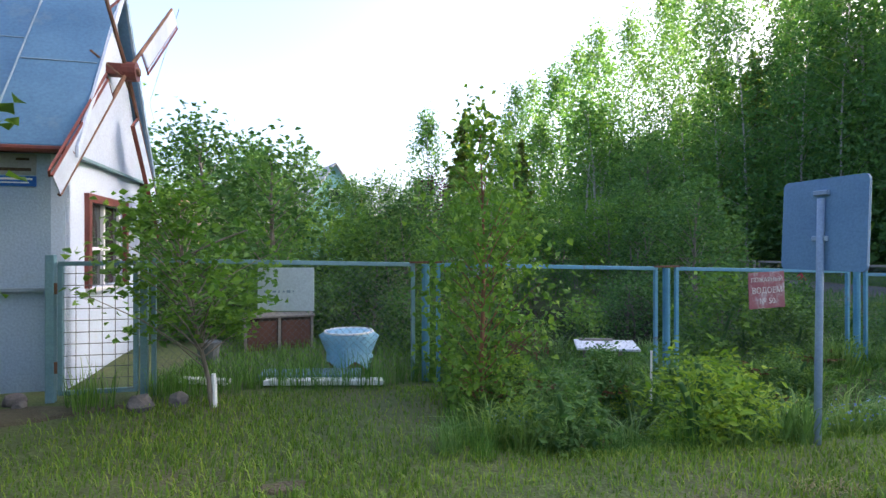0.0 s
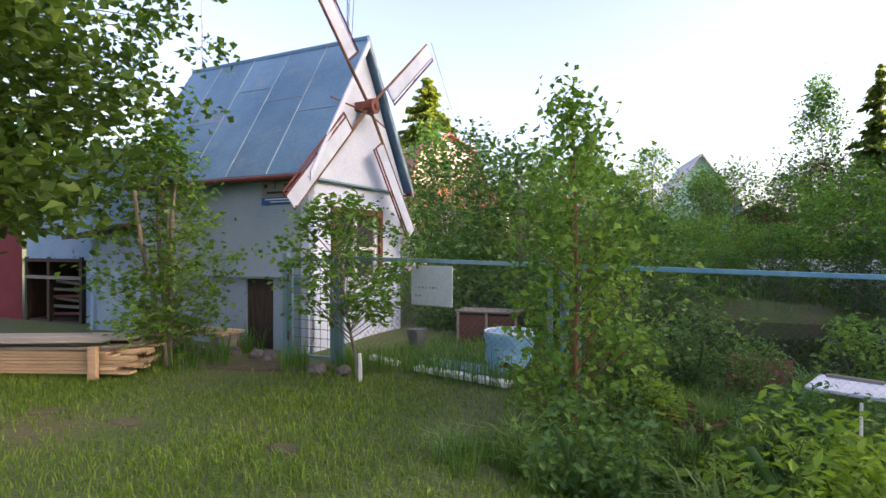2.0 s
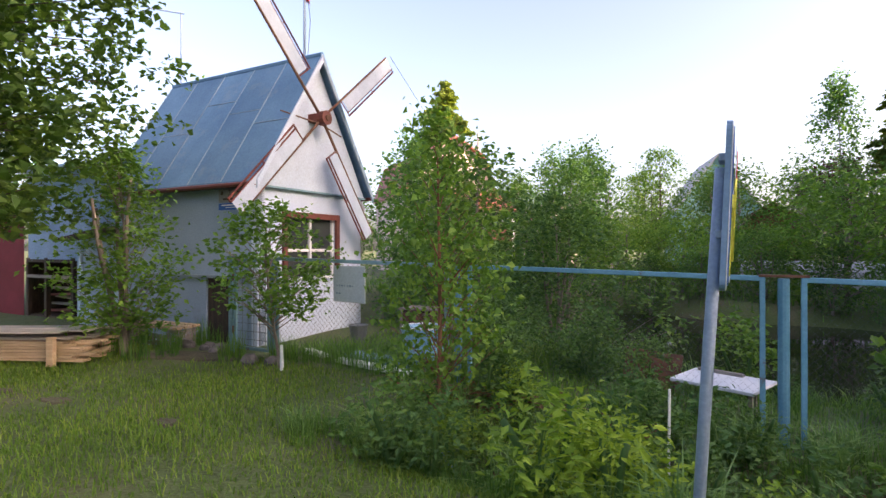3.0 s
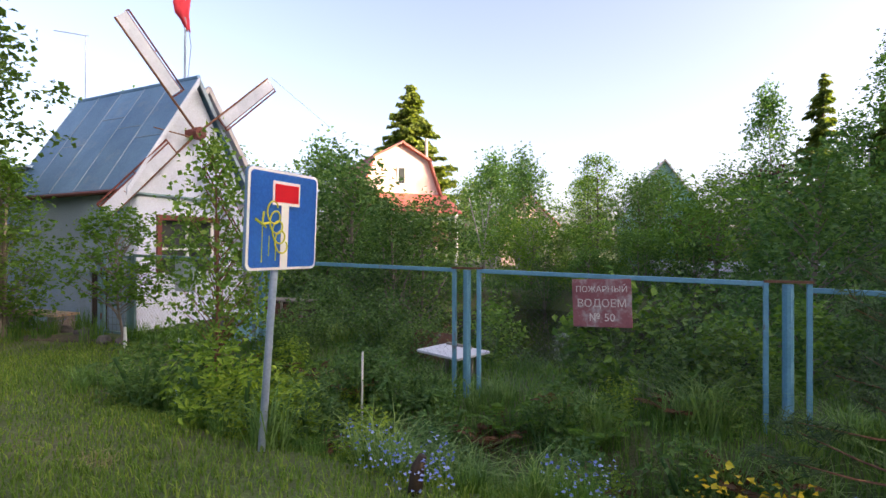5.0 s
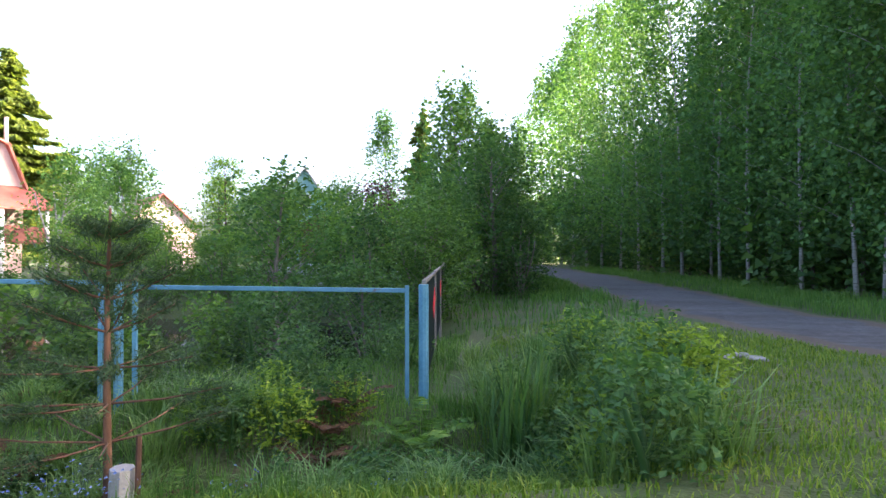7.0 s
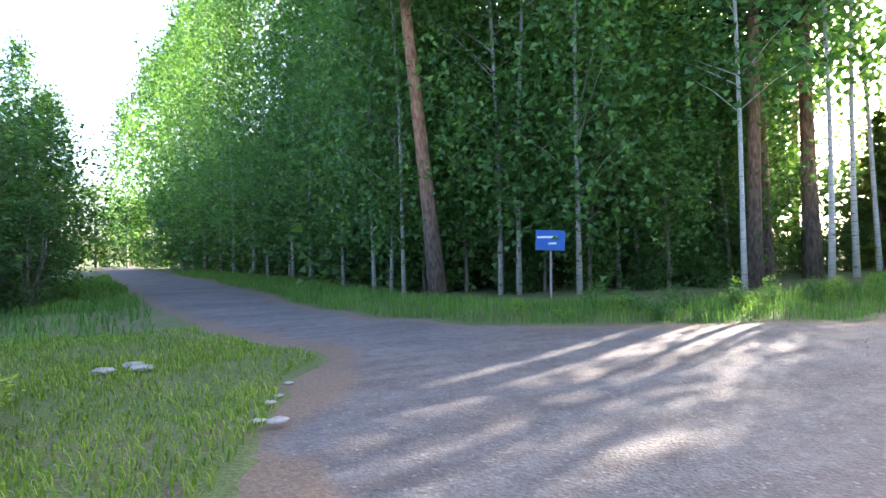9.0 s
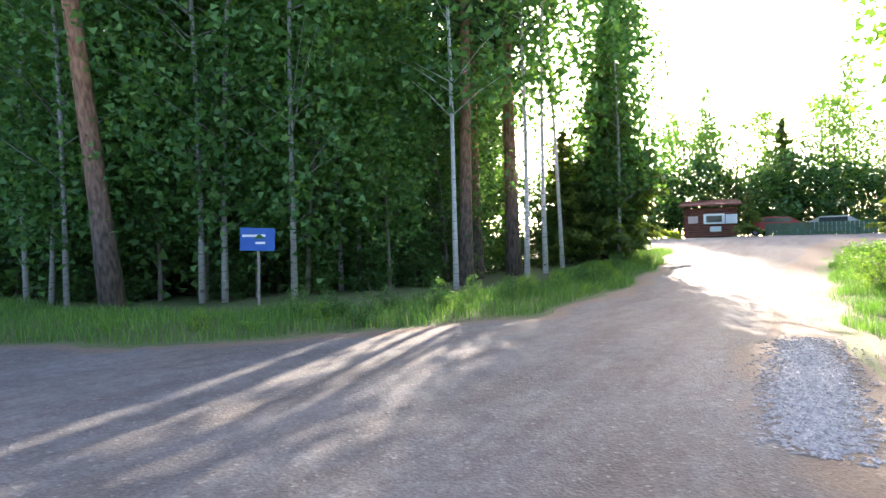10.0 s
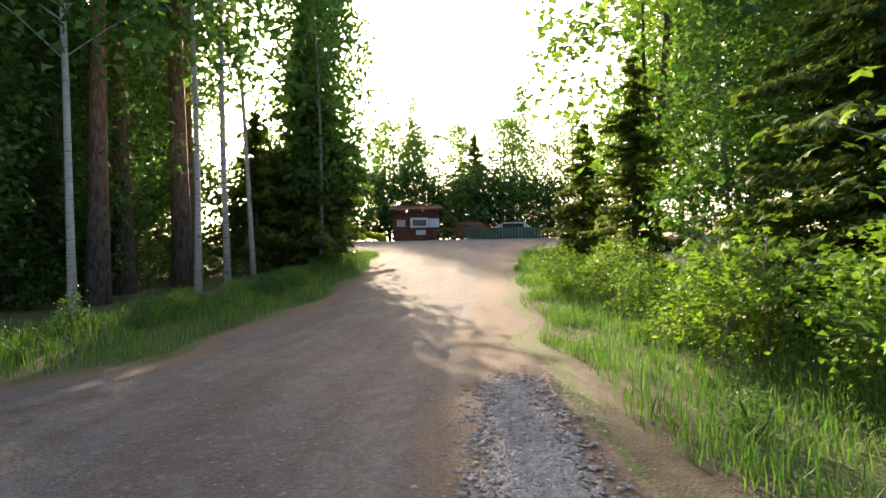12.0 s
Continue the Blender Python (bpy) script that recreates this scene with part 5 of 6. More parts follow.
for x, z0, z1 in ((-0.2, -0.04, -0.27), (-0.14, -0.1, -0.23), (-0.08, -0.15, -0.26)):
    scrawl.tube([(x, -0.012, z0), (x, -0.012, z1)], 0.003, 4)
signpart("graffiti", scrawl, M_YELLOW_PAINT, "dripping yellow graffiti")
for z in (0.22, -0.1):
    signpart("clamp", Mesh().box((0.11, 0.03, 0.035), Matrix.Translation((0.0, 0.034, z)), 0.004), M_POLE)

# ---- things inside the garden ----
tub = empty("covered_tub", Matrix.Translation((-1.04, 5.98, 0.0)), "round tub under a light blue plastic cover tied at its rim", "tub")
n, prof = 28, ((0.0, 0.435, 1.0), (0.2, 0.445, 1.0), (0.262, 0.44, 0.9), (0.275, 0.4, 0.6), (0.25, 0.33, 0.5), (0.245, 0.2, 0.8), (0.26, 0.1, 1.1))
cover = Mesh()
for j, (rad, z, wv_) in enumerate(prof):
    for k in range(n):
        a_ = 2 * math.pi * k / n
        rr = rad * (1 + 0.035 * math.sin(7 * a_) * (j > 2) + (0.22 * max(0, math.cos(2 * a_)) ** 6 if j in (3, 4) else 0))
        cover.v.append((rr * math.cos(a_), rr * math.sin(a_), z + (0.05 * math.sin(5 * a_ + 1) if j == len(prof) - 1 else 0)))
for j in range(len(prof) - 1):
    for k in range(n):
        a_, b_ = j * n + k, j * n + (k + 1) % n
        cover.f.append((a_, b_, b_ + n, a_ + n))
part("cover", cover, M_TUB, tub, smooth=True)
part("rim", Mesh().tube([(0.262 * math.cos(t), 0.262 * math.sin(t), 0.443) for t in np.linspace(0, 2 * math.pi, 25)], 0.012, 5), M_WHITE, tub)
part("barrel", Mesh().tube([(0, 0, -0.05), (0, 0, 0.4)], [0.21, 0.23], 16), M_RUST, tub)
hutch = empty("wire_hutch", Matrix.Translation((-2.17, 7.18, -0.02)) @ pose(0, 0, 0, 0, 0, 19), "dark brown two-door wooden hutch on the grass", "hutch")
part("body", Mesh().box((0.86, 0.4, 0.46), Matrix.Translation((0, 0.2, 0.23)), 0.006), M_DARKWOOD, hutch)
for x in (-0.215, 0.215):
    d = part("door", Mesh().box((0.36, 0.02, 0.38), Matrix.Translation((x, -0.012, 0.23)), 0.003), surface("brown_board", (0.1, 0.045, 0.035), (0.15, 0.07, 0.05), 5, 0.7), hutch)
for x in (-0.42, 0.0, 0.42):
    part("stile", Mesh().box((0.035, 0.03, 0.46), Matrix.Translation((x, -0.02, 0.23)), 0.003), M_GREYWOOD, hutch)
part("top", Mesh().box((0.92, 0.46, 0.025), Matrix.Translation((0, 0.19, 0.475)), 0.004), M_GREYWOOD, hutch)
bucket = empty("bucket", Matrix.Translation((-2.75, 6.35, 0)), "grey metal bucket by the hut", "bucket")
part("pail", Mesh().tube([(0, 0, 0), (0, 0, 0.26)], [0.1, 0.14], 14), M_WIRE, bucket)
part("rim", Mesh().tube([(0.14 * math.cos(t), 0.14 * math.sin(t), 0.26) for t in np.linspace(0, 2 * math.pi, 15)], 0.008, 5), M_WIRE, bucket)
for i, (x, y, L, w, turn, mat, lab) in enumerate(((-1.15, 5.26, 1.15, 0.12, 3, M_WHITE, "long peeling white board lying in the grass"), (-1.35, 5.55, 1.0, 0.3, 6, M_SIGN_BACK, "blue sheet lying on the grass"),
                                                 (-2.35, 5.35, 0.5, 0.1, -8, M_WHITE, "short white board in the grass"))):
    pl = empty("ground_board", Matrix.Translation((x, y, float(lie(x, y)) + 0.035)) @ pose(0, 0, 0, 1, 0.5, turn), lab, "board", "boards on the grass")
    part("board", Mesh().box((L, w, 0.05), Matrix(), 0.006), mat, pl)
M_BOARD = surface("weathered_white_board", (0.52, 0.56, 0.62), (0.66, 0.69, 0.73), 3, 0.6, stain=(0.4, 0.4, 0.38), stain_at=(0.66, 0.9))
tab = empty("pond_board", Matrix.Translation((2.03, 6.75, float(lie(2.03, 6.75)))) @ pose(0, 0, 0, 0, 0, -9), "white board lying on stakes at the pond edge", "board")
tz = 0.15 - float(lie(2.03, 6.75))
part("top", Mesh().box((0.74, 0.5, 0.03), Matrix.Translation((0, 0, tz)) @ pose(0, 0, 0, 3, 0, 0), 0.005), M_BOARD, tab)
part("batten", Mesh().box((0.42, 0.05, 0.035), Matrix.Translation((-0.1, 0.19, tz + 0.035)), 0.004), M_GREYWOOD, tab)
for sx in (-0.24, 0.2):
    for sy in (0.12, 0.2):
        part("stake", Mesh().box((0.034, 0.034, tz + 0.2), Matrix.Translation((sx, sy, tz / 2 - 0.1))), M_GREYWOOD, tab)

sheet_z = float(lie(1.15, 7.35))
rust = empty("rusty_sheet", Matrix.Translation((1.15, 7.35, sheet_z)) @ pose(0, 0, 0, 0, 0, 12), "dark rusty iron sheet propped up at the pond edge", "sheet")
part("sheet", Mesh().box((0.6, 0.015, 0.42), Matrix.Translation((0, 0, 0.2)) @ pose(0, 0, 0, -24, 4, 0), 0.004), M_RUST, rust)
part("prop", Mesh().box((0.04, 0.04, 0.45), Matrix.Translation((0.1, 0.14, 0.15)) @ pose(0, 0, 0, 20, 0, 0), 0.004), M_GREYWOOD, rust)
stake = empty("white_stake", Matrix.Translation((2.05, 5.35, float(lie(2.05, 5.35)))), "thin whitewashed wooden stake among the ditch plants", "stake")
part("rod", Mesh().tube([(0, 0, -0.1), (0.01, 0, 0.75)], [0.012, 0.01], 6), M_WHITE, stake)

# ---- timber stack beside the lawn ----
stack = empty("timber_stack", Matrix.Translation((-4.45, 3.15, 0)) @ pose(0, 0, 0, 0, 0, 180 + 38), "stack of fresh sawn planks with grey boards on top", "timber stack")
r = np.random.default_rng(3)
for lay in range(8):
    for k in range(4):
        L = 2.5 + r.uniform(-0.25, 0.2)
        part("plank", Mesh().box((L, 0.13, 0.028), Matrix.Translation((0.9 + r.uniform(-0.12, 0.12), -0.24 + 0.15 * k + r.uniform(-0.012, 0.012), 0.05 + 0.036 * lay)) @ pose(0, 0, 0, r.uniform(-1, 1), r.uniform(-0.4, 0.4), r.uniform(-1.4, 1.4)), 0.003),
             M_PLANK if lay < 7 else M_GREYWOOD, stack)
for x in (-0.1, 1.7):
    part("batten", Mesh().box((0.09, 0.06, 0.34), Matrix.Translation((x, 0.36, 0.17)), 0.004), M_PLANK, stack)
M_PALEWOOD = surface("bleached_board", (0.4, 0.37, 0.33), (0.55, 0.52, 0.47), 3, 0.85, stretch=(1, 10, 10), bump=0.4)
for k in range(4):
    part("top_board", Mesh().box((2.9 - 0.2 * (k % 2), 0.16, 0.022), Matrix.Translation((0.95 + 0.08 * k, -0.25 + 0.168 * k, 0.36 + 0.006 * (k % 2))) @ pose(0, 0, 0, 0, 0.6, 1 + 0.7 * (k % 3)), 0.004), M_PALEWOOD, stack)
tyre = empty("old_tyre", Matrix.Translation((-5.0, 3.85, 0.37)), "small grey dusty tyre lying on the timber", "tyre")
part("rubber", Mesh().tube([(0.16 * math.cos(t), 0.16 * math.sin(t), 0.05) for t in np.linspace(0, 2 * math.pi, 21)], 0.055, 8), M_CONCRETE, tyre, smooth=True)
bench = empty("plank_bench", Matrix.Translation((-5.0, 4.35, 0)) @ pose(0, 0, 0, 0, 0, 16), "low bench of pale planks against the hut", "bench")
for k in range(3):
    part("plank", Mesh().box((1.5, 0.12, 0.035), Matrix.Translation((0, 0.14 * k - 0.14, 0.27 + 0.003 * k)), 0.004), M_PLANK, bench)
for x in (-0.6, 0.6):
    part("support", Mesh().box((0.16, 0.36, 0.3), Matrix.Translation((x, 0, 0.1)), 0.01), M_GREYWOOD, bench)


def rock(name, x, y, s, seed, label, mat=None, flat=0.7, dz=0.0):
    rr = np.random.default_rng(seed)
    bm = bmesh.new()
    bmesh.ops.create_icosphere(bm, subdivisions=2, radius=1)
    for v in bm.verts:
        q = 1 + 0.35 * noise.noise(v.co * 1.4 + Vector((seed * 3.1, 0, 0)))
        v.co = Vector((v.co.x * s * q, v.co.y * s * 0.8 * q, v.co.z * s * flat * q))
    me = bpy.data.meshes.new(name)
    bm.to_mesh(me)
    bm.free()
    me.materials.append(mat or M_STONE)
    ob = new(name, me)
    ob.matrix_world = Matrix.Translation((x, y, float(lie(x, y)) + s * 0.3 + dz)) @ pose(0, 0, 0, 0, 0, float(rr.uniform(0, 360)))
    return tagged(ob, label, "stone", "stones")


for i, (x, y, s) in enumerate(((-3.75, 4.72, 0.13), (-3.9, 4.6, 0.1), (-3.6, 4.6, 0.09), (-4.05, 4.75, 0.12), (-2.55, 4.55, 0.17), (-2.3, 4.7, 0.14), (-4.3, 4.55, 0.15))):
    rock("stone", x, y, s * 0.75, i, "rough grey fieldstone in the grass by the gate", M_FIELDSTONE)
rock("pale_stone", 17.62, 3.16, 0.075, 40, "flat pale stone lying on the gravel", M_CONCRETE, 0.3)
rock("pale_stone", 12.6, 6.7, 0.06, 41, "flat pale stone at the road edge", M_STONE, 0.2)
rock("pale_stone", 13.1, 7.9, 0.055, 42, "flat pale stone at the road edge", M_STONE, 0.2)
rock("pale_stone", 12.9, 7.4, 0.05, 43, "flat pale stone at the road edge", M_STONE, 0.2)
for i, (x, y, s) in enumerate(((13.86, 6.8, 0.07), (14.2, 6.65, 0.06), (13.05, 6.75, 0.05), (12.76, 7.07, 0.05), (12.7, 6.52, 0.08), (13.5, 6.3, 0.04))):
    rock("pale_stone", x, y, s, 60 + i, "small pale stone fragment at the road edge", M_STONE, 0.28, 0.03)
for i, (x, y) in enumerate(((11.5, 9.3), (11.75, 9.5), (11.85, 9.25))):
    rock("pale_stone", x, y, 0.13, 44 + i, "broken pale rubble in the grass", M_STONE, 0.25)
stub = empty("concrete_stub", Matrix.Translation((6.43, 5.62, float(lie(6.43, 5.62)))), "broken concrete post stub with a rusty rod in the ditch", "post")
sz = -0.07 - float(lie(6.43, 5.62))
part("post", Mesh().tube([(0, 0, -0.2), (0.02, 0, sz)], [0.08, 0.075], 8), M_CONCRETE, stub)
part("rod", Mesh().tube([(0.12, 0, -0.1), (0.14, 0, sz + 0.22)], 0.018, 6), M_RUST, stub)
log = empty("rotten_stump", Matrix.Translation((3.95, 4.1, 0)), "short rotten stump among forget-me-nots", "stump")
part("wood", Mesh().tube([(0, 0, -0.1), (0.02, 0.01, 0.1), (0.05, 0.02, 0.17)], [0.045, 0.04, 0.025], 9), M_DARKWOOD, log, smooth=True)


def bare_patch(x, y, rx, ry, turn, label):
    n, rings = 26, 5
    v, f = [(x, y, float(lie(x, y)) + 0.012)], []
    for j in range(1, rings + 1):
        for k in range(n):
            a_ = 2 * math.pi * k / n
            q = j / rings * (1 + 0.16 * math.sin(3 * a_ + x) + 0.1 * math.sin(7 * a_ + y))
            lx, ly = rx * q * math.cos(a_), ry * q * math.sin(a_)
            wx, wy = x + lx * math.cos(turn) - ly * math.sin(turn), y + lx * math.sin(turn) + ly * math.cos(turn)
            v.append((wx, wy, float(lie(wx, wy)) + (0.012 if j < rings else -0.01)))
    for k in range(n):
        f.append((0, 1 + k, 1 + (k + 1) % n))
    for j in range(rings - 1):
        for k in range(n):
            a_, b_ = 1 + j * n + k, 1 + j * n + (k + 1) % n
            f += [(a_, a_ + n, b_ + n), (a_, b_ + n, b_)]
    tagged(new("bare_earth", Mesh().add(v, f).data("bare_earth", M_SOIL, True)), label, "ground", kind="structure")


bare_patch(-3.55, 4.3, 0.9, 0.3, 0.5, "trodden brown earth before the gate")
bare_patch(-2.4, 2.6, 0.2, 0.1, 0.3, "bare brown spot in the lawn")
bare_patch(-3.2, 2.3, 0.18, 0.1, 0.9, "bare brown spot in the lawn")
bare_patch(-0.9, 3.0, 0.16, 0.08, 0.2, "bare brown spot in the lawn")
bare_patch(11.9, 5.0, 0.9, 0.45, 1.2, "sandy bare earth beside the road")
bare_patch(20.5, 2.2, 2.6, 0.32, 0.1, "brown needle-strewn earth beside the road")
bare_patch(26.0, 2.5, 2.6, 0.3, 0.05, "brown needle-strewn earth beside the road")

# ---- single plants near the path ----
def near_tree(name, label, x, y, clumps, k, spread, leaf, lmat, bmat, h, r0, seed, **kw):
    ob = tree(name, label, "tree", clumps, k, spread, leaf, lmat, bmat, h, r0, seed, **kw)
    ob.matrix_basis = put(ob, x, y)
    return ob


near_tree("young_birch", "slender young birch with fresh green leaves and reddish stem", 0.32, 4.75, crown_clumps(190, 2.65, 0.35, 0.6, birch_shape, 201), 15, 0.09, (0.068, 0.052),
          M_LEAF_FRESH, M_BARK_RED, 2.6, 0.02, 202, squash=(1, 1, 1.4), lean=(0.02, 0.1), bend=0.06, every=3, droop=0.5, flat=0.3, drop=0.8, limb=0.008)
near_tree("young_apple_tree", "young apple tree with a whitewashed foot", -1.95, 4.62, crown_clumps(100, 1.85, 0.65, 0.66, dome, 203), 20, 0.085, (0.078, 0.052),
          M_LEAF_FRESH, M_BARK_GREY, 1.75, 0.016, 204, squash=(1, 1, 0.8), lean=(-0.25, 0.0), bend=0.1, every=2, droop=0.1, flat=0.6, drop=0.5, limb=0.01)
white_foot = Mesh().tube([(0, 0, -0.02), (0.0, 0, 0.15), (-0.01, 0, 0.28)], [0.026, 0.02, 0.018], 8)
foot = new("whitewash", white_foot.data("whitewash", M_WHITE))
foot.parent = [o for o in bpy.data.objects if o.name == "young_apple_tree"][0]
near_tree("bushy_sapling", "bushy many-stemmed sapling with bright leaves beside the timber", -4.3, 3.75, crown_clumps(190, 2.75, 0.3, 0.66, birch_shape, 205), 20, 0.11, (0.085, 0.055),
          M_LEAF_FRESH, M_BARK_GREY, 2.5, 0.022, 206, squash=(1, 1, 0.8), bend=0.08, every=2, droop=0.2, flat=0.7, drop=0.9, limb=0.008,
          stems=[(2.3, 0.018, (0.25, 0.1)), (2.2, 0.018, (-0.25, 0.1)), (2.0, 0.016, (0.1, -0.3)), (1.9, 0.016, (-0.1, -0.2))])
near_tree("lawn_maple", "large spreading tree with broad leaves hanging over the lawn", -4.7, 1.25, crown_clumps(600, 5.6, 1.6, 2.75, dome, 207), 62, 0.2, (0.112, 0.095),
          M_LEAF_MAPLE, M_BARK_DARK, 6.2, 0.13, 208, squash=(1, 1, 0.6), bend=0.15, every=2, droop=0.25, flat=0.6, drop=0.3, limb=0.018)


def lobed_leaves(centers, size, name, material):
    """Maple leaves of five pointed lobes, hanging nearly level."""
    r = np.random.default_rng(31)
    tips = [(-90, 0.28), (-40, 0.62), (-8, 0.4), (22, 0.92), (56, 0.48), (90, 1.0), (124, 0.48), (158, 0.92), (188, 0.4), (220, 0.62)]
    me = Mesh()
    for c in centers:
        m = Matrix.Translation(c) @ Euler((r.normal(-0.35, 0.3), r.normal(0, 0.3), r.uniform(0, 6.28))).to_matrix().to_4x4() @ Matrix.Scale(size * r.uniform(0.7, 1.15), 4)
        ring = [m @ Vector((q * 0.5 * math.cos(radians(a)), q * 0.5 * math.sin(radians(a)), -0.12 * q * q)) for a, q in tips]
        me.add([m @ Vector((0, 0, 0))] + ring, [(0, k + 1, (k + 1) % 10 + 1) for k in range(10)])
    return me.data(name, material)


def roadside_maple(x, y, h, seed, label):
    top = empty("young_maple", Matrix(), label, "tree", "young maples")
    wood = Mesh()
    at = stem(wood, h, 0.022, (-0.15, 0.25), 0.08, seed, 7, 0.006)
    clumps = crown_clumps(46, h, 0.7, 0.75, dome, seed)
    for c in clumps:
        ax, ay = at(c[2])
        c[0] += ax
        c[1] += ay
    limbs(wood, at, clumps, 0.008, 0.5, 1)
    part("trunk", wood, M_BARK_GREY, top, smooth=True)
    part("crown", lobed_leaves(around(clumps, 5, 0.13, seed, (1, 1, 0.4)), 0.17, "crown", M_LEAF_FRESH), M_LEAF_FRESH, top, "broad five-lobed leaves")
    top.matrix_basis = put(top, x, y)


roadside_maple(19.1, 0.85, 2.7, 401, "young maple with large lobed leaves beside the road")
roadside_maple(20.6, -0.2, 2.3, 407, "young maple with large lobed leaves under the spruces")
roadside_maple(24.3, 0.2, 1.7, 411, "small maple with lobed leaves at the verge")
roadside_maple(22.4, 0.5, 1.3, 415, "small maple with lobed leaves at the verge")


def young_pine():
    top = empty("young_pine", Matrix(), "young pine with bare lower stem and long soft needles", "tree")
    r = np.random.default_rng(9)
    wood = Mesh()
    stem(wood, 2.2, 0.025, (0.03, 0.0), 0.03, 3, 7, 0.008)
    cen, ways = [], []
    for z in (0.62, 0.88, 1.12, 1.36, 1.58, 1.8, 2.0):
        n = 6
        for k in range(n):
            az = 2 * math.pi * (k + r.uniform(0, 0.7)) / n
            ln = 0.8 * (2.5 - z) / 1.7 * r.uniform(0.7, 1.1)
            d = np.array([math.cos(az), math.sin(az), 0.45 if z > 1.2 else 0.15])
            wood.tube([(0, 0, z), tuple(d * ln * 0.5 + [0, 0, z - 0.02]), tuple(d * ln + [0, 0, z])], [0.009, 0.007, 0.004], 4, False)
            s = np.linspace(0.35 if z > 1 else 0.7, 1.08, 24)
            p = d * (ln * s)[:, None] + [0, 0, z]
            p = np.repeat(p, 8, 0) + r.normal(scale=0.03, size=(192, 3))
            cen.append(p)
            ways.append(np.tile(d * 0.8, (192, 1)) + r.normal(scale=0.6, size=(192, 3)))
    part("trunk", wood, M_BARK_RED, top, smooth=True)
    part("needles", leaves(np.concatenate(cen), 0.1, 0.008, "needles", M_NEEDLE_PINE, 0.0, np.concatenate(ways), 0.1, 0.0), M_NEEDLE_PINE, top)
    top.matrix_basis = put(top, 6.27, 5.72)


young_pine()


def leafy_weed(kind, label, h, rad, n, k, spread, leaf, lmat, seed, group, category="plant", droop=0.1):
    make(kind, tree("weed", label, category, crown_clumps(n, h, 0.05, rad, dome, seed), k, spread, leaf, lmat, M_LEAF_BUSH, h * 0.85, 0.008, seed + 1, bend=0.05, every=3, droop=droop,
                    flat=0.6, drop=1.2, limb=0.004, group=group, stems=[(h * 0.8, 0.006, (rad * 0.5, 0.1)), (h * 0.7, 0.006, (-rad * 0.5, 0.1))]))


DITCH = "plants of the ditch"
leafy_weed("weed0", "leafy green plant of the ditch", 0.75, 0.4, 34, 15, 0.075, (0.075, 0.04), M_LEAF_BUSH, 301, DITCH)
leafy_weed("weed1", "dark leafy clump of nettles", 0.9, 0.38, 34, 15, 0.08, (0.085, 0.04), M_LEAF_DARK, 303, DITCH)
leafy_weed("weed2", "yellow-green clump of spiraea", 0.7, 0.36, 36, 17, 0.065, (0.07, 0.03), M_SPIRAEA, 305, DITCH)
leafy_weed("shrub0", "leafy currant shrub behind the fence", 1.15, 0.6, 60, 18, 0.1, (0.085, 0.06), M_LEAF_BUSH, 307, "shrubs at the pond edge", "shrub")
leafy_weed("shrub1", "small fresh green shrub at the pond edge", 1.0, 0.42, 40, 15, 0.09, (0.095, 0.065), M_LEAF_FRESH, 309, "shrubs at the pond edge", "shrub")


def fern(kind, mat, label):
    top = empty("fern", Matrix(), label, "fern", DITCH)
    r = np.random.default_rng(11)
    rib, cen, ways = Mesh(), [], []
    for k in range(9):
        az, ln = 2 * math.pi * (k + r.uniform(0, 0.6)) / 9, r.uniform(0.45, 0.75)
        s = np.linspace(0, 1, 22)
        d = np.array([math.cos(az), math.sin(az), 0])
        p = d * (ln * 0.75 * s)[:, None] + np.stack([0 * s, 0 * s, ln * (1.1 * s - 0.6 * s * s)], 1)
        rib.tube([p[0], p[8], p[15], p[-1]], [0.005, 0.004, 0.003, 0.001], 3, False)
        sd = np.array([-d[1], d[0], 0])
        for sg in (-1, 1):
            w = (0.13 * np.sin(np.pi * np.clip(s, 0.06, 1)) ** 0.7 * (1.1 - 0.6 * s))[:, None]
            cen.append(p + sd * sg * w * 0.5)
            ways.append(np.tile(sd * sg + d * 0.3, (22, 1)))
    part("ribs", rib, mat, top)
    part("fronds", leaves(np.concatenate(cen), 0.11, 0.035, "fronds", mat, 0.1, np.concatenate(ways) * 3, 0.1, 0.0), mat, top)
    make(kind, top)


fern("fern", M_LEAF_FRESH, "green fern with arching feathery fronds")
fern("fern_brown", M_FERN_BROWN, "withered brown fern in the ditch")


def tuft(kind, n, h, width, rad, lean, mat, label):
    r = np.random.default_rng(13)
    a_, q = r.uniform(0, 6.28, n), rad * np.sqrt(r.uniform(0, 1, n))
    ob = new("grass_tuft", blades(q * np.cos(a_), q * np.sin(a_), np.zeros(n), np.full(n, h), width, lean, "grass_tuft", mat))
    tagged(ob, label, "grass", "grass tufts")
    make(kind, ob)


tuft("tuft0", 110, 0.62, 0.015, 0.2, 1.0, M_SEDGE, "tall arching tuft of sedge")
tuft("tuft1", 70, 0.42, 0.008, 0.16, 0.5, M_GRASS_TALL, "loose tuft of meadow grass")
tuft("iris", 60, 0.95, 0.03, 0.2, 0.3, M_LEAF_BUSH, "upright clump of broad iris leaves")

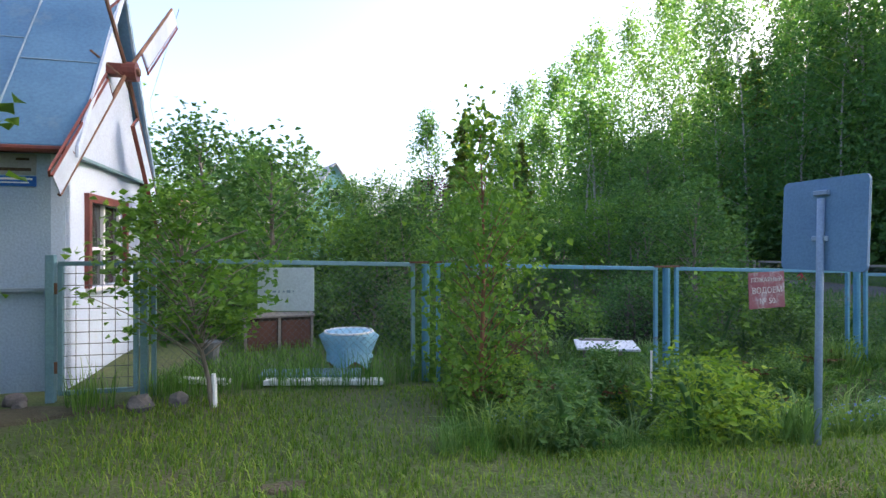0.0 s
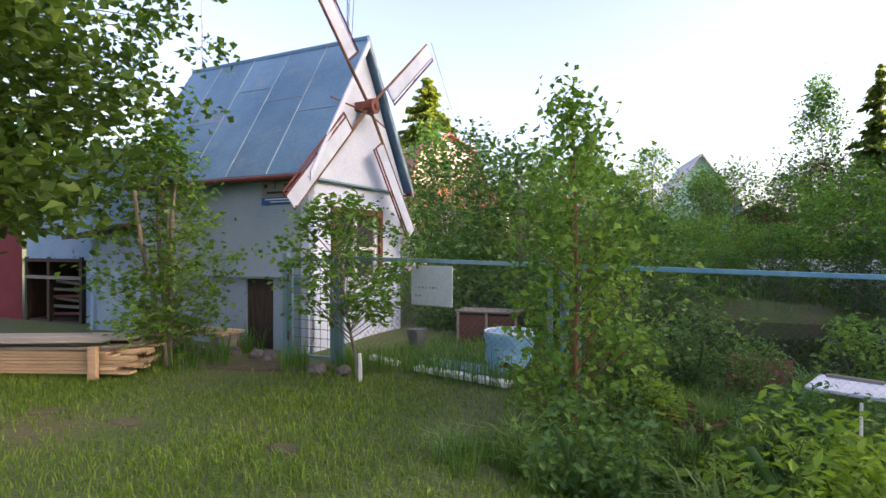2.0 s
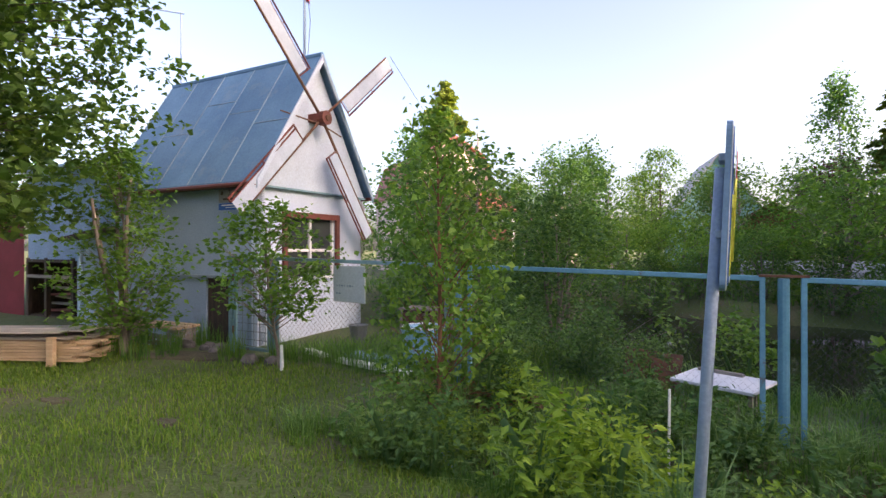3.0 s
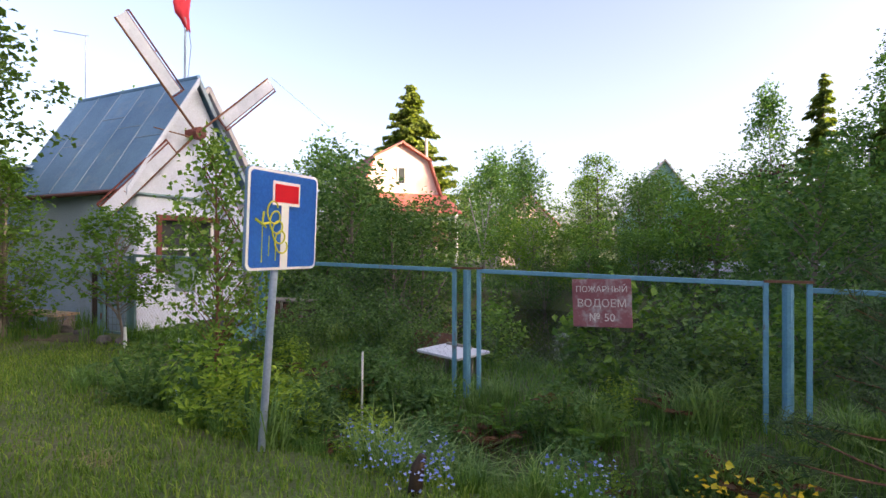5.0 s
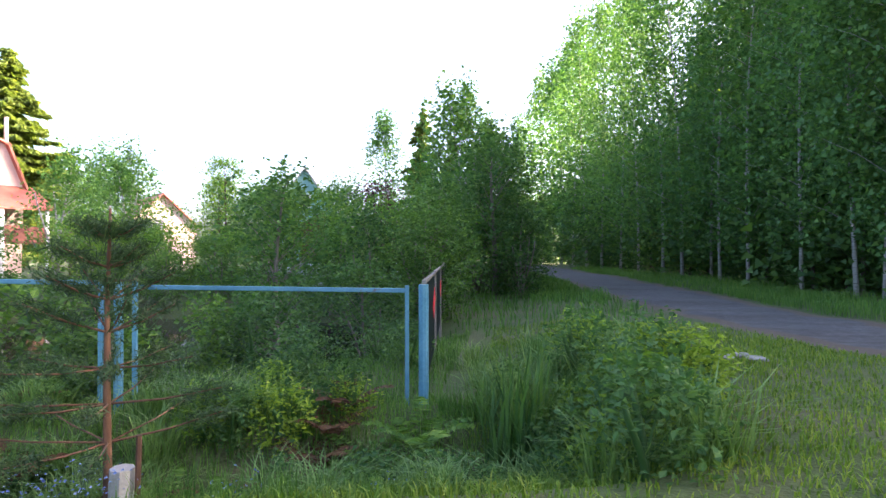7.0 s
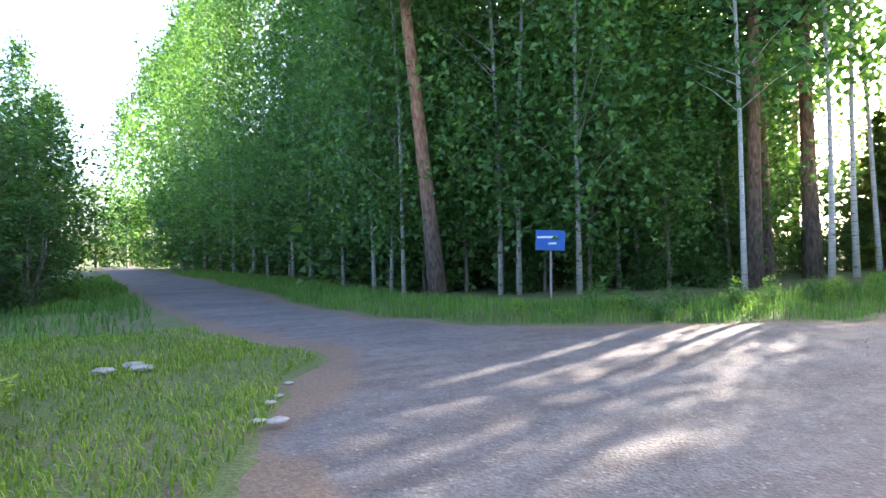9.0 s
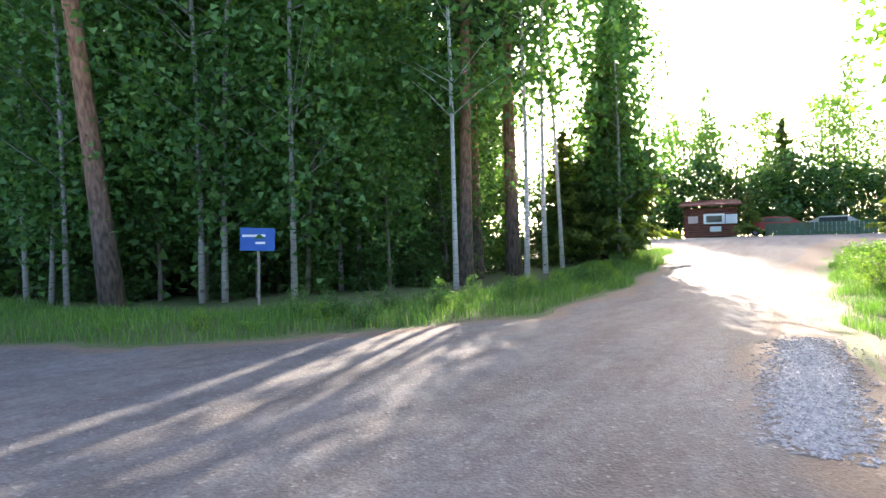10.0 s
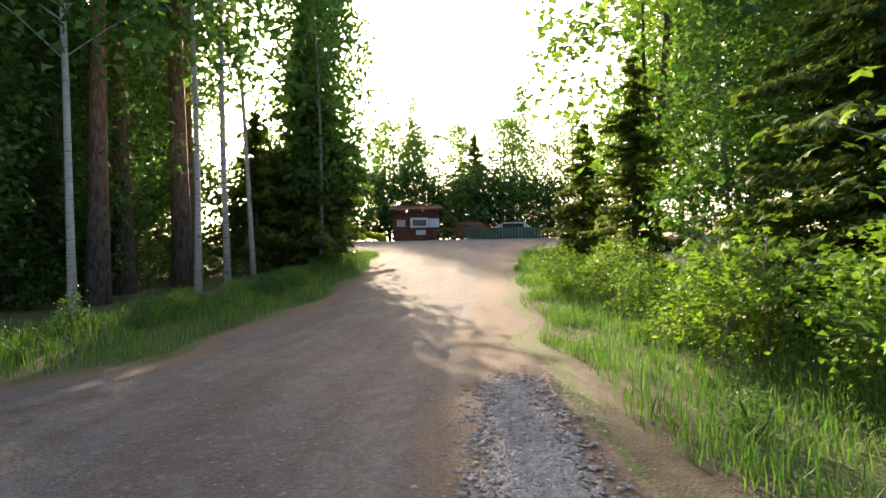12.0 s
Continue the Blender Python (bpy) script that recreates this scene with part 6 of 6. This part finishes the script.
hay_n = 160
ha, hq = rng.uniform(0, 6.28, hay_n), 0.2 * np.sqrt(rng.uniform(0, 1, hay_n))
hay = new("hay_heap", blades(2.19 + hq * np.cos(ha), 3.04 + 0.5 * hq * np.sin(ha), np.full(hay_n, float(lie(2.19, 3.04))), np.full(hay_n, 0.05), 0.006, 2.6, "hay_heap", leafy("dry_hay", (0.2, 0.17, 0.1), (0.3, 0.26, 0.16), (0.4, 0.35, 0.22), 0.2)))
tagged(hay, "small heap of dry cut grass on the lawn", "hay")
r = np.random.default_rng(17)


def scatter(kinds, n, test, x0, x1, y0, y1, s0=0.75, s1=1.2):
    done = 0
    for _ in range(n * 30):
        if done >= n:
            break
        x, y = r.uniform(x0, x1), r.uniform(y0, y1)
        if test(x, y):
            stand(kinds[int(r.integers(len(kinds)))], x, y, r.uniform(0, 360), r.uniform(s0, s1), -0.02)
            done += 1


def in_ditch(x, y):
    g = y - fence_y(x)
    return -1.85 + 0.2 * math.sin(2 * x) < g < -0.1 and math.hypot((x - 5.6) / 1.1, (y - 5.2) / 0.4) > 1 and not (2.4 < x < 3.3 and g < -1.9) and math.hypot(x - 0.32, y - 4.75) > 0.2 and math.hypot(x - 8.35, y - 7.0) > 0.7


def in_garden(x, y):
    g = y - fence_y(x)
    return 0.2 < g < 4 and float(pond(x, y)) > 1.0 and math.hypot(x - 2.03, y - 6.75) > 0.65


scatter(["weed0", "weed1", "weed2", "fern", "tuft0", "tuft0", "tuft0", "tuft0", "fern_brown", "tuft1"], 170, in_ditch, 0.2, 9.6, 4.0, 8.0, 0.45, 0.85)
scatter(["tuft1", "tuft0", "tuft1"], 60, lambda x, y: -2.35 < y - fence_y(x) < -1.6 and math.hypot((x - 5.6) / 1.1, (y - 5.2) / 0.4) > 1, 0.0, 9.0, 3.4, 6.4, 0.4, 0.75)
scatter(["weed2", "fern", "tuft0", "tuft0", "fern"], 24, lambda x, y: -2.0 < y - fence_y(x) < -0.6, 0.3, 3.4, 3.6, 6.0, 0.4, 0.65)
scatter(["weed0", "tuft1", "tuft1", "tuft0"], 44, in_garden, -0.4, 5.3, 5.6, 9.0, 0.45, 0.8)
scatter(["shrub0", "shrub1", "weed0"], 7, in_garden, 4.3, 6.2, 7.0, 9.0, 0.7, 0.95)
scatter(["weed0", "weed1", "fern", "weed2", "tuft1"], 60, lambda x, y: -1.9 < float(road_depth(x, y)) < -0.35, 17, 36, 8, 14, 0.4, 0.75)
scatter(["weed0", "weed2", "tuft1", "maple"], 30, lambda x, y: -2.6 < float(road_depth(x, y)) < -0.9, 17, 34, -1, 3, 0.4, 0.8)
scatter(["tuft1", "tuft1", "weed0"], 18, in_garden, 5.4, 8.0, 7.2, 12, 0.6, 0.9)
scatter(["weed0", "tuft1", "weed2", "tuft0"], 30, lambda x, y: math.hypot((x - 9.95) / 0.75, (y - 7.3) / 1.7) < 1, 9.1, 10.8, 5.5, 9.2, 0.8, 1.2)
for kind, x, y, s in (("shrub1", 1.95, 7.6, 0.8), ("shrub1", 3.75, 7.35, 1.1), ("shrub0", 0.6, 6.9, 0.7), ("shrub0", 1.2, 7.0, 0.5), ("iris", 8.95, 6.9, 1.0), ("iris", 9.1, 7.15, 0.9), ("fern", 7.9, 6.6, 1.0), ("fern", 8.2, 6.9, 1.0), ("fern", 2.0, 4.6, 1.0),
                      ("weed2", 1.85, 3.98, 1.1), ("weed2", 2.2, 4.1, 0.95), ("weed2", 2.1, 4.35, 1.0), ("fern_brown", 1.5, 4.8, 1.0), ("shrub0", -3.3, 8.0, 0.8), ("shrub0", -1.5, 7.9, 0.9), ("shrub0", -0.6, 7.2, 0.7), ("shrub0", -0.1, 6.3, 0.6), ("weed0", 0.85, 3.75, 0.8), ("weed0", 1.0, 3.95, 0.8),
                      ("weed0", 9.8, 5.9, 1.0), ("shrub0", 9.9, 6.6, 0.9), ("shrub0", 10.1, 7.4, 0.8)):
    stand(kind, x, y, r.uniform(0, 360), s, -0.02)
scatter(["tuft1", "tuft1", "tuft0"], 26, lambda x, y: road_depth(x, y) < -0.5 and x > 8.3 - 0.1 * (y - 7.7), 8.2, 9.5, 7.2, 10.5, 0.5, 0.9)
for x in np.arange(-2.6, 0.0, 0.16):
    stand("tuft1", x, fence_y(x) - r.uniform(0.0, 0.25), r.uniform(0, 360), r.uniform(0.5, 0.9), -0.02)
for x, y in ((-4.4, 4.75), (-4.55, 4.7), (-4.3, 4.85), (-5.2, 4.3), (-5.0, 4.1), (-4.2, 4.3), (-3.1, 4.65), (-2.9, 4.5), (-4.3, 3.5), (-3.9, 3.75), (-3.8, 4.1)):
    stand("tuft1", x, y, r.uniform(0, 360), r.uniform(0.7, 1.1), -0.02)


def flower_patch(name, label, mat, spots, n, size, h0, h1):
    c = []
    for x, y, rad in spots:
        a_, q = r.uniform(0, 6.28, n), rad * np.sqrt(r.uniform(0, 1, n))
        px_, py_ = x + q * np.cos(a_), y + q * np.sin(a_)
        c.append(np.stack([px_, py_, lie(px_, py_) + r.uniform(h0, h1, n)], 1))
    ob = new(name, leaves(np.concatenate(c), size, size, name, mat, 0, flat=0.9))
    tagged(ob, label, "flowers", kind="stuff")


flower_patch("forget_me_nots", "small blue forget-me-not flowers", M_FLOWER_BLUE, [(3.85, 4.15, 0.3), (4.1, 4.0, 0.2), (3.3, 4.4, 0.25), (6.0, 5.15, 0.32), (6.4, 5.4, 0.3), (0.6, 4.2, 0.3), (4.7, 4.6, 0.25), (8.2, 6.2, 0.3), (-4.2, 4.3, 0.35), (7.2, 5.9, 0.3)], 90, 0.022, 0.1, 0.32)
flower_patch("yellow_flowers", "bright yellow ditch flowers", M_FLOWER_YELLOW, [(5.4, 5.15, 0.24), (5.2, 5.3, 0.2), (5.6, 5.25, 0.16)], 30, 0.042, 0.22, 0.42)

# ---- blue street name sign at the wood's edge ----
bs = empty("street_name_sign", Matrix.Translation((20.75, 13.1, float(lie(20.75, 13.1)))) @ pose(0, 0, 0, 0, 0, -34), "blue name sign on a post by the wood", "sign")
part("post", Mesh().tube([(0, 0, -0.2), (0.02, 0, 1.6)], 0.03, 8), M_GREYWOOD, bs)
part("plate", Mesh().box((0.72, 0.02, 0.5), Matrix.Translation((0.0, -0.04, 1.44)) @ pose(0, 0, 0, 0, 2, 0), 0.004), M_SIGN_BLUE, bs)
for x, z, w in ((-0.08, 1.52, 0.48), (0.05, 1.36, 0.2)):
    part("lettering", Mesh().box((w, 0.005, 0.05), Matrix.Translation((x, -0.055, z))), M_SIGN_WHITE, bs)

# ---- houses beyond the gardens ----
M_PINK = surface("pale_pink_boards", (0.68, 0.5, 0.46), (0.76, 0.58, 0.53), 2, 0.75)
M_ROOF_RED = surface("red_roof_iron", (0.3, 0.08, 0.06), (0.4, 0.13, 0.1), 2, 0.6)
M_TEAL = surface("teal_boards", (0.2, 0.42, 0.42), (0.27, 0.5, 0.5), 2, 0.75)
M_GREY_ROOF = surface("grey_roof_sheet", (0.3, 0.31, 0.33), (0.42, 0.43, 0.45), 3, 0.6)
M_LOG = surface("red_brown_logs", (0.13, 0.045, 0.03), (0.22, 0.08, 0.05), 3, 0.7)


def gabled(name, label, m, w, depth, profile, wall_mat, roof_mat, window=None):
    """A house whose gable looks along +x; profile: (y, z) points from one eave over the ridge to the other."""
    top = empty(name, m, label, "house")
    outline = [(0, -w / 2, -0.3)] + [(0, y, z) for y, z in profile] + [(0, w / 2, -0.3)]
    part("wall", slab(Mesh(), outline, depth, (-1, 0, 0)), wall_mat, top)
    for (ya, za), (yb, zb) in zip(profile, profile[1:]):
        d = Vector((0, yb - ya, zb - za)).normalized()
        n = Vector((0, -d.z, d.y))
        a_, b_ = Vector((0.35, ya, za)) - d * 0.12, Vector((0.35, yb, zb)) + d * 0.12
        part("roof", slab(Mesh(), [a_, b_, b_ - Vector((depth + 0.7, 0, 0)), a_ - Vector((depth + 0.7, 0, 0))], 0.1, n), roof_mat, top)
    for y, z, ww, hh in window or ():
        fr = part("window", Mesh().box((0.08, ww + 0.16, hh + 0.16), Matrix.Translation((0.03, y, z))), M_WHITE, top)
        part("pane", Mesh().box((0.03, ww, hh), Matrix.Translation((0.07, y, z))), M_GLASS, fr)
    return top


pink = gabled("pink_house", "pale pink gambrel house with red iron roof and porch", Matrix.Translation((-17.4, 25.2, 0)) @ pose(0, 0, 0, 0, 0, -24), 4.9, 7.5,
              [(-2.55, 4.7), (-1.75, 6.9), (0, 7.85), (1.75, 6.9), (2.55, 4.7)], M_PINK, M_ROOF_RED, [(0.0, 5.9, 0.4, 0.95), (-1.2, 2.6, 1.0, 1.1), (1.2, 2.6, 1.0, 1.1)])
part("porch_roof", slab(Mesh(), [(0.02, -3.0, 4.75), (0.02, 3.0, 4.75), (1.9, 3.2, 3.55), (1.9, -3.2, 3.55)], 0.1, (0, 0, 1)), M_ROOF_RED, pink)
for y in (-2.9, -1.0, 1.0, 2.9):
    part("porch_post", Mesh().box((0.14, 0.14, 3.9), Matrix.Translation((1.75, y, 1.65))), M_WHITE, pink)
part("porch_rail", Mesh().box((0.06, 6, 0.9), Matrix.Translation((1.75, 0, 2.3))), M_BROWN, pink)
part("chimney_pipe", Mesh().tube([(-1.2, 2.2, 5), (-1.2, 2.2, 8.6)], 0.09, 8), M_CONCRETE, pink)
gabled("teal_house", "teal boarded house with a steep grey roof", Matrix.Translation((-9.9, 49.6, 0)) @ pose(0, 0, 0, 0, 0, -62), 6.0, 8, [(-3.2, 4.6), (0, 9.1), (3.2, 4.6)], M_TEAL, M_GREY_ROOF, [(0, 6.2, 0.9, 1.1)])
gabled("grey_house", "tall house with a steep pale shingled roof", Matrix.Translation((-7.6, 8.4, 0)) @ pose(0, 0, 0, 0, 0, -10), 2.8, 5, [(-1.5, 2.4), (0, 5.3), (1.5, 2.4)], M_GREY_ROOF, M_GREY_ROOF)
gabled("red_roof_house", "low house with a bright red roof", Matrix.Translation((-20, 44, 0)) @ pose(0, 0, 0, 0, 0, -40), 5, 7, [(-2.8, 3.6), (0, 6.3), (2.8, 3.6)], M_PINK, M_ROOF_RED)
gabled("summer_house", "brown timber summer house with open porch", Matrix.Translation((-3.3, 36, 0)) @ pose(0, 0, 0, 0, 0, -75), 2.4, 3, [(-1.5, 3.0), (0, 3.9), (1.5, 3.0)], M_LOG, M_LOG)
tank = empty("garden_tank", Matrix.Translation((-9.4, 27.5, 0)), "pale grey water tank on a stand", "tank")
part("tank", Mesh().box((1.3, 1.1, 1.0), Matrix.Translation((0, 0, 2.6)), 0.06), M_GREY_ROOF, tank)
part("stand", Mesh().box((1.5, 1.3, 2.2), Matrix.Translation((0, 0, 1.0)), 0.02), M_GREYWOOD, tank)
green = empty("greenhouse", Matrix.Translation((1.2, 24.5, 0)) @ pose(0, 0, 0, 0, 0, 10), "low greenhouse under pale plastic film", "greenhouse")
part("film", slab(Mesh(), [(-3.2, -0.9, 0), (-3.2, 0.9, 0), (-3.2, 0.75, 0.6), (-3.2, 0, 0.95), (-3.2, -0.75, 0.6)], 6.4, (1, 0, 0)), M_GREY_ROOF, green)

# cabin and cars at the end of the road
cz = float(lie(61, 11.3))
cabin = empty("log_cabin", Matrix.Translation((60.5, 10.4, cz)) @ pose(0, 0, 0, 0, 0, 188) @ Matrix.Diagonal((1, 1, 0.8, 1)), "small red-brown log cabin with a white-framed window", "cabin")
for k in range(13):
    part("log", Mesh().tube([(0, -1.9, 0.1 + 0.22 * k), (0, 1.9, 0.1 + 0.22 * k)], 0.125, 6), M_LOG, cabin)
part("wall", Mesh().box((4, 3.7, 2.9), Matrix.Translation((-2.05, 0, 1.4))), M_LOG, cabin)
part("roof", slab(Mesh(), [(0.5, -2.2, 3.0), (0.5, 2.2, 3.0), (-4.5, 2.2, 3.9), (-4.5, -2.2, 3.9)], 0.16, (0, 0, 1)), M_LOG, cabin)
wf = part("window", Mesh().box((0.14, 1.5, 1.0), Matrix.Translation((0.12, 0.3, 1.75))), M_WHITE, cabin)
part("pane", Mesh().box((0.04, 1.1, 0.6), Matrix.Translation((0.19, 0.3, 1.75))), M_GLASS, wf)
part("notice", Mesh().box((0.05, 0.8, 0.5), Matrix.Translation((0.16, 0.4, 0.75))), M_WHITE, cabin)
part("panel", Mesh().box((0.05, 0.8, 0.9), Matrix.Translation((0.15, 1.5, 1.7))), M_WHITE, cabin)
part("panel", Mesh().box((0.05, 0.7, 0.7), Matrix.Translation((0.15, -1.2, 1.7))), surface("pinkish_panel", (0.5, 0.38, 0.34), (0.6, 0.45, 0.4), 3, 0.7), cabin)


def car(x, y, turn, paint, label):
    z = float(lie(x, y))
    top = empty("parked_car", Matrix.Translation((x, y, z)) @ pose(0, 0, 0, 0, 0, turn), label, "car", "parked cars")
    side_line = [(-2.1, 0.35), (-2.1, 0.85), (-1.5, 0.95), (-0.8, 1.4), (0.7, 1.42), (1.6, 0.98), (2.1, 0.85), (2.15, 0.35)]
    part("body", slab(Mesh(), [(a_, -0.82, b_) for a_, b_ in side_line], 1.64, (0, 1, 0)), paint, top)
    for s_ in (-0.83, 0.83):
        part("side_window", Mesh().box((1.7, 0.02, 0.32), Matrix.Translation((-0.05, s_, 1.16))), M_GLASS, top)
    for xx in (-1.35, 1.35):
        for s_ in (-0.75, 0.75):
            wh = part("wheel", Mesh().tube([(xx, s_ - 0.1, 0.31), (xx, s_ + 0.1, 0.31)], 0.31, 14), M_RUBBER, top)
            part("rim", Mesh().tube([(xx, s_ - 0.11, 0.31), (xx, s_ + 0.11, 0.31)], 0.18, 10), M_POLE, wh)
    for s_ in (-0.6, 0.6):
        part("headlight", Mesh().box((0.06, 0.3, 0.14), Matrix.Translation((2.13, s_, 0.7)), 0.02), M_SIGN_WHITE, top)


car(62, 2.4, 80, plain("silver_paint", (0.5, 0.52, 0.54), 0.3, 0.5), "silver parked car by the far fence")
car(61.5, 6.0, 95, plain("maroon_paint", (0.25, 0.03, 0.03), 0.3, 0.2), "dark red parked car by the far fence")
stand("spruce0", 59.0, 7.6, 40, 0.45)
farf = empty("green_fence", Matrix.Translation((59.6, 3.2, float(lie(59.6, 3.2)))), "low dark green board fence at the crossing", "fence")
for k in range(26):
    part("board", Mesh().box((0.04, 0.22, 1.1), Matrix.Translation((0, -3 + 0.25 * k, 0.45)), 0.004), surface("green_board_paint", (0.05, 0.1, 0.06), (0.08, 0.14, 0.09), 4, 0.7) if k == 0 else bpy.data.materials["green_board_paint"], farf)
part("rail", Mesh().box((0.05, 6.6, 0.08), Matrix.Translation((0.05, 0, 0.7))), bpy.data.materials["green_board_paint"], farf)

# overhead wire by the hut
wire = empty("overhead_wire", Matrix.Translation((0, 0, 0)), "thin black overhead wire running to the hut", "wire")
part("strand", Mesh().tube([(-3.9, 8.0, 4.9), (-6.5, 12, 4.6), (-9, 17, 5.0)], 0.004, 4), M_RUBBER, wire)

# ---- grass ----
g = np.random.default_rng(23)


def grass(name, label, n, x0, x1, y0, y1, keep, height, width, lean, mat):
    x, y = g.uniform(x0, x1, n), g.uniform(y0, y1, n)
    k = keep(x, y)
    x, y = x[k], y[k]
    ob = new(name, blades(x, y, lie(x, y) - 0.01, np.full(len(x), height) * (0.75 + 0.5 * (np.sin(1.7 * x + 0.5 * np.sin(2.1 * y)) * np.sin(1.3 * y + 1) + 1) / 2), width, lean, name, mat))
    return tagged(ob, label, "grass", kind="stuff")


def patchy(x, y, share=0.75):
    v = np.sin(2.1 * x + 1.3 * np.sin(1.1 * y)) * np.sin(1.9 * y + 0.7 * np.sin(1.6 * x))
    return g.uniform(0, 1, len(x)) < np.clip(share + 0.55 * v, 0.12, 1)


def lawn(x, y):
    gg = y - fence_y(x)
    path = np.zeros(len(x), bool)
    for px_, py_, rr in ((-3.55, 4.3, 0.55), (-4.0, 4.05, 0.35), (-3.0, 4.55, 0.35), (-2.4, 2.6, 0.16), (-3.2, 2.3, 0.15), (-0.9, 3.0, 0.13)):
        path |= np.hypot(x - px_, y - py_) < rr * g.uniform(0.6, 1.1, len(x))
    return (gg < np.where(x > 0.4, -1.85, -0.3)) & (road_depth(x, y) < -0.02) & patchy(x, y) & ~path


grass("lawn_grass", "short mown grass with yellowish patches", 105000, -5.5, 5.5, 0.6, 6.2, lambda x, y: lawn(x, y) & (y > 0.4 + 0.25 * np.maximum(x, 0)), 0.075, 0.0085, 0.8, M_GRASS)
grass("lawn_grass", "short grass between lawn and road", 60000, 5.5, 14.0, 2.5, 13.0, lambda x, y: (road_depth(x, y) < 0.05 * np.sin(5 * x)) & patchy(x, y, 0.85) & (y - fence_y(x) < np.where(x > 8.6, 99, -1.0)), 0.1, 0.012, 0.8, M_GRASS)
grass("bank_grass", "long green grass of the pond bank", 45000, -3.0, 8.2, 4.9, 12.5, lambda x, y: (y > fence_y(x)) & (pond(x, y) > 1.0) & ~((x < -2.9)), 0.17, 0.009, 0.7, M_GRASS_TALL)
grass("ditch_grass", "long grass of the ditch edge", 40000, 0.0, 10.5, 3.6, 8.5, lambda x, y: (y - fence_y(x) > -2.0) & (y < fence_y(x) + 0.2) & (road_depth(x, y) < -0.2), 0.2, 0.008, 0.7, M_GRASS_TALL)


def verge(x, y):
    d = road_depth(x, y)
    return (d < -0.05) & (d > -2.6)


grass("verge_grass", "lush grass verge under the wood", 90000, 15, 42, 7.2, 22, lambda x, y: verge(x, y) & (y > 6), 0.26, 0.012, 0.6, M_GRASS_TALL)
grass("verge_grass", "lush grass verge along the north road", 40000, 9.5, 19, 18, 50, lambda x, y: verge(x, y), 0.28, 0.016, 0.6, M_GRASS_TALL)
grass("verge_grass", "sunlit roadside grass", 70000, 15, 42, -1.6, 4, lambda x, y: (road_depth(x, y) < -0.25) & (road_depth(x, y) > -2.8) & patchy(x, y, 0.7), 0.24, 0.01, 0.6, M_GRASS_TALL)
grass("far_grass", "rough far meadow grass", 20000, -14, 12, 12, 40, lambda x, y: (pond(x, y) > 1.05) & (road_depth(x, y) < -0.3), 0.3, 0.025, 0.6, M_GRASS_TALL)

grass("road_edge_grass", "thin worn grass at the road edge", 14000, 11, 40, 0.5, 10, lambda x, y: (road_depth(x, y) < 0.15) & (road_depth(x, y) > -0.4) & patchy(x, y, 0.3), 0.07, 0.007, 0.8, M_GRASS)

# ---- loose stones on the road ----
def pebbles(name, label, n, spot, s0, s1, mat):
    x, y = spot(n)
    k = road_depth(x, y) > -0.5
    x, y = x[k], y[k]
    n = len(x)
    s = g.uniform(s0, s1, n)
    base = np.array([(1, 0, 0), (0, 1, 0), (-1, 0, 0), (0, -1, 0), (0.3, 0.1, 0.36), (0, 0, -0.4)])
    v = base[None] * s[:, None, None] * g.uniform(0.6, 1.3, (n, 6, 3))
    a_ = g.uniform(0, 6.28, n)
    c, q = np.cos(a_)[:, None], np.sin(a_)[:, None]
    v = np.stack([v[..., 0] * c - v[..., 1] * q, v[..., 0] * q + v[..., 1] * c, v[..., 2]], -1)
    v += np.stack([x, y, lie(x, y, False) + 0.014 + 0.1 * s], 1)[:, None]
    f = np.array([(0, 1, 4), (1, 2, 4), (2, 3, 4), (3, 0, 4), (1, 0, 5), (2, 1, 5), (3, 2, 5), (0, 3, 5)])
    faces = (np.arange(n)[:, None, None] * 6 + f[None]).reshape(-1, 3)
    tagged(new(name, array_mesh(name, v.reshape(-1, 3), faces, mat)), label, "gravel", kind="stuff")


M_CRUSHED = surface("dusty_crushed_stone", (0.2, 0.2, 0.2), (0.42, 0.41, 0.4), 14, 0.85, fine=40, bump=0.5)


def strip(n):
    x = 17.2 + 4.6 * g.beta(1.6, 1.8, n)
    return x, 2.98 + 0.04 * (x - 18) + g.normal(0, 0.17, n)


pebbles("crushed_gravel", "pale crushed stone on the road shoulder", 7000, strip, 0.008, 0.032, M_CRUSHED)
M_GRIT = surface("road_grit", (0.12, 0.115, 0.11), (0.26, 0.25, 0.24), 9, 0.9, fine=40, bump=0.4)
pebbles("loose_gravel", "small loose stones scattered over the road", 4000, lambda n: (g.uniform(11, 30, n), g.uniform(1.5, 11, n)), 0.004, 0.013, M_GRIT)
